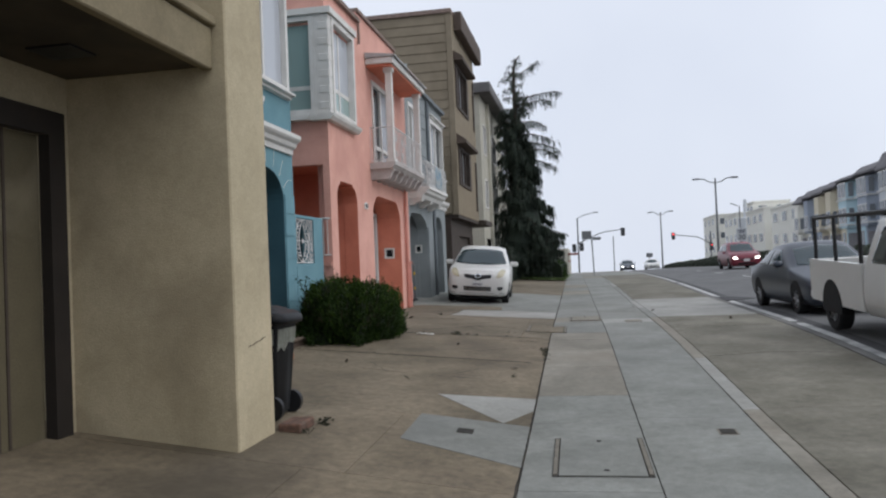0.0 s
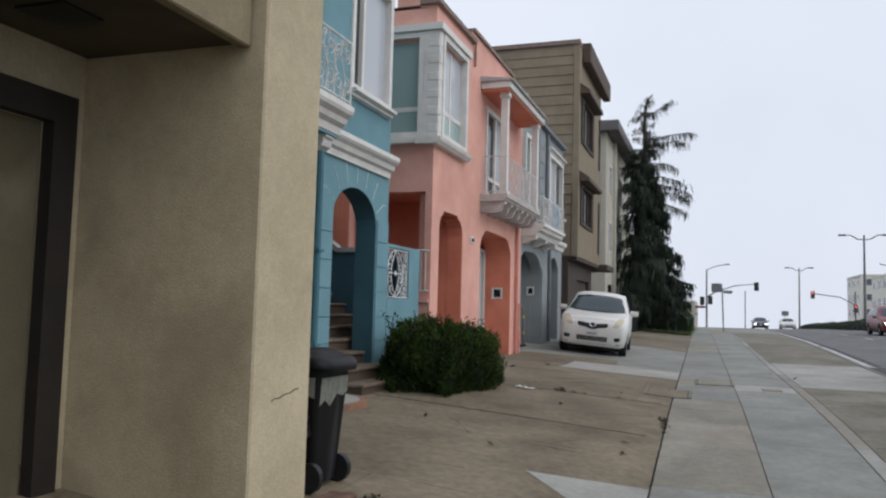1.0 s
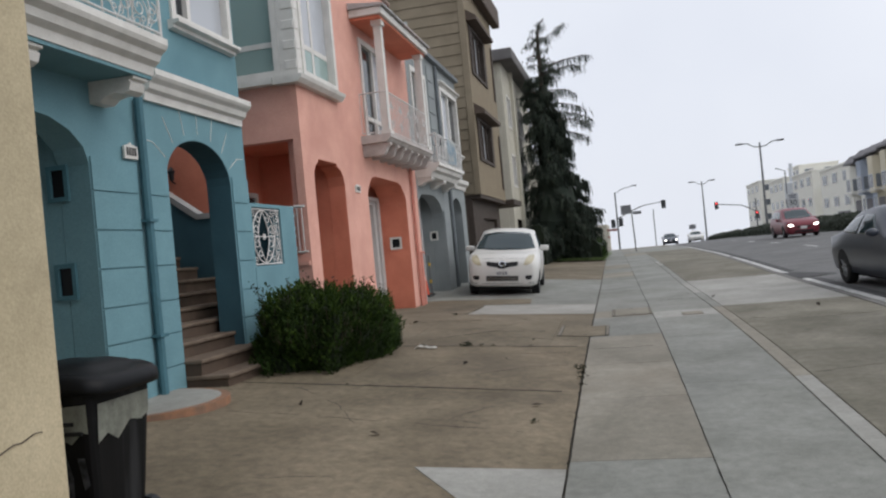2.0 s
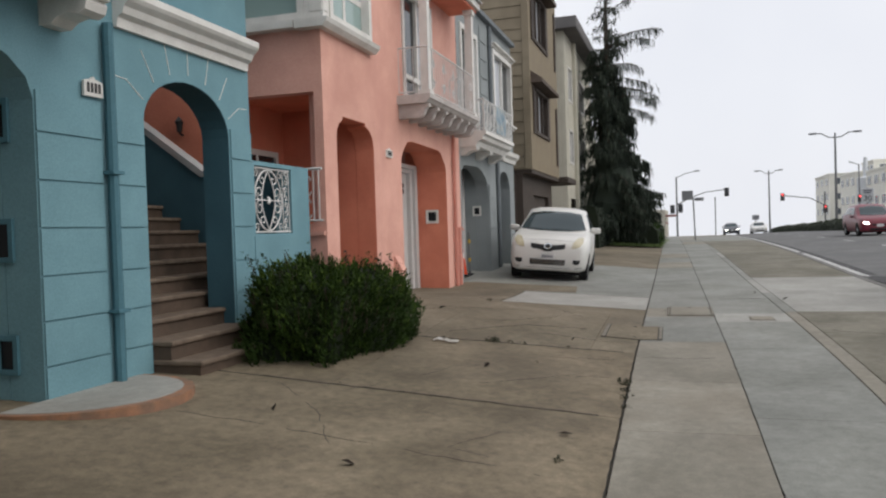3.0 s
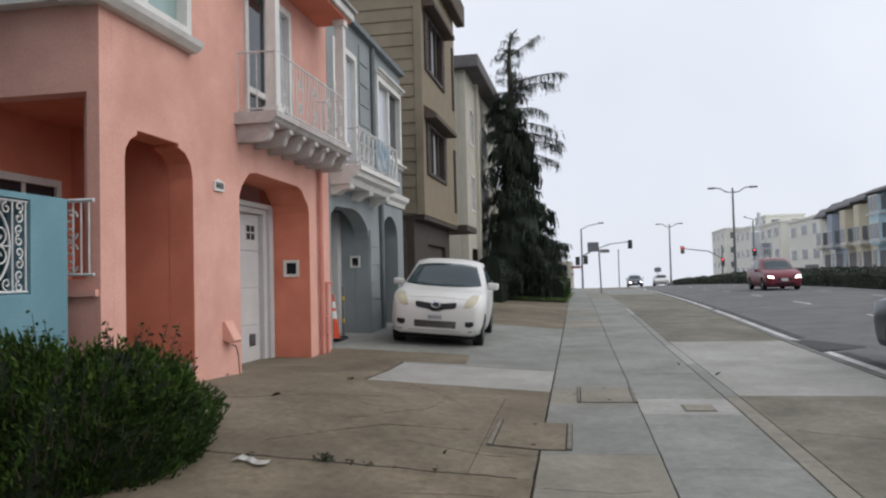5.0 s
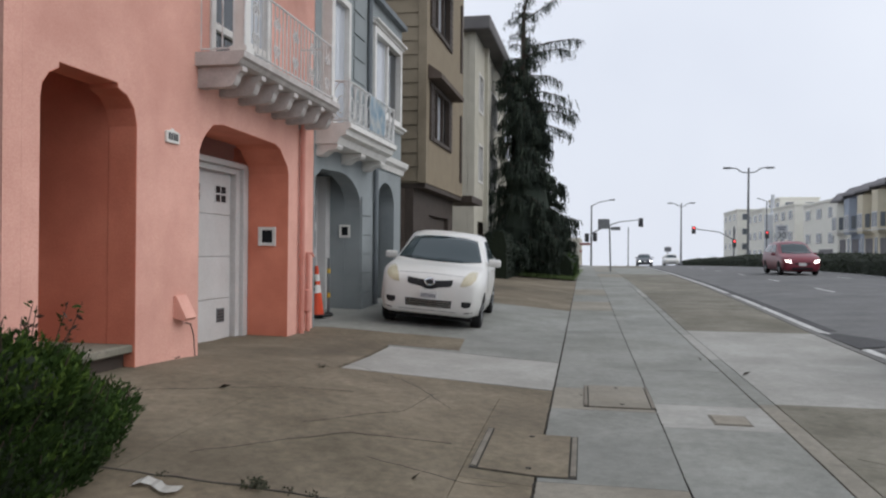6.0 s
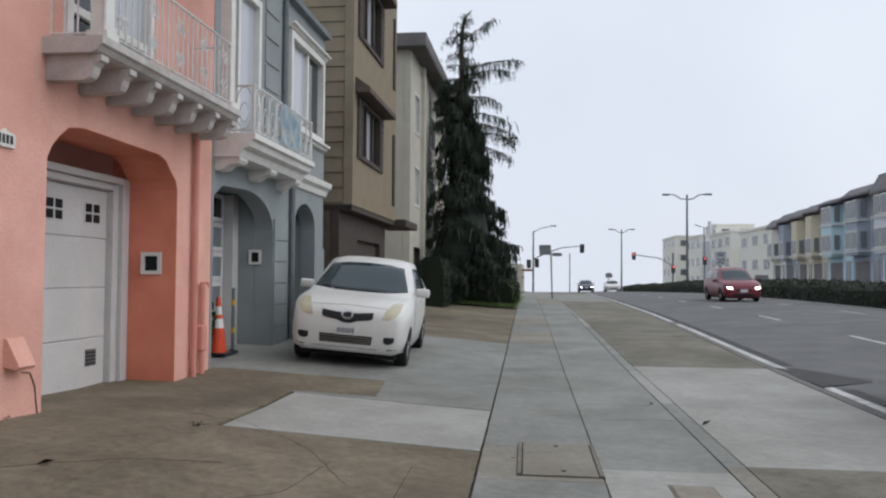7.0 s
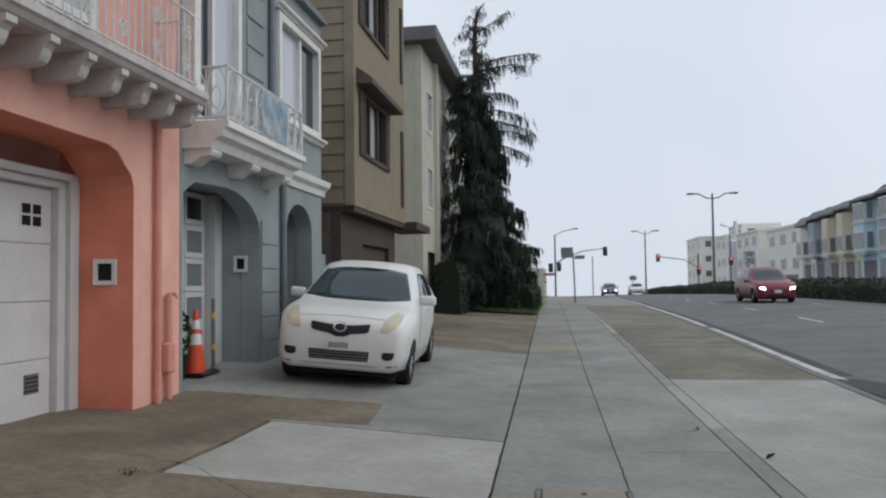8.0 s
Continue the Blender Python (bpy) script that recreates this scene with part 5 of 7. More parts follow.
# ---- off-white house behind the tree ----
whiteh = thing("offwhite_house", "off-white stucco apartment house with flat overhanging eave", "house")
part("wall", plate(rect(26.5, 36, -0.5, 9.4), [rect(27.4, 28.6, 3.9, 5.4), rect(27.4, 28.6, 6.6, 8.1), rect(27.4, 30.2, -0.5, 2.4), rect(31, 33, 3.9, 5.4), rect(31, 33, 6.6, 8.1)], "x", -5.2, -4.95), M["offwhite"], whiteh)
part("side_wall", box(-13, -5.21, 26.5, 26.75, -0.5, 9.4), M["offwhite"], whiteh)
part("eave", box(-13, -4.35, 26.1, 36.2, 9.405, 9.9, bevel=0.03), M["far_roof_dark"], whiteh)
for y0, y1 in ((27.4, 28.6), (31, 33)):
    for z0, z1 in ((3.9, 5.4), (6.6, 8.1)):
        win(whiteh, "x", -4.95, y0, y1, z0, z1, "", fw=0.08, bars_u=(0.5,), depth=0.15)
part("garage_door", box(-5.2, -5.12, 27.4, 30.2, -0.3, 2.4), M["cream_dark"], whiteh)
part("pilaster", box(-4.95, -4.8, 28.9, 29.3, -0.3, 9.4), M["offwhite"], whiteh)
part("rear_block", box(-13, -6, 36.05, 60, -0.5, 7.0), M["offwhite"], whiteh)
# ---- small street things by the houses ----
def rand_unit(r):
    while True:
        v = Vector((r.uniform(-1, 1), r.uniform(-1, 1), r.uniform(-1, 1)))
        if 0.05 < v.length < 1:
            return v.normalized()


def leafy(bm, centre, normal, size, r, mi=0):
    """One small pointed leaf, folded a little along its rib."""
    n = (normal + rand_unit(r) * 0.7).normalized()
    d = rand_unit(r)
    d = (d - n * d.dot(n)).normalized()
    s = n.cross(d)
    a = bm.verts.new(centre - d * size * 0.5)
    b = bm.verts.new(centre + s * size * 0.26 + n * size * 0.08)
    c = bm.verts.new(centre + d * size * 0.6)
    e = bm.verts.new(centre - s * size * 0.26 + n * size * 0.08)
    for f in (bm.faces.new((a, b, c)), bm.faces.new((a, c, e))):
        f.material_index = mi


def make_bush():
    r = random.Random(11)
    bush = thing("bush", "dense shaggy dark green bush beside the entrance steps", "bush")
    cx, cy, rx, ry = -3.90, 0.93, 0.69, 1.22
    z0, z1 = -0.22, 0.73
    def hull(a, k):
        """A point on the lumpy outline: a round the axis, k from foot 0 to crown 1."""
        lump = 1 + 0.32 * noise.noise(Vector((math.cos(a) * 1.9, math.sin(a) * 1.9, k * 2.6))) + 0.10 * noise.noise(Vector((math.cos(a) * 5, math.sin(a) * 5, k * 6)))
        w = (0.9 + 0.15 * math.sin(min(k, 0.5) * math.pi)) if k < 0.5 else 1.05 * max(0.0, 1 - ((k - 0.5) / 0.53) ** 2.2) ** 0.6
        w = max(w, 0.02) * lump
        return Vector((cx + rx * w * math.cos(a), cy + ry * w * math.sin(a), z0 + (z1 - z0) * k * (0.76 + 0.26 * lump - 0.1 * math.sin(a))))
    core = bmesh.new()
    rings = []
    for j in range(11):
        k = j / 10 * 0.98
        rings.append([core.verts.new(hull(2 * math.pi * i / 28, k).lerp(Vector((cx, cy, z0 + (z1 - z0) * k)), 0.13)) for i in range(28)])
    for a, b in zip(rings, rings[1:]):
        for i in range(28):
            core.faces.new((a[i], a[(i + 1) % 28], b[(i + 1) % 28], b[i]))
    core.faces.new(rings[-1])
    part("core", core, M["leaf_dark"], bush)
    lv = bmesh.new()
    for n in range(7500):
        a = r.uniform(0, 2 * math.pi)
        k = r.random() ** 0.8
        p = hull(a, k)
        c = Vector((cx, cy, z0 + (z1 - z0) * min(k, 0.5)))
        nrm = (p - c).normalized()
        p = p.lerp(c, abs(r.gauss(0, 0.09))) + nrm * r.uniform(-0.04, 0.03)
        # paler leaves come more often towards the crown
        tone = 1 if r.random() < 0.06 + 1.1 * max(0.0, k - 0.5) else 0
        up = (nrm * 0.75 + Vector((0, 0, 0.9)) + rand_unit(r) * 0.35).normalized()
        reach = r.uniform(0.05, 0.13)
        for i in range(6):
            # a shoot: narrow leaves standing off a short upright stem
            d = (up + rand_unit(r) * 0.55).normalized()
            o = p + up * reach * i / 6
            side = d.cross(rand_unit(r)).normalized() * r.uniform(0.006, 0.011)
            ln = r.uniform(0.03, 0.062)
            m1 = lv.verts.new(o + d * ln * 0.5 + side)
            m2 = lv.verts.new(o + d * ln * 0.5 - side)
            f1 = lv.faces.new((lv.verts.new(o), m1, lv.verts.new(o + d * ln), m2))
            f1.material_index = tone
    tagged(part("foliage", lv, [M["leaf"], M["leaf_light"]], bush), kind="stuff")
    tw = bmesh.new()
    tl = bmesh.new()
    for n in range(230):
        a, k = r.uniform(0, 2 * math.pi), r.uniform(0.35, 0.99)
        if n < 9:
            bx, by, h = -4.0 + r.uniform(-0.2, 0.25), 1.45 + r.uniform(0, 0.4), r.uniform(0.32, 0.52)
            p = Vector((bx, by, 0.42))
        elif n < 15:
            p, h = Vector((-4.2 + r.uniform(-0.1, 0.15), 0.85 + r.uniform(-0.15, 0.35), 0.5)), r.uniform(0.35, 0.58)
        elif n < 21:
            p, h = Vector((-4.34, 0.28 + r.uniform(-0.12, 0.2), 0.35)), r.uniform(0.4, 0.62)
        else:
            p, h = hull(a, k), r.uniform(0.06, 0.17)
        d = Vector((r.uniform(-0.25, 0.25) + 0.5 * (p.x - cx), r.uniform(-0.25, 0.25) + 0.3 * (p.y - cy), 1))
        tip = p + d * h
        tube([p, p + d * h * 0.5, tip], 0.006, tw, seg=4, taper=0.002)
        for i in range(16 if n < 21 else 7):
            leafy(tl, p.lerp(tip, r.uniform(0.3, 1.05)) + rand_unit(r) * 0.035, rand_unit(r), r.uniform(0.03, 0.06) if n < 21 else r.uniform(0.018, 0.034), r, (1 if r.random() < 0.5 else 0) if n < 9 else 0)
    tagged(part("twig", tw, M["bark"], bush), kind="stuff")
    tagged(part("shoot_leaf", tl, [M["leaf"], M["leaf_red"]], bush), kind="stuff")


make_bush()


def make_conifer():
    """A ragged weeping conifer: a slim trunk, long limbs hung with thin strands, and a dense skirt on the road side."""
    r = random.Random(5)
    tree = thing("conifer", "tall dark weeping conifer with drooping ragged branches", "tree", (0, 0, 0))
    bx, by = -3.75, 31.5
    base = ground(bx, by)
    trunk_pts = [(bx - 0.35, by - 1.2, base - 0.2), (bx - 0.3, by - 1.0, 2.5), (bx - 0.1, by - 0.4, 6), (bx + 0.1, by, 9.5), (bx + 0.1, by, 11.4), (bx + 0.22, by, 12.1), (bx + 0.5, by, 12.45)]
    part("trunk", tube(trunk_pts, 0.2, seg=8, taper=0.02), M["bark"], tree)
    tz = [p[2] for p in trunk_pts]
    def axis(z):
        return Vector((np.interp(z, tz, [p[0] for p in trunk_pts]), np.interp(z, tz, [p[1] for p in trunk_pts]), z))
    verts, faces, tones = [], [], []
    def strip(pts, side, w, tone):
        n0 = len(verts)
        for k, p in enumerate(pts):
            ww = w * (1 - 0.75 * k / (len(pts) - 1))
            verts.append(p + side * ww)
            verts.append(p - side * ww)
        for k in range(len(pts) - 1):
            a = n0 + 2 * k
            faces.append((a, a + 1, a + 3, a + 2))
            tones.append(tone)
    def strand(p, length, w, tone, lean):
        """One hanging strand with short needles standing off it."""
        d = (Vector((r.uniform(-0.22, 0.22), r.uniform(-0.22, 0.22), -1)) + lean).normalized()
        side = d.cross(rand_unit(r)).normalized()
        pts = [p]
        for k in range(3):
            d = (d + rand_unit(r) * 0.16 + Vector((0, 0, -0.12))).normalized()
            pts.append(pts[-1] + d * length / 3)
        strip(pts, side, w, tone)
        for k in range(5):
            o = pts[k % 3].lerp(pts[k % 3 + 1], r.random())
            e = (d * 0.8 + rand_unit(r)).normalized() * r.uniform(0.05, 0.13)
            q_ = e.cross(rand_unit(r)).normalized() * 0.014
            n0 = len(verts)
            verts.extend((o + q_, o - q_, o + e))
            faces.append((n0, n0 + 1, n0 + 2))
            tones.append(tone)
    def limb(z, ang, length, lift, droop, dense, hang, w, light):
        p0 = axis(z)
        out = Vector((math.cos(ang), math.sin(ang), 0))
        pts = []
        bend = r.uniform(-0.15, 0.15)
        for i in range(8):
            k = i / 7
            pts.append(p0 + out * length * k + Vector((0, bend * length * k * k, lift * math.sin(k * 2.2) - droop * k * k)) + rand_unit(r) * 0.05 * k)
        part("limb", tube(pts, 0.022 + 0.01 * length, seg=5, taper=0.008), M["bark"], tree)
        for i in range(int(dense * length)):
            k = r.random() ** 0.7
            j = min(6, int(k * 7))
            p = pts[j].lerp(pts[j + 1], k * 7 - j) + Vector((r.gauss(0, 0.09), r.gauss(0, 0.09), r.gauss(0, 0.03)))
            strand(p, hang * r.uniform(0.35, 1.0) * (1.1 - 0.45 * k), w * r.uniform(0.6, 1.2), 1 if r.random() < light else 0, out * 0.12)
    # reach of the limbs towards the road and towards the house, by height
    rz = [0.8, 2.0, 3.5, 4.6, 6.0, 7.2, 8.2, 9.6, 11.0, 12.2]
    road_side = [2.7, 2.9, 2.5, 2.05, 1.45, 1.25, 1.1, 0.9, 0.6, 0.25]
    house_side = [0.5, 0.8, 0.95, 1.05, 1.2, 1.3, 1.0, 0.8, 0.55, 0.25]
    def reach(z, ang):
        a, b = np.interp(z, rz, road_side), np.interp(z, rz, house_side)
        return b + (a - b) * (0.5 + 0.5 * math.cos(ang)) ** 1.3
    for i in range(120):
        z = 0.9 + 6.6 * r.random() ** 1.1
        ang = r.uniform(-1.75, 1.75)
        limb(z, ang, reach(z, ang) * r.uniform(0.7, 1.05), 0.2, r.uniform(0.35, 0.8), 85, 0.8, 0.03, 0.12)
    for i in range(44):
        z = r.uniform(2.2, 8.4)
        ang = math.pi + r.uniform(-1.3, 1.3)
        limb(z, ang, reach(z, ang) * r.uniform(0.55, 1.15), 0.12, r.uniform(0.2, 0.5), 42, 0.85, 0.022, 0.2)
    for i in range(34):
        z = r.uniform(7.4, 9.6)
        limb(z, r.uniform(0, 6.283), reach(z, 1.5) * r.uniform(0.6, 1.2), 0.2, r.uniform(0.2, 0.5), 55, 0.75, 0.024, 0.2)
    for i in range(24):
        z = r.uniform(9.6, 12.0)
        limb(z, r.uniform(0, 6.283), reach(z, 1.5) * r.uniform(0.7, 1.25), 0.3, r.uniform(-0.15, 0.25), 36, 0.42, 0.016, 0.45)
    # long arms towards the road with hanging curtains
    for z, ln, lift, dr in ((9.9, 2.5, 0.35, -0.15), (9.6, 2.1, 0.3, 0.1), (11.2, 1.35, 0.3, -0.55), (8.7, 1.7, 0.2, 0.5), (7.9, 2.3, 0.3, 0.75), (7.5, 2.45, 0.3, 0.75), (7.0, 2.5, 0.35, 0.6), (6.6, 2.3, 0.25, 0.7)):
        limb(z, r.uniform(-0.3, 0.2), ln, lift, dr, 48, 0.75, 0.018, 0.35)
    me = bpy.data.meshes.new("foliage")
    me.from_pydata([tuple(v) for v in verts], [], faces)
    me.materials.append(M["conifer"])
    me.materials.append(M["conifer_light"])
    me.polygons.foreach_set("material_index", tones)
    fol = new("foliage", me)
    fol.parent = tree
    tagged(fol, kind="stuff")
    # dark heart of the skirt, seen between the strands
    inner = bmesh.new()
    rings = []
    for w, z in ((0.95, 1.3), (1.15, 2.2), (0.9, 3.6), (0.6, 5.0), (0.36, 6.4), (0.06, 7.8)):
        c = axis(z) + Vector((0.62 * min(1, (8 - z) / 4.5), 0.2, 0))
        rings.append([inner.verts.new((c.x + w * math.cos(math.pi * i / 10) * (1 + 0.35 * noise.noise(Vector((i * 0.9, z * 1.7, 0)))), c.y + w * math.sin(math.pi * i / 10), z + 0.2 * noise.noise(Vector((i * 0.7, 3, z))))) for i in range(20)])
    for a, b in zip(rings, rings[1:]):
        for i in range(20):
            inner.faces.new((a[i], a[(i + 1) % 20], b[(i + 1) % 20], b[i]))
    inner.faces.new(rings[-1])
    part("inner_foliage", inner, M["conifer"], tree)


make_conifer()


def leafy_block(name, label, cat, x0, x1, y0, y1, z0f, h, count, leafs, size, seed, kind="", lumps=0.12):
    """A hedge or shrub row: a lumpy core with leaves all over its skin."""
    r = random.Random(seed)
    t = thing(name, label, cat, kind=kind)
    ny = max(3, int((y1 - y0) / 0.8))
    sec = [(0, 0), (0, 0.7), (0.15, 0.95), (0.5, 1.0), (0.85, 0.95), (1, 0.7), (1, 0)]
    bm = bmesh.new()
    rows = []
    for j in range(ny + 1):
        y = y0 + (y1 - y0) * j / ny
        row = []
        for u, v in sec:
            k = 1 + lumps * noise.noise(Vector((u * 2, y * 0.9, v * 2 + seed)))
            row.append(bm.verts.new((x0 + (x1 - x0) * (0.5 + (u - 0.5) * k), y, z0f(y) + h * v * (1 + lumps * 1.6 * noise.noise(Vector((y * 0.6, u, seed)))))))
        rows.append(row)
    for a, b in zip(rows, rows[1:]):
        for i in range(len(sec) - 1):
            bm.faces.new((a[i], a[i + 1], b[i + 1], b[i]))
    bm.faces.new(rows[0]), bm.faces.new(rows[-1][::-1])
    skin = [f for f in bm.faces]
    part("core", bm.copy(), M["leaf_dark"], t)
    lv = bmesh.new()
    areas = [f.calc_area() for f in skin]
    for f in r.choices(skin, weights=areas, k=count):
        vs = [v.co for v in f.verts]
        p = vs[0].lerp(vs[1], r.random()).lerp(vs[3 % len(vs)].lerp(vs[2], r.random()), r.random())
        leafy(lv, p + rand_unit(r) * size * 0.7, f.normal, size * r.uniform(0.7, 1.4), r)
    bm.free()
    tagged(part("foliage", lv, M[leafs], t), kind="stuff")
    return t


gz = lambda y: ground(-2.5, y) - 0.05
leafy_block("shrub_row", "low dark green shrubs under the conifer", "shrub", -3.6, -1.5, 32.2, 40, gz, 1.15, 5000, "leaf", 0.10, 3, lumps=0.3)
lawn = sheet("lawn", [-8, -6, -4.5, -3, -2, -1.3], [29.4, 30, 31, 33, 36, 40, 48], M["grass"], 0.05)
tagged(lawn, "small patch of rough green grass under the tree", "lawn", kind="structure")
grass = bmesh.new()
rg = random.Random(8)
for i in range(5000):
    x, y = rg.uniform(-6, -1.35), 29.4 + rg.random() ** 1.6 * 7
    z = ground(x, y) + 0.05
    d = rg.uniform(0, 6.3)
    h = rg.uniform(0.05, 0.14)
    w = 0.02
    a = grass.verts.new((x - w * math.cos(d), y - w * math.sin(d), z))
    b = grass.verts.new((x + w * math.cos(d), y + w * math.sin(d), z))
    c = grass.verts.new((x + rg.uniform(-0.05, 0.05), y + rg.uniform(-0.05, 0.05), z + h))
    grass.faces.new((a, b, c))
tagged(obj("grass", grass, M["grass"]), "rough green grass blades on the lawn edge", "grass", kind="stuff")
# dark doorway mass beside the tree: clipped hedge
leafy_block("clipped_hedge", "dark clipped hedge in front of the off-white house", "hedge", -4.62, -3.7, 26.3, 29.3, lambda y: ground(-4.2, y) - 0.05, 1.75, 3200, "conifer", 0.09, 6)


def make_bin():
    t = thing("wheeled_bin", "black wheeled rubbish bin with a scuffed pale label", "bin")
    cx, cy, z0 = -2.92, -4.95, -0.24
    bm = bmesh.new()
    secs = [(0.0, 0.20, 0.20), (0.08, 0.21, 0.215), (0.84, 0.265, 0.29)]
    rings = []
    for z, wx, wy in secs:
        ring = []
        for sx, sy in ((1, 1), (-1, 1), (-1, -1), (1, -1)):
            for k in range(4):
                a = math.atan2(sy, sx) - math.pi / 4 + math.pi / 2 * k / 3
                ring.append(bm.verts.new((cx + sx * (wx - 0.05) + 0.05 * math.cos(a), cy + sy * (wy - 0.05) + 0.05 * math.sin(a), z0 + 0.04 + z)))
        rings.append(ring)
    for a, b in zip(rings, rings[1:]):
        for i in range(16):
            bm.faces.new((a[i], a[(i + 1) % 16], b[(i + 1) % 16], b[i]))
    bm.faces.new(rings[0]), bm.faces.new(rings[-1])
    part("body", bm, M["bin_black"], t)
    rim = box(cx - 0.28, cx + 0.28, cy - 0.3, cy + 0.3, z0 + 0.85, z0 + 0.885, bevel=0.015)
    part("rim", rim, M["bin_lid"], t)
    lid = bmesh.new()
    rings = []
    for g_, h in ((1.0, 0.872), (1.06, 0.876), (1.075, 0.9), (1.06, 0.93), (1.0, 0.955), (0.9, 0.97), (0.74, 0.972), (0.66, 0.99), (0.4, 1.005), (0.12, 1.01)):
        ring = []
        for k in range(32):
            a = 2 * math.pi * k / 32
            c_, s_ = math.cos(a), math.sin(a)
            ring.append(lid.verts.new((cx + 0.02 + 0.315 * g_ * math.copysign(abs(c_) ** 0.42, c_), cy + 0.32 * g_ * math.copysign(abs(s_) ** 0.42, s_), z0 + h - 0.03 * (c_ if g_ > 0.5 else 0) * g_)))
        rings.append(ring)
    for a, b in zip(rings, rings[1:]):
        for k in range(32):
            lid.faces.new((a[k], a[(k + 1) % 32], b[(k + 1) % 32], b[k]))
    lid.faces.new(rings[0]), lid.faces.new(rings[-1])
    part("lid", lid, M["bin_lid"], t, "glossy black domed lid", smooth=True)
    part("handle", tube([(cx - 0.36, cy - 0.2, z0 + 0.93), (cx - 0.36, cy + 0.2, z0 + 0.93)], 0.016, seg=6), M["black"], t)
    # worn label: pale film with torn lower edge
    lab = [(cy - 0.22, 0.56), (cy - 0.14, 0.6), (cy - 0.05, 0.55), (cy + 0.06, 0.63), (cy + 0.17, 0.61), (cy + 0.24, 0.64), (cy + 0.24, 0.76), (cy - 0.22, 0.76)]
    def front_x(z):
        return cx + 0.21 + (0.265 - 0.21) * (z - 0.04) / 0.76
    lb = bmesh.new()
    lb.faces.new([lb.verts.new((front_x(z) + 0.004, y, z0 + 0.04 + z)) for y, z in lab])
    bmesh.ops.solidify(lb, geom=lb.faces, thickness=0.002)
    part("label", lb, M["label_pale"], t, "torn pale sticker")
    sb = bmesh.new()
    def side_y(z):
        return cy - (0.215 + (0.29 - 0.215) * (z - 0.04) / 0.76)
    sb.faces.new([sb.verts.new((x, side_y(z) - 0.004, z0 + 0.04 + z)) for x, z in [(cx - 0.2, 0.46), (cx - 0.17, 0.42), (cx - 0.13, 0.52), (cx - 0.08, 0.47), (cx - 0.03, 0.57), (cx + 0.05, 0.6), (cx + 0.12, 0.57), (cx + 0.2, 0.63), (cx + 0.235, 0.62), (cx + 0.245, 0.77), (cx + 0.05, 0.76), (cx - 0.1, 0.78), (cx - 0.22, 0.76)]])
    bmesh.ops.solidify(sb, geom=sb.faces, thickness=0.002)
    part("label", sb, M["label_pale"], t, "torn pale sticker")
    for k in range(2):
        part("bar", box(cx - 0.02, cx + 0.2 - 0.05 * k, side_y(0.6 + 0.07 * k) - 0.014, side_y(0.6 + 0.07 * k) - 0.004, z0 + 0.655 + 0.05 * k, z0 + 0.675 + 0.05 * k), M["black"], t)
    # dull smears rubbed into the plastic below the sticker
    for pts in ([(0.0, 0.5), (0.07, 0.52), (0.1, 0.4), (0.08, 0.25), (0.05, 0.2), (0.03, 0.33)], [(-0.12, 0.4), (-0.06, 0.43), (-0.05, 0.28), (-0.09, 0.15), (-0.13, 0.22)], [(0.14, 0.5), (0.19, 0.5), (0.2, 0.36), (0.16, 0.33)]):
        sm = bmesh.new()
        sm.faces.new([sm.verts.new((cx + x, side_y(z) - 0.003, z0 + 0.04 + z)) for x, z in pts])
        bmesh.ops.solidify(sm, geom=sm.faces, thickness=0.0015)
        part("scuff", sm, M["scuff_grey"], t)
    for sx in (-0.24, 0.24):
        wheel = part("wheel", prism([(cx + 0.2 + 0.105 * math.cos(2 * math.pi * i / 16), z0 + 0.105 + 0.105 * math.sin(2 * math.pi * i / 16)) for i in range(16)], "y", cy + sx - 0.03, cy + sx + 0.03), M["black"], t)
    t.matrix_world = Matrix.Translation((cx - 0.02, cy, z0)) @ Matrix.Diagonal((0.87, 0.9, 0.97, 1)) @ Matrix.Translation((-cx, -cy, -z0))
    brick = thing("loose_brick", "loose weathered red brick lying by the bin", "brick")
    part("block", box(-2.62, -2.42, -5.45, -5.12, ground(-2.5, -5.3) - 0.01, ground(-2.5, -5.3) + 0.07, bevel=0.012), M["brick_brown"], brick)


make_bin()


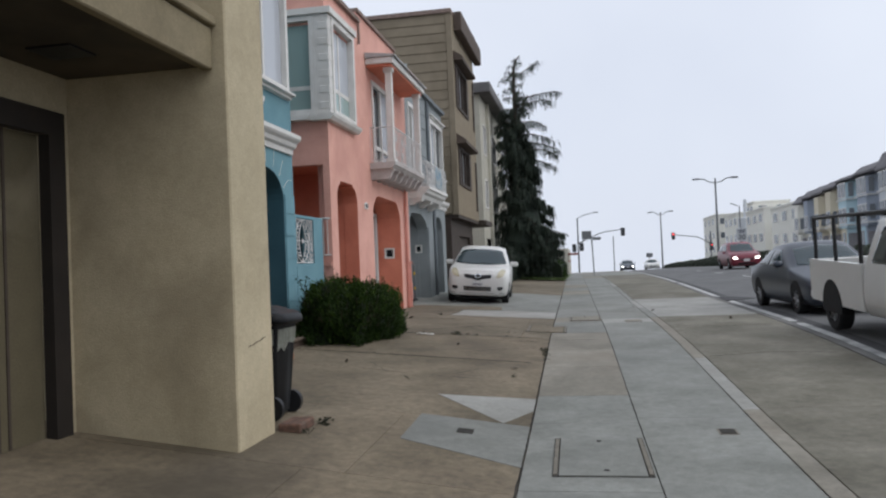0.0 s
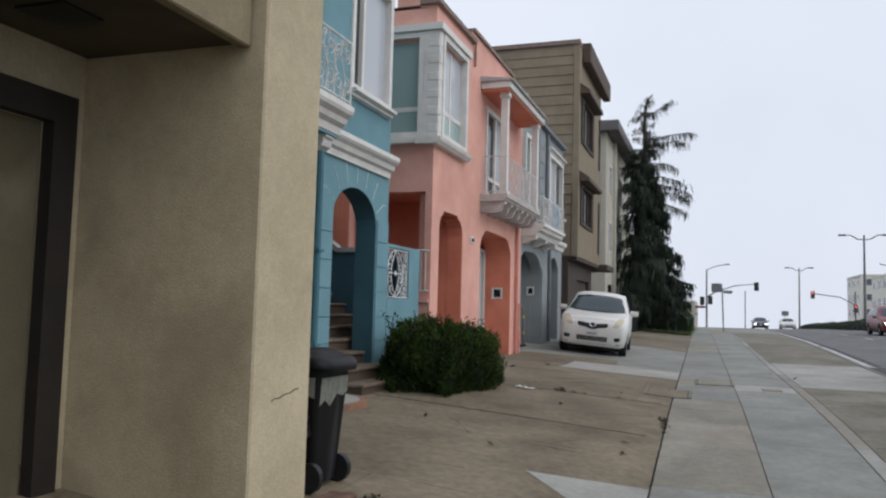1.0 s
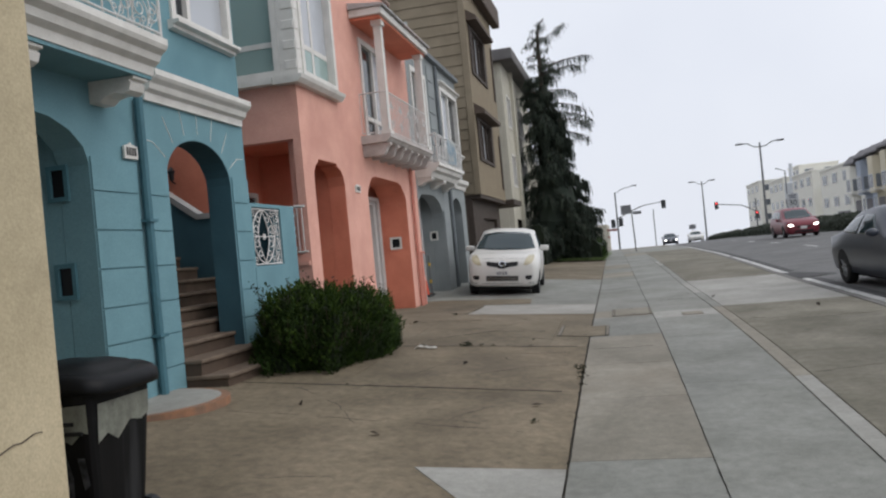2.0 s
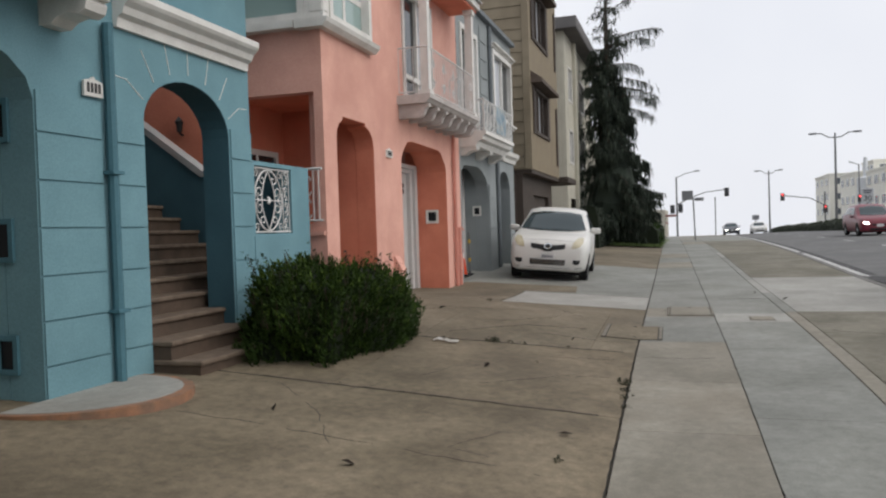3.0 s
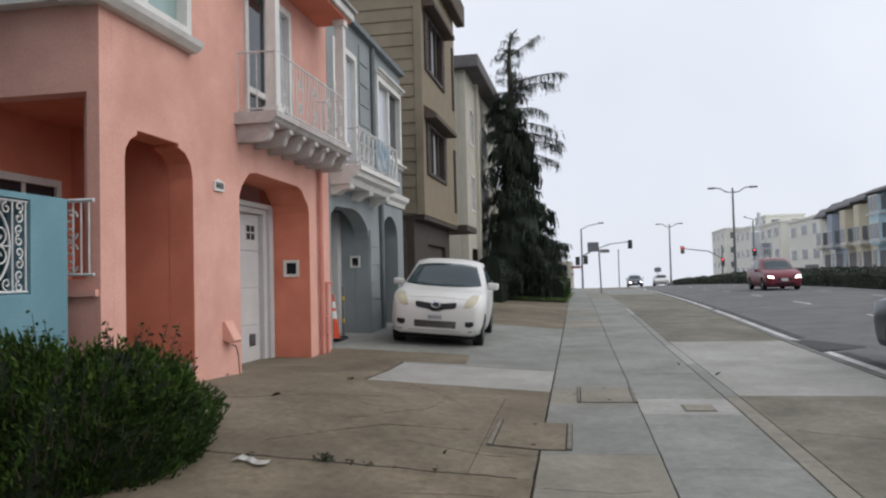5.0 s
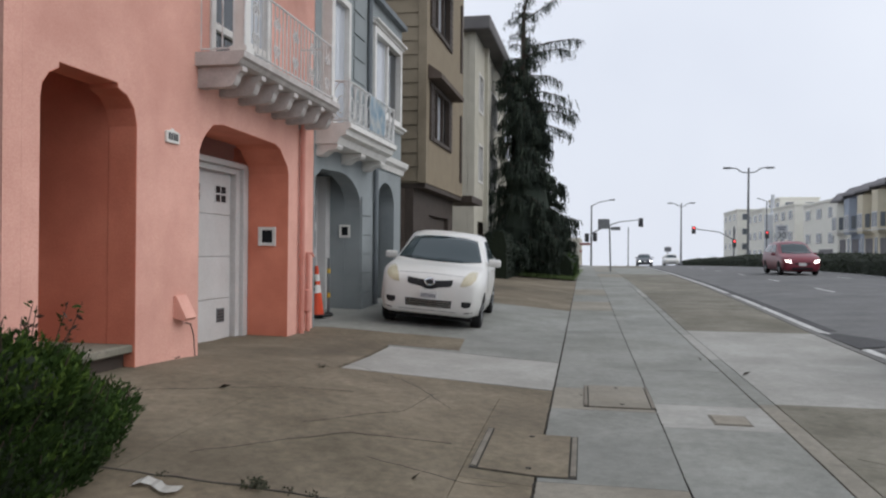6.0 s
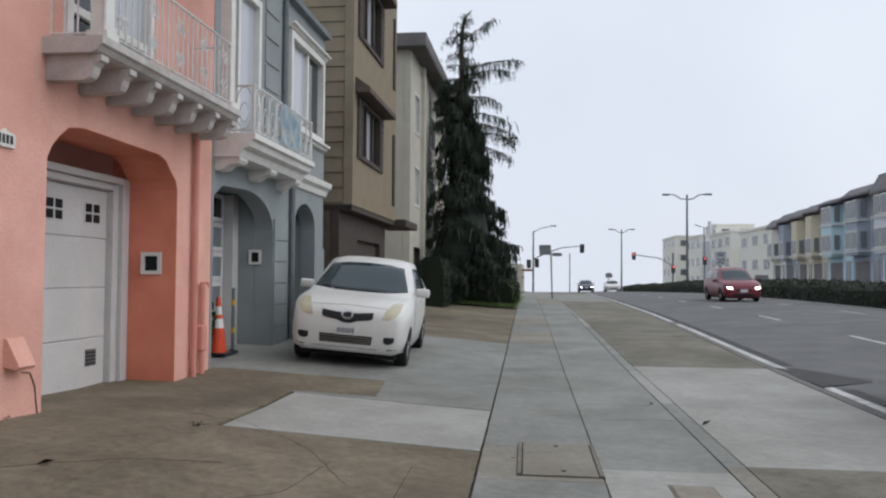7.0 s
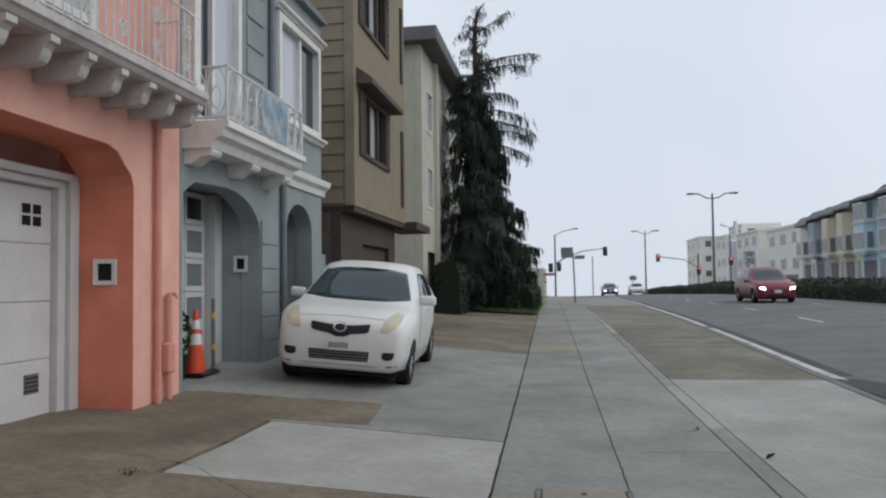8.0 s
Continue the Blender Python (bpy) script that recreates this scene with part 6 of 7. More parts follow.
def make_cone():
    t = thing("traffic_cone", "orange traffic cone with two white reflective bands", "traffic cone")
    cx, cy = -5.1, 10.25
    z = ground(cx, cy)
    part("base", box(cx - 0.19, cx + 0.19, cy - 0.19, cy + 0.19, z, z + 0.04, bevel=0.012), M["black"], t)
    rr = lambda h: 0.135 - 0.105 * h / 0.84
    for nm, a, b, m in (("cone", 0.04, 0.40, "cone_orange"), ("band", 0.40, 0.54, "band_white"), ("cone", 0.54, 0.60, "cone_orange"), ("band", 0.60, 0.72, "band_white"), ("cone", 0.72, 0.86, "cone_orange")):
        part(nm, lathe([(rr(a), z + a), (rr(b), z + b)], cx, cy, 18), M[m], t)
    p = thing("marker_post", "short grey post with yellow reflector bands", "post")
    px, py = -4.97, 10.5
    zz = ground(px, py)
    part("pole", tube([(px, py, zz), (px, py, zz + 0.98)], 0.028, seg=8), M["metal_grey"], p)
    part("foot", lathe([(0.09, zz), (0.08, zz + 0.03), (0.03, zz + 0.05)], px, py, 12), M["black"], p)
    for h in (0.3, 0.72):
        part("reflector", lathe([(0.032, zz + h), (0.032, zz + h + 0.08)], px, py, 10), M["yellow"], p)
    pl = thing("potted_plant", "small dark potted plant behind the cone", "plant pot")
    qx, qy = -5.22, 9.9
    qz = ground(qx, qy)
    part("pot", lathe([(0.13, qz), (0.18, qz + 0.3), (0.19, qz + 0.32)], qx, qy, 12), M["black"], pl)
    r = random.Random(2)
    lv = bmesh.new()
    for i in range(260):
        v = rand_unit(r)
        leafy(lv, Vector((qx, qy, qz + 0.6)) + Vector((v.x * 0.2, v.y * 0.2, v.z * 0.3)), v, 0.09, r)
    tagged(part("leaves", lv, M["leaf"], pl), kind="stuff")


make_cone()

# litter, weeds and fallen leaves
r = random.Random(21)
lit = thing("litter_paper", "crumpled scrap of white paper on the concrete", "litter")
bm = bmesh.new()
prev = None
for i in range(7):
    y, x = 1.53 + 0.045 * math.sin(i), -2.98 + i * 0.05
    z = ground(x, y) + 0.008 + 0.02 * abs(math.sin(i * 1.7))
    a, b = bm.verts.new((x, y - 0.03 - 0.02 * (i % 2), z)), bm.verts.new((x, y + 0.04, z + 0.012))
    if prev:
        bm.faces.new((prev[0], a, b, prev[1]))
    prev = (a, b)
bmesh.ops.solidify(bm, geom=bm.faces, thickness=0.003)
part("scrap", bm, M["white"], lit)
for wx, wy, n, s in [(a_, b_, int(c_ * 0.8), d_ * 0.62) for a_, b_, c_, d_ in [(-2.9, 1.74, 14, 0.6), (-1.95, 1.76, 12, 0.7), (-2.5, -5.4, 20, 0.9), (-3.1, -0.76, 8, 0.5), (-2.3, 1.75, 30, 1.3), (-2.1, 1.75, 14, 0.7), (-1.45, 1.77, 14, 0.6), (-1.75, 1.76, 8, 0.5), (-0.76, 0.25, 34, 1.1), (-0.74, 0.0, 22, 0.8), (-0.73, -0.25, 24, 0.8), (-0.72, -0.55, 14, 0.6), (-1.06, -2.0, 16, 0.7), (-2.45, -5.05, 30, 1.2), (-3.2, 5.6, 22, 0.9), (-1.65, 0.85, 8, 0.5), (-4.6, 5.0, 10, 0.6), (-0.45, 5.55, 6, 0.4)]]:
    w = thing("weed_tuft", "small dark weed tuft growing in a joint", "weed", group="weeds in the joints")
    lv = bmesh.new()
    for i in range(n * 2):
        s = s * 0.999
        p = Vector((wx + drift(wy) + r.gauss(0, 0.05 * s), wy + r.gauss(0, 0.05 * s), 0))
        p.z = ground(p.x, p.y) + r.uniform(0.0, 0.07 * s)
        leafy(lv, p, rand_unit(r), 0.05 * s, r)
    part("leaves", lv, M["weed"], w)
for lx, ly in [(-1.05, -1.45), (-2.2, -2.6), (-3.2, -1.7), (-1.5, 2.3), (1.34, 7.3), (0.95, 8.5), (-3.6, 3.9), (-2.1, 0.5), (2.6, 4.6)]:
    f = thing("fallen_leaf", "dry brown fallen leaf on the concrete", "leaf", group="fallen leaves")
    lv = bmesh.new()
    leafy(lv, Vector((lx, ly, ground(lx, ly) + 0.018)), Vector((0, 0, 1)), 0.11, r)
    bmesh.ops.solidify(lv, geom=lv.faces, thickness=0.003)
    part("blade", lv, M["dry_leaf"], f)


# access covers set in the pavement
def cover(name, label, pts, mname, rim=0.016, skew=True):
    t = thing(name, label, "cover")
    slab("rim", pts, M["cover_rim"], t, lift=0.004, gap=0.0, drop=0.03, skew=skew)
    c = [Vector(p) for p in pts]
    mid = sum(c, Vector((0, 0))) / 4
    inner = [tuple(mid + Vector(((p.x - mid.x) * (1 - rim / abs(p.x - mid.x)), (p.y - mid.y) * (1 - rim / abs(p.y - mid.y))))) for p in c]
    slab("plate", inner, M[mname], t, lift=0.010, gap=0.0, drop=0.03, skew=skew)
    return t


def barred_cover(label, x0, x1, y0, y1, mname, bar=0.035):
    """A concrete lid held between two dark side bars, with hairline joints at its ends."""
    t = thing("access_cover", label, "cover")
    slab("seat", q(x0 - bar * 2, x1 + bar * 2, y0 - 0.012, y1 + 0.012), M["joint"], t, lift=0.004, gap=0.0, drop=0.03)
    slab("lid", q(x0, x1, y0, y1), M[mname], t, lift=0.010, gap=0.0, drop=0.03)
    for a, b in ((x0 - bar * 1.75, x0 - bar * 0.5), (x1 + bar * 0.5, x1 + bar * 1.75)):
        slab("side_bar", q(a, b, y0 + 0.03, y1 - 0.03), M["cover_rim"], t, lift=0.011, gap=0.0, drop=0.03)
    for k, (u, v) in enumerate(((0.5, 0.9), (0.55, 0.12))):
        hx, hy = x0 + (x1 - x0) * u, y0 + (y1 - y0) * v
        gx_ = hx + drift(hy)
        # dark disc on the lid, its colour standing for the hole's shade
        part("lift_hole", lathe([(0.022, ground(gx_, hy) + 0.006), (0.022, ground(gx_, hy) + 0.0125)], gx_, hy, 10), M["ring_dark"], t)


barred_cover("square grey concrete access cover with dark side bars", -0.45, 0.17, -5.86, -4.78, "concrete_grey", 0.024)
barred_cover("square brown concrete access cover between dark bars", -1.12, -0.52, 2.7, 3.8, "concrete_brown", 0.03)
barred_cover("tan concrete access cover between two iron bars", -0.37, 0.2, 5.03, 6.15, "concrete_tan", 0.024)
cover("access_cover", "small pale access cover in the pavement", q(0.68, 1.0, 4.5, 4.9), "concrete_tan", 0.02)
cover("drain_grate", "small dark drain plate in the concrete", q(-1.36, -1.18, -4.85, -4.66), "joint", 0.02)
cover("drain_grate", "small round-edged dark valve cover", q(0.86, 1.02, -4.65, -4.45), "joint", 0.02)
# ---- cars ----
from mathutils.bvhtree import BVHTree


def catmull(rows, k):
    rows = [np.array(q_, float) for q_ in rows]
    ext = [2 * rows[0] - rows[1]] + rows + [2 * rows[-1] - rows[-2]]
    out = []
    for i in range(1, len(ext) - 2):
        p0, p1, p2, p3 = ext[i - 1:i + 3]
        for j in range(k):
            t = j / k
            out.append(0.5 * (2 * p1 + (p2 - p0) * t + (2 * p0 - 5 * p1 + 4 * p2 - p3) * t * t + (3 * p1 - p0 - 3 * p2 + p3) * t ** 3))
    out.append(rows[-1])
    return out


def car_shell(stations, k=5):
    """A smooth closed body. A station: y, half width, sill z, mid z, belt z, roof half width, roof edge z, top z. The nose is at y = 0."""
    bm = bmesh.new()
    rows = []
    for y, w, zb, zm, zt, wr, ze, top in catmull(stations, k):
        half = [(w * 0.80, zb), (w * 0.95, zb + 0.05), (w, zm - 0.08), (w * 1.005, zm + 0.06), (w * 0.985, zt), (w * 0.985 + (wr - w * 0.985) * 0.5, zt + (ze - zt) * 0.56), (wr, ze), (wr * 0.72, top - (top - ze) * 0.25), (wr * 0.36, top - (top - ze) * 0.05), (0, top)]
        ring = [(x, y, z) for x, z in half] + [(-x, y, z) for x, z in half[:-1][::-1]]
        rows.append([bm.verts.new(p) for p in ring])
    for a, b in zip(rows, rows[1:]):
        for i in range(len(a) - 1):
            bm.faces.new((a[i], a[i + 1], b[i + 1], b[i]))
        bm.faces.new((a[-1], a[0], b[0], b[-1]))
    bm.faces.new(rows[0]), bm.faces.new(rows[-1][::-1])
    bmesh.ops.recalc_face_normals(bm, faces=bm.faces)
    return bm


def skin_patch(bvh, pts, way, lift, cuts=0.07, thick=0.012):
    """A piece that lies on the body: an outline seen from the front (x, z) or from the side (y, z), laid onto the skin."""
    bm = bmesh.new()
    def start(u, v):
        return Vector((u, -3, v)) if way == "front" else Vector((3 * way, u, v))
    d = Vector((0, 1, 0)) if way == "front" else Vector((-way, 0, 0))
    f = bm.faces.new([bm.verts.new((u, v, 0)) for u, v in pts])
    bmesh.ops.triangulate(bm, faces=[f])
    for _ in range(5):
        long = [e for e in bm.edges if e.calc_length() > cuts]
        if not long:
            break
        bmesh.ops.subdivide_edges(bm, edges=long, cuts=1)
        bmesh.ops.triangulate(bm, faces=[g_ for g_ in bm.faces if len(g_.verts) > 3])
    bad = []
    for v in bm.verts:
        hit, nrm, _, _ = bvh.ray_cast(start(v.co.x, v.co.y), d)
        if hit is None:
            bad.append(v)
        else:
            v.co = hit - d * lift
    bmesh.ops.delete(bm, geom=bad, context="VERTS")
    ex = bmesh.ops.extrude_face_region(bm, geom=list(bm.faces))
    bmesh.ops.translate(bm, verts=[v for v in ex["geom"] if isinstance(v, bmesh.types.BMVert)], vec=d * thick)
    return bm


def wheel_part(parent, x, y, rad, w, spokes=True):
    s = 1 if x > 0 else -1
    n = 24
    ty = bmesh.new()
    prof = [(rad * 0.62, -w / 2), (rad * 0.93, -w / 2), (rad, -w * 0.36), (rad, w * 0.36), (rad * 0.93, w / 2), (rad * 0.62, w / 2)]
    rings = [[ty.verts.new((x + o, y + rr * math.cos(2 * math.pi * i / n), rad + rr * math.sin(2 * math.pi * i / n))) for i in range(n)] for rr, o in prof]
    for a, b in zip(rings, rings[1:] + rings[:1]):
        for i in range(n):
            ty.faces.new((a[i], a[(i + 1) % n], b[(i + 1) % n], b[i]))
    wheel = part("wheel", prism([(y + rad * 0.62 * math.cos(2 * math.pi * i / n), rad + rad * 0.62 * math.sin(2 * math.pi * i / n)) for i in range(n)], "x", x + s * w * 0.2, x + s * w * 0.34), M["rim"], parent)
    part("tyre", ty, M["tyre"], wheel)
    if spokes:
        for k in range(7):
            a = 2 * math.pi * k / 7
            c = Vector((x + s * w * 0.38, y, rad))
            part("spoke", tube([c, c + Vector((0, math.cos(a), math.sin(a))) * rad * 0.58], 0.022, seg=5), M["rim"], wheel)
    return wheel


def finish_car(t, shell, paint, glass, wheels, rad, wheel_x, windscreen, sides, front, headlight="headlight"):
    bvh = BVHTree.FromBMesh(shell)
    body = part("body", shell, paint, t, smooth=True)
    part("windscreen", skin_patch(bvh, windscreen, "front", 0.006), glass, t, "dark tinted windscreen", smooth=True)
    for pts in sides:
        for s in (1, -1):
            part("side_window", skin_patch(bvh, pts, s, 0.006), glass, t, smooth=True)
    for y in wheels:
        for s in (1, -1):
            arch = [(y + rad * 1.17 * math.cos(radians(a)), rad + rad * 1.17 * math.sin(radians(a))) for a in range(-30, 211, 16)]
            part("wheel_arch", skin_patch(bvh, arch, s, 0.004), M["tyre"], t)
            wheel_part(t, s * wheel_x, y, rad, 0.185)
    for nm, pts, m, lift, lab in front:
        part(nm, skin_patch(bvh, pts, "front", lift, 0.05), M[m], t, lab)
    return bvh


def mirror_x(pts):
    return [(-x, z) for x, z in pts][::-1]


def ellipse(cx, cz, a, b, n=16):
    return [(cx + a * math.cos(2 * math.pi * i / n), cz + b * math.sin(2 * math.pi * i / n)) for i in range(n)]


def place_car(t, x, y, yaw, lean=0.0):
    """Stands the car on the ground. Its nose points down the street towards -y."""
    sl = (ground(x, y + 2) - ground(x, y - 1)) / 3
    cr = (ground(x + 0.7, y + 1.5) - ground(x - 0.7, y + 1.5)) / 1.4
    t.matrix_world = Matrix.Translation((x, y, (ground(x, y + 1.8)) - 1.8 * sl - 0.005)) @ Matrix.Rotation(radians(yaw), 4, "Z") @ Matrix.Rotation(math.atan(sl), 4, "X") @ Matrix.Rotation(-math.atan(cr), 4, "Y")


def hatchback():
    t = thing("hatchback_car", "white small hatchback with black grille parked on the driveway", "car")
    st = [(0.00, 0.62, 0.33, 0.50, 0.64, 0.50, 0.69, 0.72), (0.04, 0.745, 0.25, 0.50, 0.75, 0.60, 0.80, 0.83), (0.16, 0.815, 0.22, 0.50, 0.86, 0.67, 0.90, 0.925), (0.45, 0.845, 0.20, 0.52, 0.945, 0.71, 0.98, 1.005),
          (0.85, 0.85, 0.18, 0.52, 0.995, 0.74, 1.025, 1.05), (1.02, 0.85, 0.17, 0.52, 1.005, 0.74, 1.09, 1.13), (1.72, 0.85, 0.17, 0.53, 1.02, 0.635, 1.49, 1.55), (2.40, 0.85, 0.17, 0.54, 1.03, 0.625, 1.525, 1.585),
          (3.00, 0.845, 0.18, 0.56, 1.05, 0.60, 1.50, 1.56), (3.45, 0.82, 0.20, 0.58, 1.07, 0.55, 1.41, 1.47), (3.68, 0.77, 0.24, 0.58, 0.98, 0.56, 1.12, 1.16), (3.75, 0.70, 0.30, 0.56, 0.88, 0.55, 0.94, 0.96)]
    shell = car_shell(st, 6)
    ws = [(-0.735, 1.10), (-0.4, 1.07), (0, 1.065), (0.4, 1.07), (0.735, 1.10), (0.70, 1.20), (0.585, 1.455), (0.33, 1.495), (0, 1.505), (-0.33, 1.495), (-0.585, 1.455), (-0.70, 1.20)]
    sides = [[(1.45, 1.065), (2.28, 1.08), (2.28, 1.45), (1.98, 1.44)], [(2.36, 1.08), (3.1, 1.11), (2.98, 1.41), (2.36, 1.45)]]
    hl = [(0.50, 0.735), (0.58, 0.735), (0.68, 0.775), (0.745, 0.86), (0.755, 0.955), (0.70, 0.985), (0.61, 0.955), (0.545, 0.87)]
    grille = [(-0.375, 0.825), (-0.37, 0.74), (-0.33, 0.715), (-0.14, 0.69), (-0.06, 0.655), (0.06, 0.655), (0.14, 0.69), (0.33, 0.715), (0.37, 0.74), (0.375, 0.825), (0.16, 0.80), (0, 0.795), (-0.16, 0.80)]
    low = [(-0.385, 0.485), (-0.375, 0.36), (0.375, 0.36), (0.385, 0.485)]
    fog = [(0.545, 0.415), (0.60, 0.39), (0.665, 0.40), (0.70, 0.44), (0.70, 0.495), (0.55, 0.49)]
    front = [("headlight", hl, "headlight_aged", 0.008, "yellowed clear headlight"), ("headlight", mirror_x(hl), "headlight_aged", 0.008, "yellowed clear headlight"),
             ("grille", grille, "black", 0.006, "black grille"), ("lower_intake", low, "black", 0.006, ""), ("fog_recess", fog, "black", 0.006, ""), ("fog_recess", mirror_x(fog), "black", 0.006, "")]
    finish_car(t, shell, M["car_white"], M["car_glass"], (0.72, 3.18), 0.285, 0.755, ws, sides, front)
    bvh = BVHTree.FromBMesh(car_shell(st, 6))
    for k in range(3):
        z = 0.378 + 0.036 * k
        part("intake_bar", skin_patch(bvh, [(-0.365, z), (0.365, z), (0.365, z + 0.011), (-0.365, z + 0.011)], "front", 0.016), M["chrome"], t)
    part("emblem", skin_patch(bvh, ellipse(0, 0.775, 0.09, 0.066), "front", 0.022), M["chrome"], t, "chrome oval emblem")
    part("emblem_core", skin_patch(bvh, ellipse(0, 0.775, 0.062, 0.04), "front", 0.026), M["black"], t)
    pl = part("number_plate", box(-0.155, 0.155, -0.035, -0.02, 0.485, 0.635), M["plate"], t, "white number plate with dark bars")
    for i in range(7):
        part("bar", box(-0.12 + i * 0.036, -0.098 + i * 0.036, -0.039, -0.035, 0.515, 0.585), M["plate_ink"], pl)
    for s in (1, -1):
        a, b = sorted((s * 0.83, s * 1.05))
        mr = bmesh.new()
        box(a, b, 1.31, 1.42, 1.03, 1.165, mr)
        bmesh.ops.bevel(mr, geom=list(mr.edges), offset=0.035, segments=3, affect="EDGES", profile=0.5)
        part("mirror", mr, M["car_white"], t, smooth=True)
    for s in (1, -1):
        part("wiper", tube([(s * 0.3 - 0.3, 0.99, 1.115), (s * 0.3 + 0.22, 1.04, 1.125)], 0.008, seg=4), M["black"], t)
    part("bonnet_seam", skin_patch(bvh, [(-0.56, 0.885), (0, 0.905), (0.56, 0.885), (0.56, 0.891), (0, 0.911), (-0.56, 0.891)], "front", 0.003), M["metal_grey"], t)
    for s in (1, -1):
        part("door_seam", skin_patch(bvh, [(1.36, 0.3), (1.375, 0.3), (1.40, 1.02), (1.385, 1.02)], s, 0.003), M["metal_grey"], t)
        part("door_handle", skin_patch(bvh, [(2.15, 0.90), (2.32, 0.90), (2.32, 0.93), (2.15, 0.93)], s, 0.02), M["car_white"], t)
    for s in (1, -1):
        part("bumper_vent", skin_patch(bvh, [(s * 0.60, 0.30), (s * 0.735, 0.315), (s * 0.735, 0.33), (s * 0.60, 0.315)], "front", 0.006), M["black"], t)
    part("bumper_seam", skin_patch(bvh, [(-0.48, 0.30), (0.48, 0.30), (0.48, 0.309), (-0.48, 0.309)], "front", 0.005), M["metal_grey"], t)
    part("grille_rim", skin_patch(bvh, [(-0.39, 0.832), (-0.16, 0.807), (0, 0.802), (0.16, 0.807), (0.39, 0.832), (0.39, 0.842), (0.16, 0.817), (0, 0.812), (-0.16, 0.817), (-0.39, 0.842)], "front", 0.01), M["car_white"], t)
    part("underbody", box(-0.7, 0.7, 0.3, 3.5, 0.14, 0.22), M["tyre"], t)
    place_car(t, -3.15, 10.08, 3.4)


hatchback()


def simple_car(name, label, paint, x, y, yaw, st, ws, sides, hl, front_extra, wheels, rad, wx, lit=True, plate_z=0.45):
    t = thing(name, label, "car")
    shell = car_shell(st, 4)
    front = [("headlight", hl, "headlight_on" if lit else "headlight_aged", 0.008, "lit headlight"), ("headlight", mirror_x(hl), "headlight_on" if lit else "headlight_aged", 0.008, "lit headlight")] + front_extra
    finish_car(t, shell, paint, M["car_glass"], wheels, rad, wx, ws, sides, front)
    pl = part("number_plate", box(-0.16, 0.16, -0.03, -0.015, plate_z, plate_z + 0.14), M["plate"], t)
    for s in (1, -1):
        mr = bmesh.new()
        bmesh.ops.create_uvsphere(mr, u_segments=10, v_segments=7, radius=1)
        bmesh.ops.scale(mr, verts=mr.verts, vec=(0.11, 0.06, 0.07))
        bmesh.ops.translate(mr, verts=mr.verts, vec=(s * 0.97, 1.55, 1.0))
        part("mirror", mr, paint, t, smooth=True)
    part("underbody", box(-0.7, 0.7, 0.35, st[-1][0] - 0.4, 0.16, 0.26), M["tyre"], t)
    place_car(t, x, y, yaw)
    return t


SEDAN = [(0.00, 0.62, 0.30, 0.44, 0.54, 0.50, 0.57, 0.59), (0.08, 0.76, 0.20, 0.46, 0.64, 0.62, 0.67, 0.69), (0.35, 0.84, 0.18, 0.48, 0.72, 0.70, 0.75, 0.78), (1.1, 0.87, 0.18, 0.52, 0.86, 0.74, 0.89, 0.93), (1.35, 0.87, 0.18, 0.52, 0.88, 0.72, 0.97, 1.01),
         (2.1, 0.875, 0.18, 0.53, 0.90, 0.60, 1.35, 1.40), (2.8, 0.875, 0.18, 0.54, 0.91, 0.59, 1.37, 1.42), (3.4, 0.87, 0.19, 0.55, 0.92, 0.58, 1.28, 1.34), (3.95, 0.86, 0.20, 0.56, 0.92, 0.64, 1.00, 1.04), (4.4, 0.82, 0.22, 0.56, 0.88, 0.66, 0.93, 0.96), (4.55, 0.72, 0.32, 0.56, 0.80, 0.60, 0.84, 0.86)]
SED_WS = [(-0.66, 0.96), (0, 0.93), (0.66, 0.96), (0.55, 1.30), (0, 1.355), (-0.55, 1.30)]
SED_SIDE = [[(1.75, 0.95), (2.7, 0.96), (2.7, 1.29), (2.25, 1.28)], [(2.78, 0.96), (3.7, 0.99), (3.35, 1.22), (2.78, 1.29)]]
SED_HL = [(0.48, 0.52), (0.72, 0.54), (0.74, 0.63), (0.52, 0.62)]
dark_front = [("grille", [(-0.36, 0.52), (0.36, 0.52), (0.36, 0.59), (-0.36, 0.59)], "black", 0.006, ""), ("lower_intake", [(-0.5, 0.27), (0.5, 0.27), (0.45, 0.38), (-0.45, 0.38)], "black", 0.006, "")]
sedan = simple_car("saloon_car", "dark grey saloon car with lit headlights on the road", M["car_dark"], 4.9, 4.5, 3, SEDAN, SED_WS, SED_SIDE, SED_HL, dark_front, (0.85, 3.6), 0.31, 0.78)
VAN = [(0.00, 0.64, 0.32, 0.48, 0.62, 0.52, 0.66, 0.68), (0.08, 0.78, 0.22, 0.50, 0.74, 0.64, 0.78, 0.80), (0.35, 0.86, 0.20, 0.54, 0.86, 0.72, 0.90, 0.93), (0.85, 0.88, 0.20, 0.56, 0.96, 0.74, 1.00, 1.04), (1.1, 0.885, 0.20, 0.56, 0.98, 0.72, 1.1, 1.14),
       (1.9, 0.885, 0.20, 0.58, 1.02, 0.64, 1.54, 1.60), (2.8, 0.885, 0.20, 0.58, 1.04, 0.63, 1.58, 1.64), (3.6, 0.88, 0.21, 0.60, 1.05, 0.62, 1.54, 1.60), (4.1, 0.86, 0.22, 0.60, 1.05, 0.58, 1.44, 1.50), (4.35, 0.80, 0.28, 0.60, 0.96, 0.60, 1.1, 1.13)]
VAN_WS = [(-0.68, 1.06), (0, 1.03), (0.68, 1.06), (0.58, 1.48), (0, 1.55), (-0.58, 1.48)]
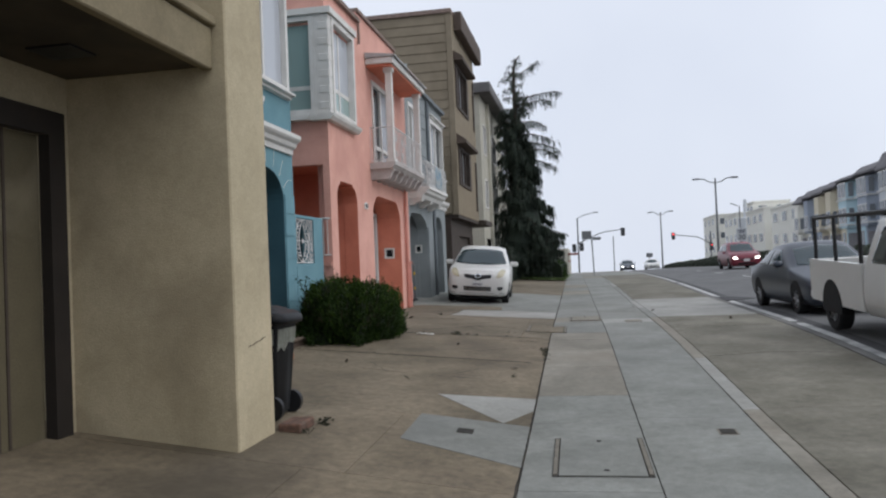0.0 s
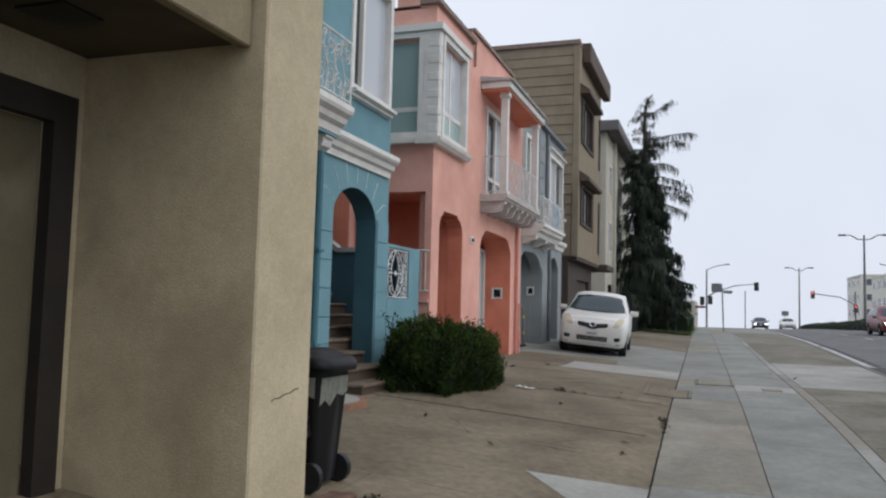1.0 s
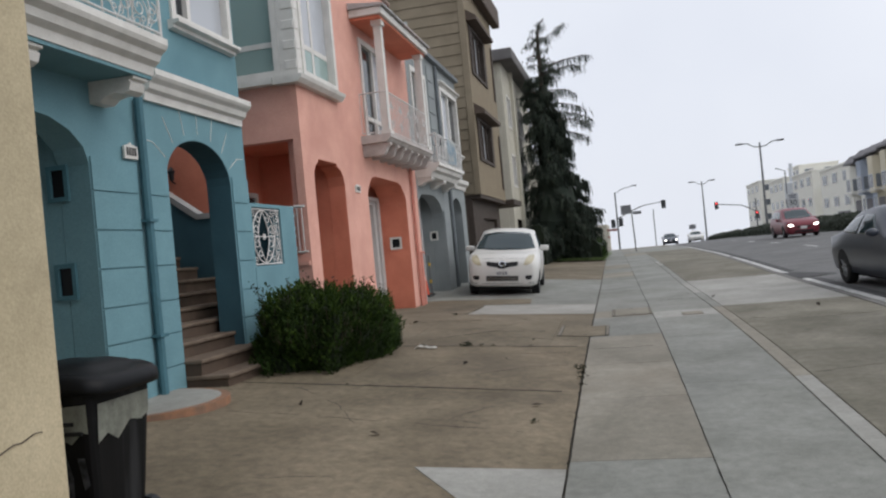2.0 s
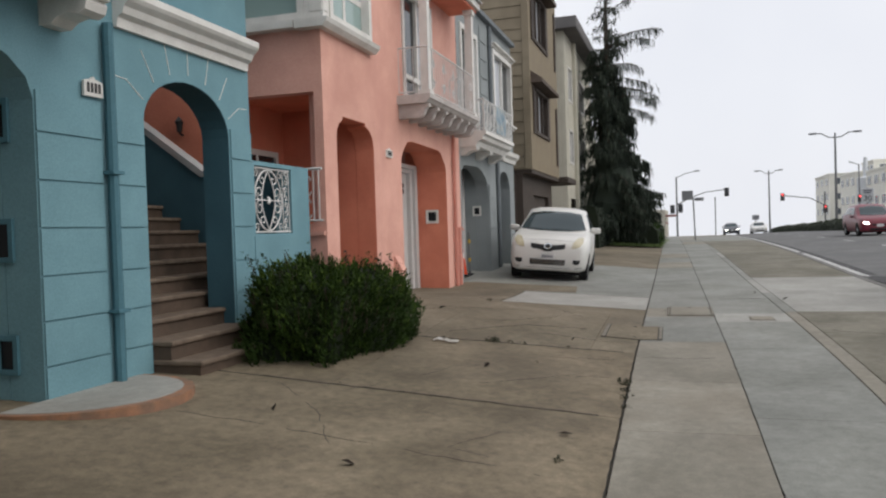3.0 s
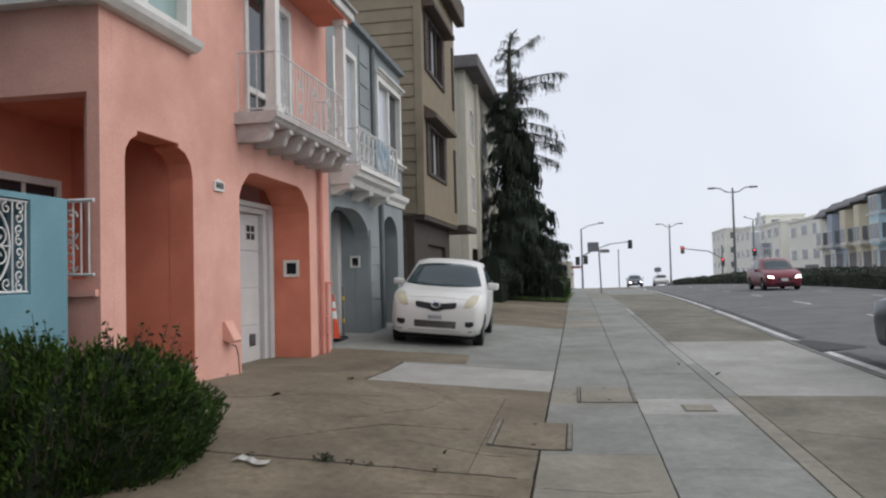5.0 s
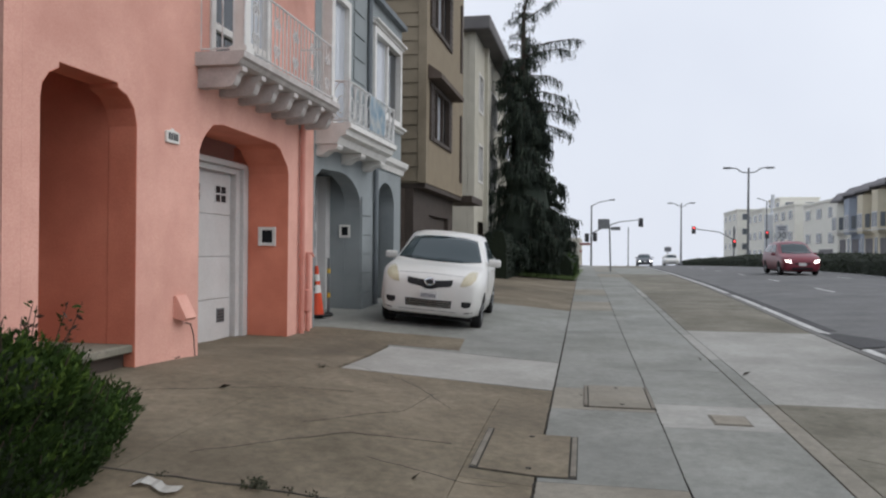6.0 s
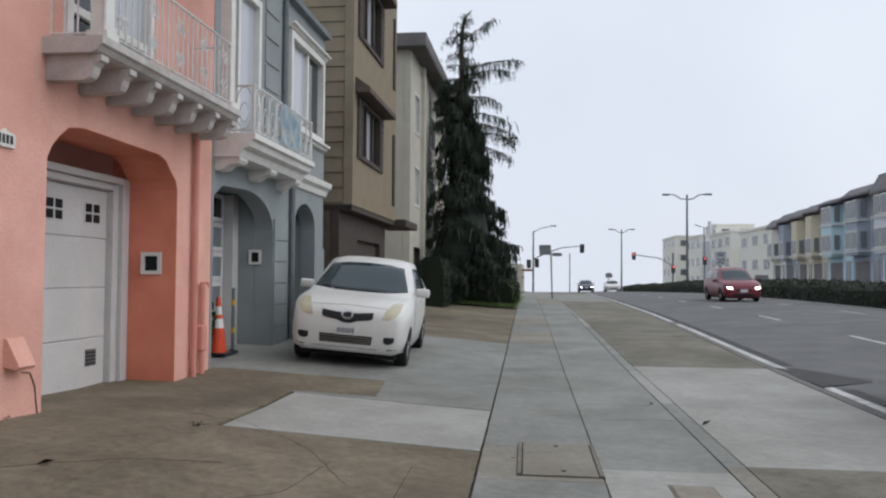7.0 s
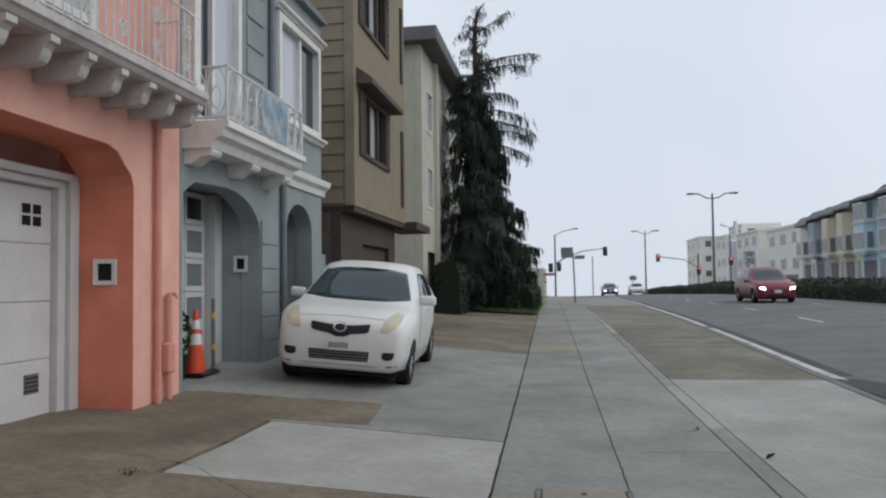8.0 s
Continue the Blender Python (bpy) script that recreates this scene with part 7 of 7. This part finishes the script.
VAN_SIDE = [[(1.55, 1.07), (2.5, 1.09), (2.5, 1.48), (2.0, 1.46)], [(2.58, 1.09), (3.9, 1.11), (3.7, 1.45), (2.58, 1.48)]]
van_hl = [(0.5, 0.60), (0.74, 0.62), (0.77, 0.73), (0.54, 0.70)]
van = simple_car("red_van", "dark red people carrier with lit headlights on the road", M["car_red"], 9.1, 37.5, 2, VAN, VAN_WS, VAN_SIDE, van_hl, dark_front, (0.85, 3.5), 0.32, 0.79)
far_a = simple_car("far_car", "distant car with lit headlights near the crest", M["car_dark"], 4.9, 92, 0, SEDAN, SED_WS, SED_SIDE, SED_HL, dark_front, (0.85, 3.6), 0.31, 0.78)
far_b = simple_car("far_car", "distant pale car near the crest of the road", M["car_white"], 8.3, 96, 0, SEDAN, SED_WS, SED_SIDE, SED_HL, dark_front, (0.85, 3.6), 0.31, 0.78, lit=False)


def pickup():
    t = thing("pickup_truck", "white pickup truck with black ladder rack on the road", "truck")
    paint = M["car_white"]
    st = [(0.0, 0.80, 0.42, 0.62, 0.80, 0.70, 0.84, 0.86), (0.15, 0.90, 0.36, 0.64, 0.92, 0.80, 0.96, 0.98), (1.0, 0.92, 0.34, 0.66, 1.02, 0.84, 1.06, 1.09), (1.35, 0.92, 0.34, 0.66, 1.04, 0.80, 1.12, 1.16), (1.95, 0.92, 0.34, 0.66, 1.06, 0.68, 1.68, 1.74), (2.9, 0.92, 0.34, 0.66, 1.06, 0.68, 1.70, 1.76), (3.05, 0.92, 0.34, 0.66, 1.06, 0.68, 1.66, 1.70), (3.12, 0.915, 0.36, 0.66, 1.0, 0.72, 1.1, 1.14)]
    shell = car_shell(st, 4)
    finish_car(t, shell, paint, M["car_glass"], (0.9,), 0.36, 0.80, [(-0.7, 1.16), (0.7, 1.16), (0.6, 1.62), (-0.6, 1.62)], [[(1.75, 1.12), (2.85, 1.13), (2.8, 1.62), (2.15, 1.62)]], [])
    for s in (1, -1):
        part("bed_side", prism([(s * 0.92, 0.42), (s * 0.93, 0.7), (s * 0.93, 1.1), (s * 0.84, 1.1), (s * 0.84, 0.42)], "y", 3.14, 5.45), paint, t)
    part("tailgate", box(-0.83, 0.83, 5.38, 5.46, 0.55, 1.09, bevel=0.02), paint, t)
    part("bed_floor", box(-0.83, 0.83, 3.14, 5.38, 0.50, 0.58), M["tyre"], t)
    part("rear_bumper", box(-0.9, 0.9, 5.47, 5.62, 0.42, 0.58, bevel=0.03), M["car_white"], t)
    for s in (1, -1):
        wheel_part(t, s * 0.82, 4.45, 0.36, 0.22)
        arch = prism([(4.45 + 0.43 * math.cos(radians(a)), 0.38 + 0.43 * math.sin(radians(a))) for a in range(-12, 193, 12)], "x", s * 0.90, s * 0.936)
        part("wheel_arch", arch, M["tyre"], t)
        part("rack_rail", tube([(s * 0.86, 5.3, 1.78), (s * 0.86, 0.9, 1.86)], 0.03, seg=6), M["black"], t)
        for yy in (3.3, 4.35, 5.3):
            part("rack_post", tube([(s * 0.86, yy, 1.1), (s * 0.86, yy, 1.8)], 0.03, seg=6), M["black"], t)
    for yy in (1.2, 2.4, 3.3, 5.3):
        part("rack_bar", tube([(-0.86, yy, 1.8), (0.86, yy, 1.8)], 0.028, seg=6), M["black"], t)
    place_car(t, 4.78, -2.55, 2)


pickup()
# ---- median, far side of the road and the crest ----
leafy_block("median_hedge", "long dark clipped hedge along the road median", "hedge", 13.2, 15.2, 4, 138, lambda y: ground(14, y) - 0.05, 1.05, 26000, "leaf_hedge", 0.16, 9, lumps=0.16)


def double_lamp(x, y, h, arm, label):
    t = thing("street_lamp", label, "street lamp")
    z = ground(x, y) - 0.1
    part("pole", tube([(x, y, z), (x, y, h)], 0.15, seg=8, taper=0.09), M["pole"], t)
    part("foot", lathe([(0.28, z), (0.26, z + 0.5), (0.16, z + 0.6)], x, y, 10), M["pole"], t)
    for s in (1, -1):
        a = part("arm", tube([(x, y, h - 0.5), (x + s * arm * 0.3, y, h - 0.42), (x + s * arm * 0.6, y, h - 0.02), (x + s * arm, y, h + 0.05)], 0.06, seg=6), M["pole"], t)
        part("lamp_head", box(x + s * arm - 0.4, x + s * arm + 0.4, y - 0.18, y + 0.18, h - 0.08, h + 0.1, bevel=0.05), M["pole"], a)


double_lamp(14.6, 83, 10.0, 2.1, "tall grey street lamp with two arms in the median")
double_lamp(12.2, 126, 9.0, 1.7, "distant grey street lamp with two short arms")
tl = thing("traffic_signal", "traffic signal on a curved mast arm with a lamp", "traffic signal")
sx, sy = -1.35, 100
part("pole", tube([(sx, sy, ground(sx, sy) - 0.1), (sx, sy, 7.2)], 0.13, seg=8, taper=0.09), M["pole"], tl)
part("lamp_arm", tube([(sx, sy, 7.1), (sx + 1.0, sy, 7.6), (sx + 2.4, sy, 7.85)], 0.05, seg=6), M["pole"], tl)
part("lamp_head", box(sx + 2.2, sx + 2.9, sy - 0.15, sy + 0.15, 7.8, 7.95, bevel=0.04), M["pole"], tl)
part("mast_arm", tube([(sx, sy, 3.6), (sx + 1.5, sy, 4.4), (sx + 3.5, sy, 5.1), (sx + 6.0, sy, 5.35)], 0.09, seg=6, taper=0.05), M["pole"], tl)
for hx, hz in ((4.75, 4.45), (-0.9, 2.6), (-1.9, 2.5)):
    hd = part("signal_head", box(hx - 0.28, hx + 0.28, sy - 0.5, sy - 0.2, hz, hz + 1.1, bevel=0.04), M["signal_dark"], tl)
    for k in range(3):
        part("lens", lathe([(0.10, 0), (0.10, 0.04)], 0, 0, 12), M["black"], hd).matrix_local = Matrix.Translation((hx, sy - 0.50, hz + 0.2 + 0.35 * k)) @ Matrix.Rotation(radians(90), 4, "X")
t2 = thing("traffic_signal", "distant traffic signal on a mast arm showing red", "traffic signal")
part("pole", tube([(20.7, 130, ground(20.7, 130) - 0.1), (20.7, 130, 5.5)], 0.12, seg=8), M["pole"], t2)
part("mast_arm", tube([(20.7, 130, 3.4), (18.5, 130, 4.6), (14.8, 130, 5.1)], 0.08, seg=6), M["pole"], t2)
for hx, hz in ((14.5, 4.3), (20.7, 2.2), (25.6, 3.6)):
    hd = part("signal_head", box(hx - 0.3, hx + 0.3, 129.5, 129.8, hz, hz + 1.2, bevel=0.04), M["signal_dark"], t2)
    part("red_lens", lathe([(0.12, 0), (0.12, 0.04)], 0, 0, 12), M["red_light"], hd).matrix_local = Matrix.Translation((hx, 129.49, hz + 0.95)) @ Matrix.Rotation(radians(90), 4, "X")
part("pole", tube([(25.6, 130, ground(25.6, 130) - 0.1), (25.6, 130, 9.5), (24.2, 130, 10.0)], 0.1, seg=8), M["pole"], t2)

# signs on thin posts
sg = thing("street_sign", "grey street sign seen from behind on a thin post", "sign")
zs = ground(0.3, 45)
part("post", tube([(0.3, 45, zs - 0.1), (0.22, 45, 2.85)], 0.045, seg=6), M["pole"], sg)
part("sign_plate", box(-0.45, 0.22, 44.9, 44.94, 2.62, 3.2, bevel=0.01), M["sign_back"], sg)
part("sign_plate", box(0.3, 0.85, 45.06, 45.09, 2.55, 2.75), M["sign_back"], sg)
s2 = thing("street_sign", "small distant sign on a thin post", "sign")
part("post", tube([(8.9, 110, ground(8.9, 110) - 0.1), (8.9, 110, 2.1)], 0.06, seg=6), M["pole"], s2)
part("sign_plate", box(8.45, 9.35, 109.9, 109.95, 1.4, 2.0), M["sign_back"], s2)
s3 = thing("utility_pole", "thin distant utility pole beyond the crest", "pole")
part("post", tube([(5.0, 150, ground(5, 150) - 0.1), (5.0, 150, 6.0)], 0.1, seg=6), M["pole"], s3)
sp = thing("speed_sign", "white speed limit sign reading 30 on a post in the hedge", "sign")
part("post", tube([(13.35, 62, ground(13.3, 62) - 0.1), (13.35, 62, 3.5)], 0.05, seg=6), M["pole"], sp)
part("sign_plate", box(12.9, 13.8, 61.92, 61.95, 2.35, 3.45, bevel=0.01), M["sign_white"], sp)
for k, w in ((0, 0.6), (1, 0.5)):
    part("bar", box(13.35 - w / 2, 13.35 + w / 2, 61.905, 61.92, 3.22 - 0.17 * k, 3.33 - 0.17 * k), M["plate_ink"], sp)
cv = bpy.data.curves.new("digits", "FONT")
cv.body, cv.size, cv.align_x, cv.extrude = "30", 0.62, "CENTER", 0.005
digits = new("digits", cv)
bpy.context.view_layer.update()
dg = bpy.context.evaluated_depsgraph_get()
dmesh = bpy.data.meshes.new_from_object(digits.evaluated_get(dg))
bpy.data.objects.remove(digits)
dmesh.materials.clear()
dmesh.materials.append(M["black"])
dob = new("digits", dmesh)
dob.parent = sp
dob.matrix_local = Matrix.Translation((13.35, 61.90, 2.47)) @ Matrix.Rotation(radians(90), 4, "X")


def far_house(y0, w, h, colour, roof, seed):
    """A narrow row house across the road: garage below, bay windows over two floors, mansard roof."""
    r = random.Random(seed)
    x = 27.0
    zb = ground(26, y0) - 1.0
    z0 = 0.9
    t = thing("row_house", {"far_grey": "pale grey row house with bay windows across the road", "far_blue": "light blue row house with bay windows across the road", "far_yellow": "yellow row house with bay windows across the road", "far_slate": "slate blue row house with bay windows across the road", "far_cream": "cream row house with bay windows across the road"}[colour], "house", group="row houses across the road")
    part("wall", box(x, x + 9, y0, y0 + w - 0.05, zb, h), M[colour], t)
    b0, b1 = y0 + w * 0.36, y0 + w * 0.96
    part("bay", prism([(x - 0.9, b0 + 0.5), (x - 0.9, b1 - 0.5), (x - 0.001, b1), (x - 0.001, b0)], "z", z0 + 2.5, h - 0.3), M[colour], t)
    for fl in (0, 1):
        zc = z0 + 3.1 + fl * 2.6
        if zc + 1.4 > h:
            continue
        for u0, u1 in ((0.06, 0.27),):
            wy0, wy1 = y0 + w * u0, y0 + w * u1
            wn_ = part("window", box(x - 0.05, x - 0.004, wy0 - 0.1, wy1 + 0.1, zc - 0.1, zc + 1.5), M["white"], t)
            part("pane", box(x - 0.07, x - 0.052, wy0, wy1, zc, zc + 1.4), M["far_glass"], wn_)
        for k in range(2):
            c0 = b0 + 0.6 + k * (b1 - b0 - 1.2) * 0.54
            c1 = c0 + (b1 - b0 - 1.2) * 0.46
            wn_ = part("window", box(x - 0.94, x - 0.904, c0 - 0.08, c1 + 0.08, zc - 0.1, zc + 1.5), M["white"], t)
            part("pane", box(x - 0.96, x - 0.942, c0, c1, zc, zc + 1.4), M["far_glass"], wn_)
        # side light of the bay, facing down the street
        wn_ = part("window", prism([(x - 0.70, b0 + 0.33), (x - 0.30, b0 + 0.11), (x - 0.32, b0 + 0.07), (x - 0.72, b0 + 0.29)], "z", zc, zc + 1.4), M["far_glass"], t)
        part("sill", box(x - 1.0, x - 0.001, b0 - 0.05, b1 + 0.05, zc - 0.35, zc - 0.22), M["white"], t)
    part("garage_door", box(x - 0.03, x - 0.003, y0 + w * 0.4, y0 + w * 0.9, zb, z0 + 2.0), M["far_roof"], t)
    part("doorway", box(x - 0.03, x - 0.003, y0 + w * 0.08, y0 + w * 0.28, zb, z0 + 2.1), M["far_glass"], t)
    part("roof", prism([(x - 1.0, h), (x - 1.0, h + 0.18), (x - 0.2, h + 0.35 + roof), (x + 9, h + 0.35 + roof), (x + 9, h)], "y", y0 - 0.02, y0 + w - 0.06), M["far_roof"], t)
    return t


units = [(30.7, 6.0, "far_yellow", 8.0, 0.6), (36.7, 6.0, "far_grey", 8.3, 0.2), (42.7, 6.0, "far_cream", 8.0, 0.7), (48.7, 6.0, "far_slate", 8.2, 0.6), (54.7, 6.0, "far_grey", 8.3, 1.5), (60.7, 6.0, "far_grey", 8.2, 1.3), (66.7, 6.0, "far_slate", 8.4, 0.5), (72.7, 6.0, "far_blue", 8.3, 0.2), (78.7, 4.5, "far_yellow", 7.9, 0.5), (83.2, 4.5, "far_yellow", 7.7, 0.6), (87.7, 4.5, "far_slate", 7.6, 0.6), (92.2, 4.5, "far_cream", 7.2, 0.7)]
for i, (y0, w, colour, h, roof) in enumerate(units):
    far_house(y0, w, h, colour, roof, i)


def block(x0, x1, y0, y1, h, label, cols, rows, m="far_cream"):
    t = thing("apartment_block", label, "building", group="far apartment blocks")
    zb = ground(x0, y0) - 2
    part("wall", box(x0, x1, y0, y1, zb, h), M[m], t)
    part("parapet", box(x0 - 0.15, x1 + 0.15, y0 - 0.15, y1 + 0.15, h + 0.003, h + 0.3), M[m], t)
    for r_ in range(rows):
        z = h - 1.9 - r_ * 3.1
        for c in range(cols):
            cx = x0 + (x1 - x0) * (c + 0.5) / cols
            w = part("window", box(cx - 0.85, cx + 0.85, y0 - 0.06, y0 - 0.003, z - 0.1, z + 1.3), M["white"], t)
            part("pane", box(cx - 0.75, cx + 0.75, y0 - 0.08, y0 - 0.062, z, z + 1.2), M["far_glass"], w)
        for c in range(3):
            cy = y0 + (y1 - y0) * (c + 0.5) / 3
            w = part("window", box(x0 - 0.06, x0 - 0.003, cy - 1.2, cy + 1.2, z - 0.1, z + 1.3), M["white"], t)
            part("pane", box(x0 - 0.08, x0 - 0.062, cy - 1.1, cy + 1.1, z, z + 1.2), M["far_glass"], w)
    part("ground_opening", box(x0 - 0.05, x0 - 0.004, y0 + 2, y0 + (y1 - y0) * 0.5, zb, zb + 4.2), M["far_roof"], t)


block(27, 40, 97, 113, 7.6, "cream low apartment block beside the row houses", 3, 2)
block(27, 40, 118, 132, 8.2, "cream flat-roofed apartment block beyond the row houses", 3, 3)
block(27, 45, 140, 154, 8.7, "cream apartment block with long windows in haze", 4, 3)
block(28, 46, 172, 190, 10.2, "pale cream apartment block in the haze", 5, 3)
block(33, 40, 156, 166, 11.6, "tall narrow cream block rising behind", 2, 4)
ch = thing("chimney", "thin dark flue rising between the blocks", "chimney")
part("flue", lathe([(1.3, 0), (1.3, 7.6), (0.35, 7.8), (0.3, 10.9)], 27.5, 135, 10), M["far_grey"], ch)
white_van = simple_car("parked_van", "white van with a red stripe across the median", M["car_white"], 19.5, 88, 0, VAN, VAN_WS, VAN_SIDE, van_hl, [], (0.85, 3.5), 0.32, 0.79, lit=False)
# houses along the near side beyond the tree
nb = thing("corner_building", "low building and awning at the far corner", "building")
part("wall", box(-14, -3.0, 108, 125, -3, 3.2), M["offwhite"], nb)
part("awning", box(-3.0, -1.6, 108, 112, 2.2, 2.5), M["awning"], nb)
part("wall_band", box(-3.0, -2.98, 108, 125, 1.2, 1.5), M["awning"], nb)
# unseen house added behind the viewer, near side; closes the street to southern sky
rc = thing("unseen_house", "plain unseen stucco house added behind the viewer", "house")
part("wall", box(-14, -4.8, -30, -12.35, -2, 8), M["offwhite"], rc)
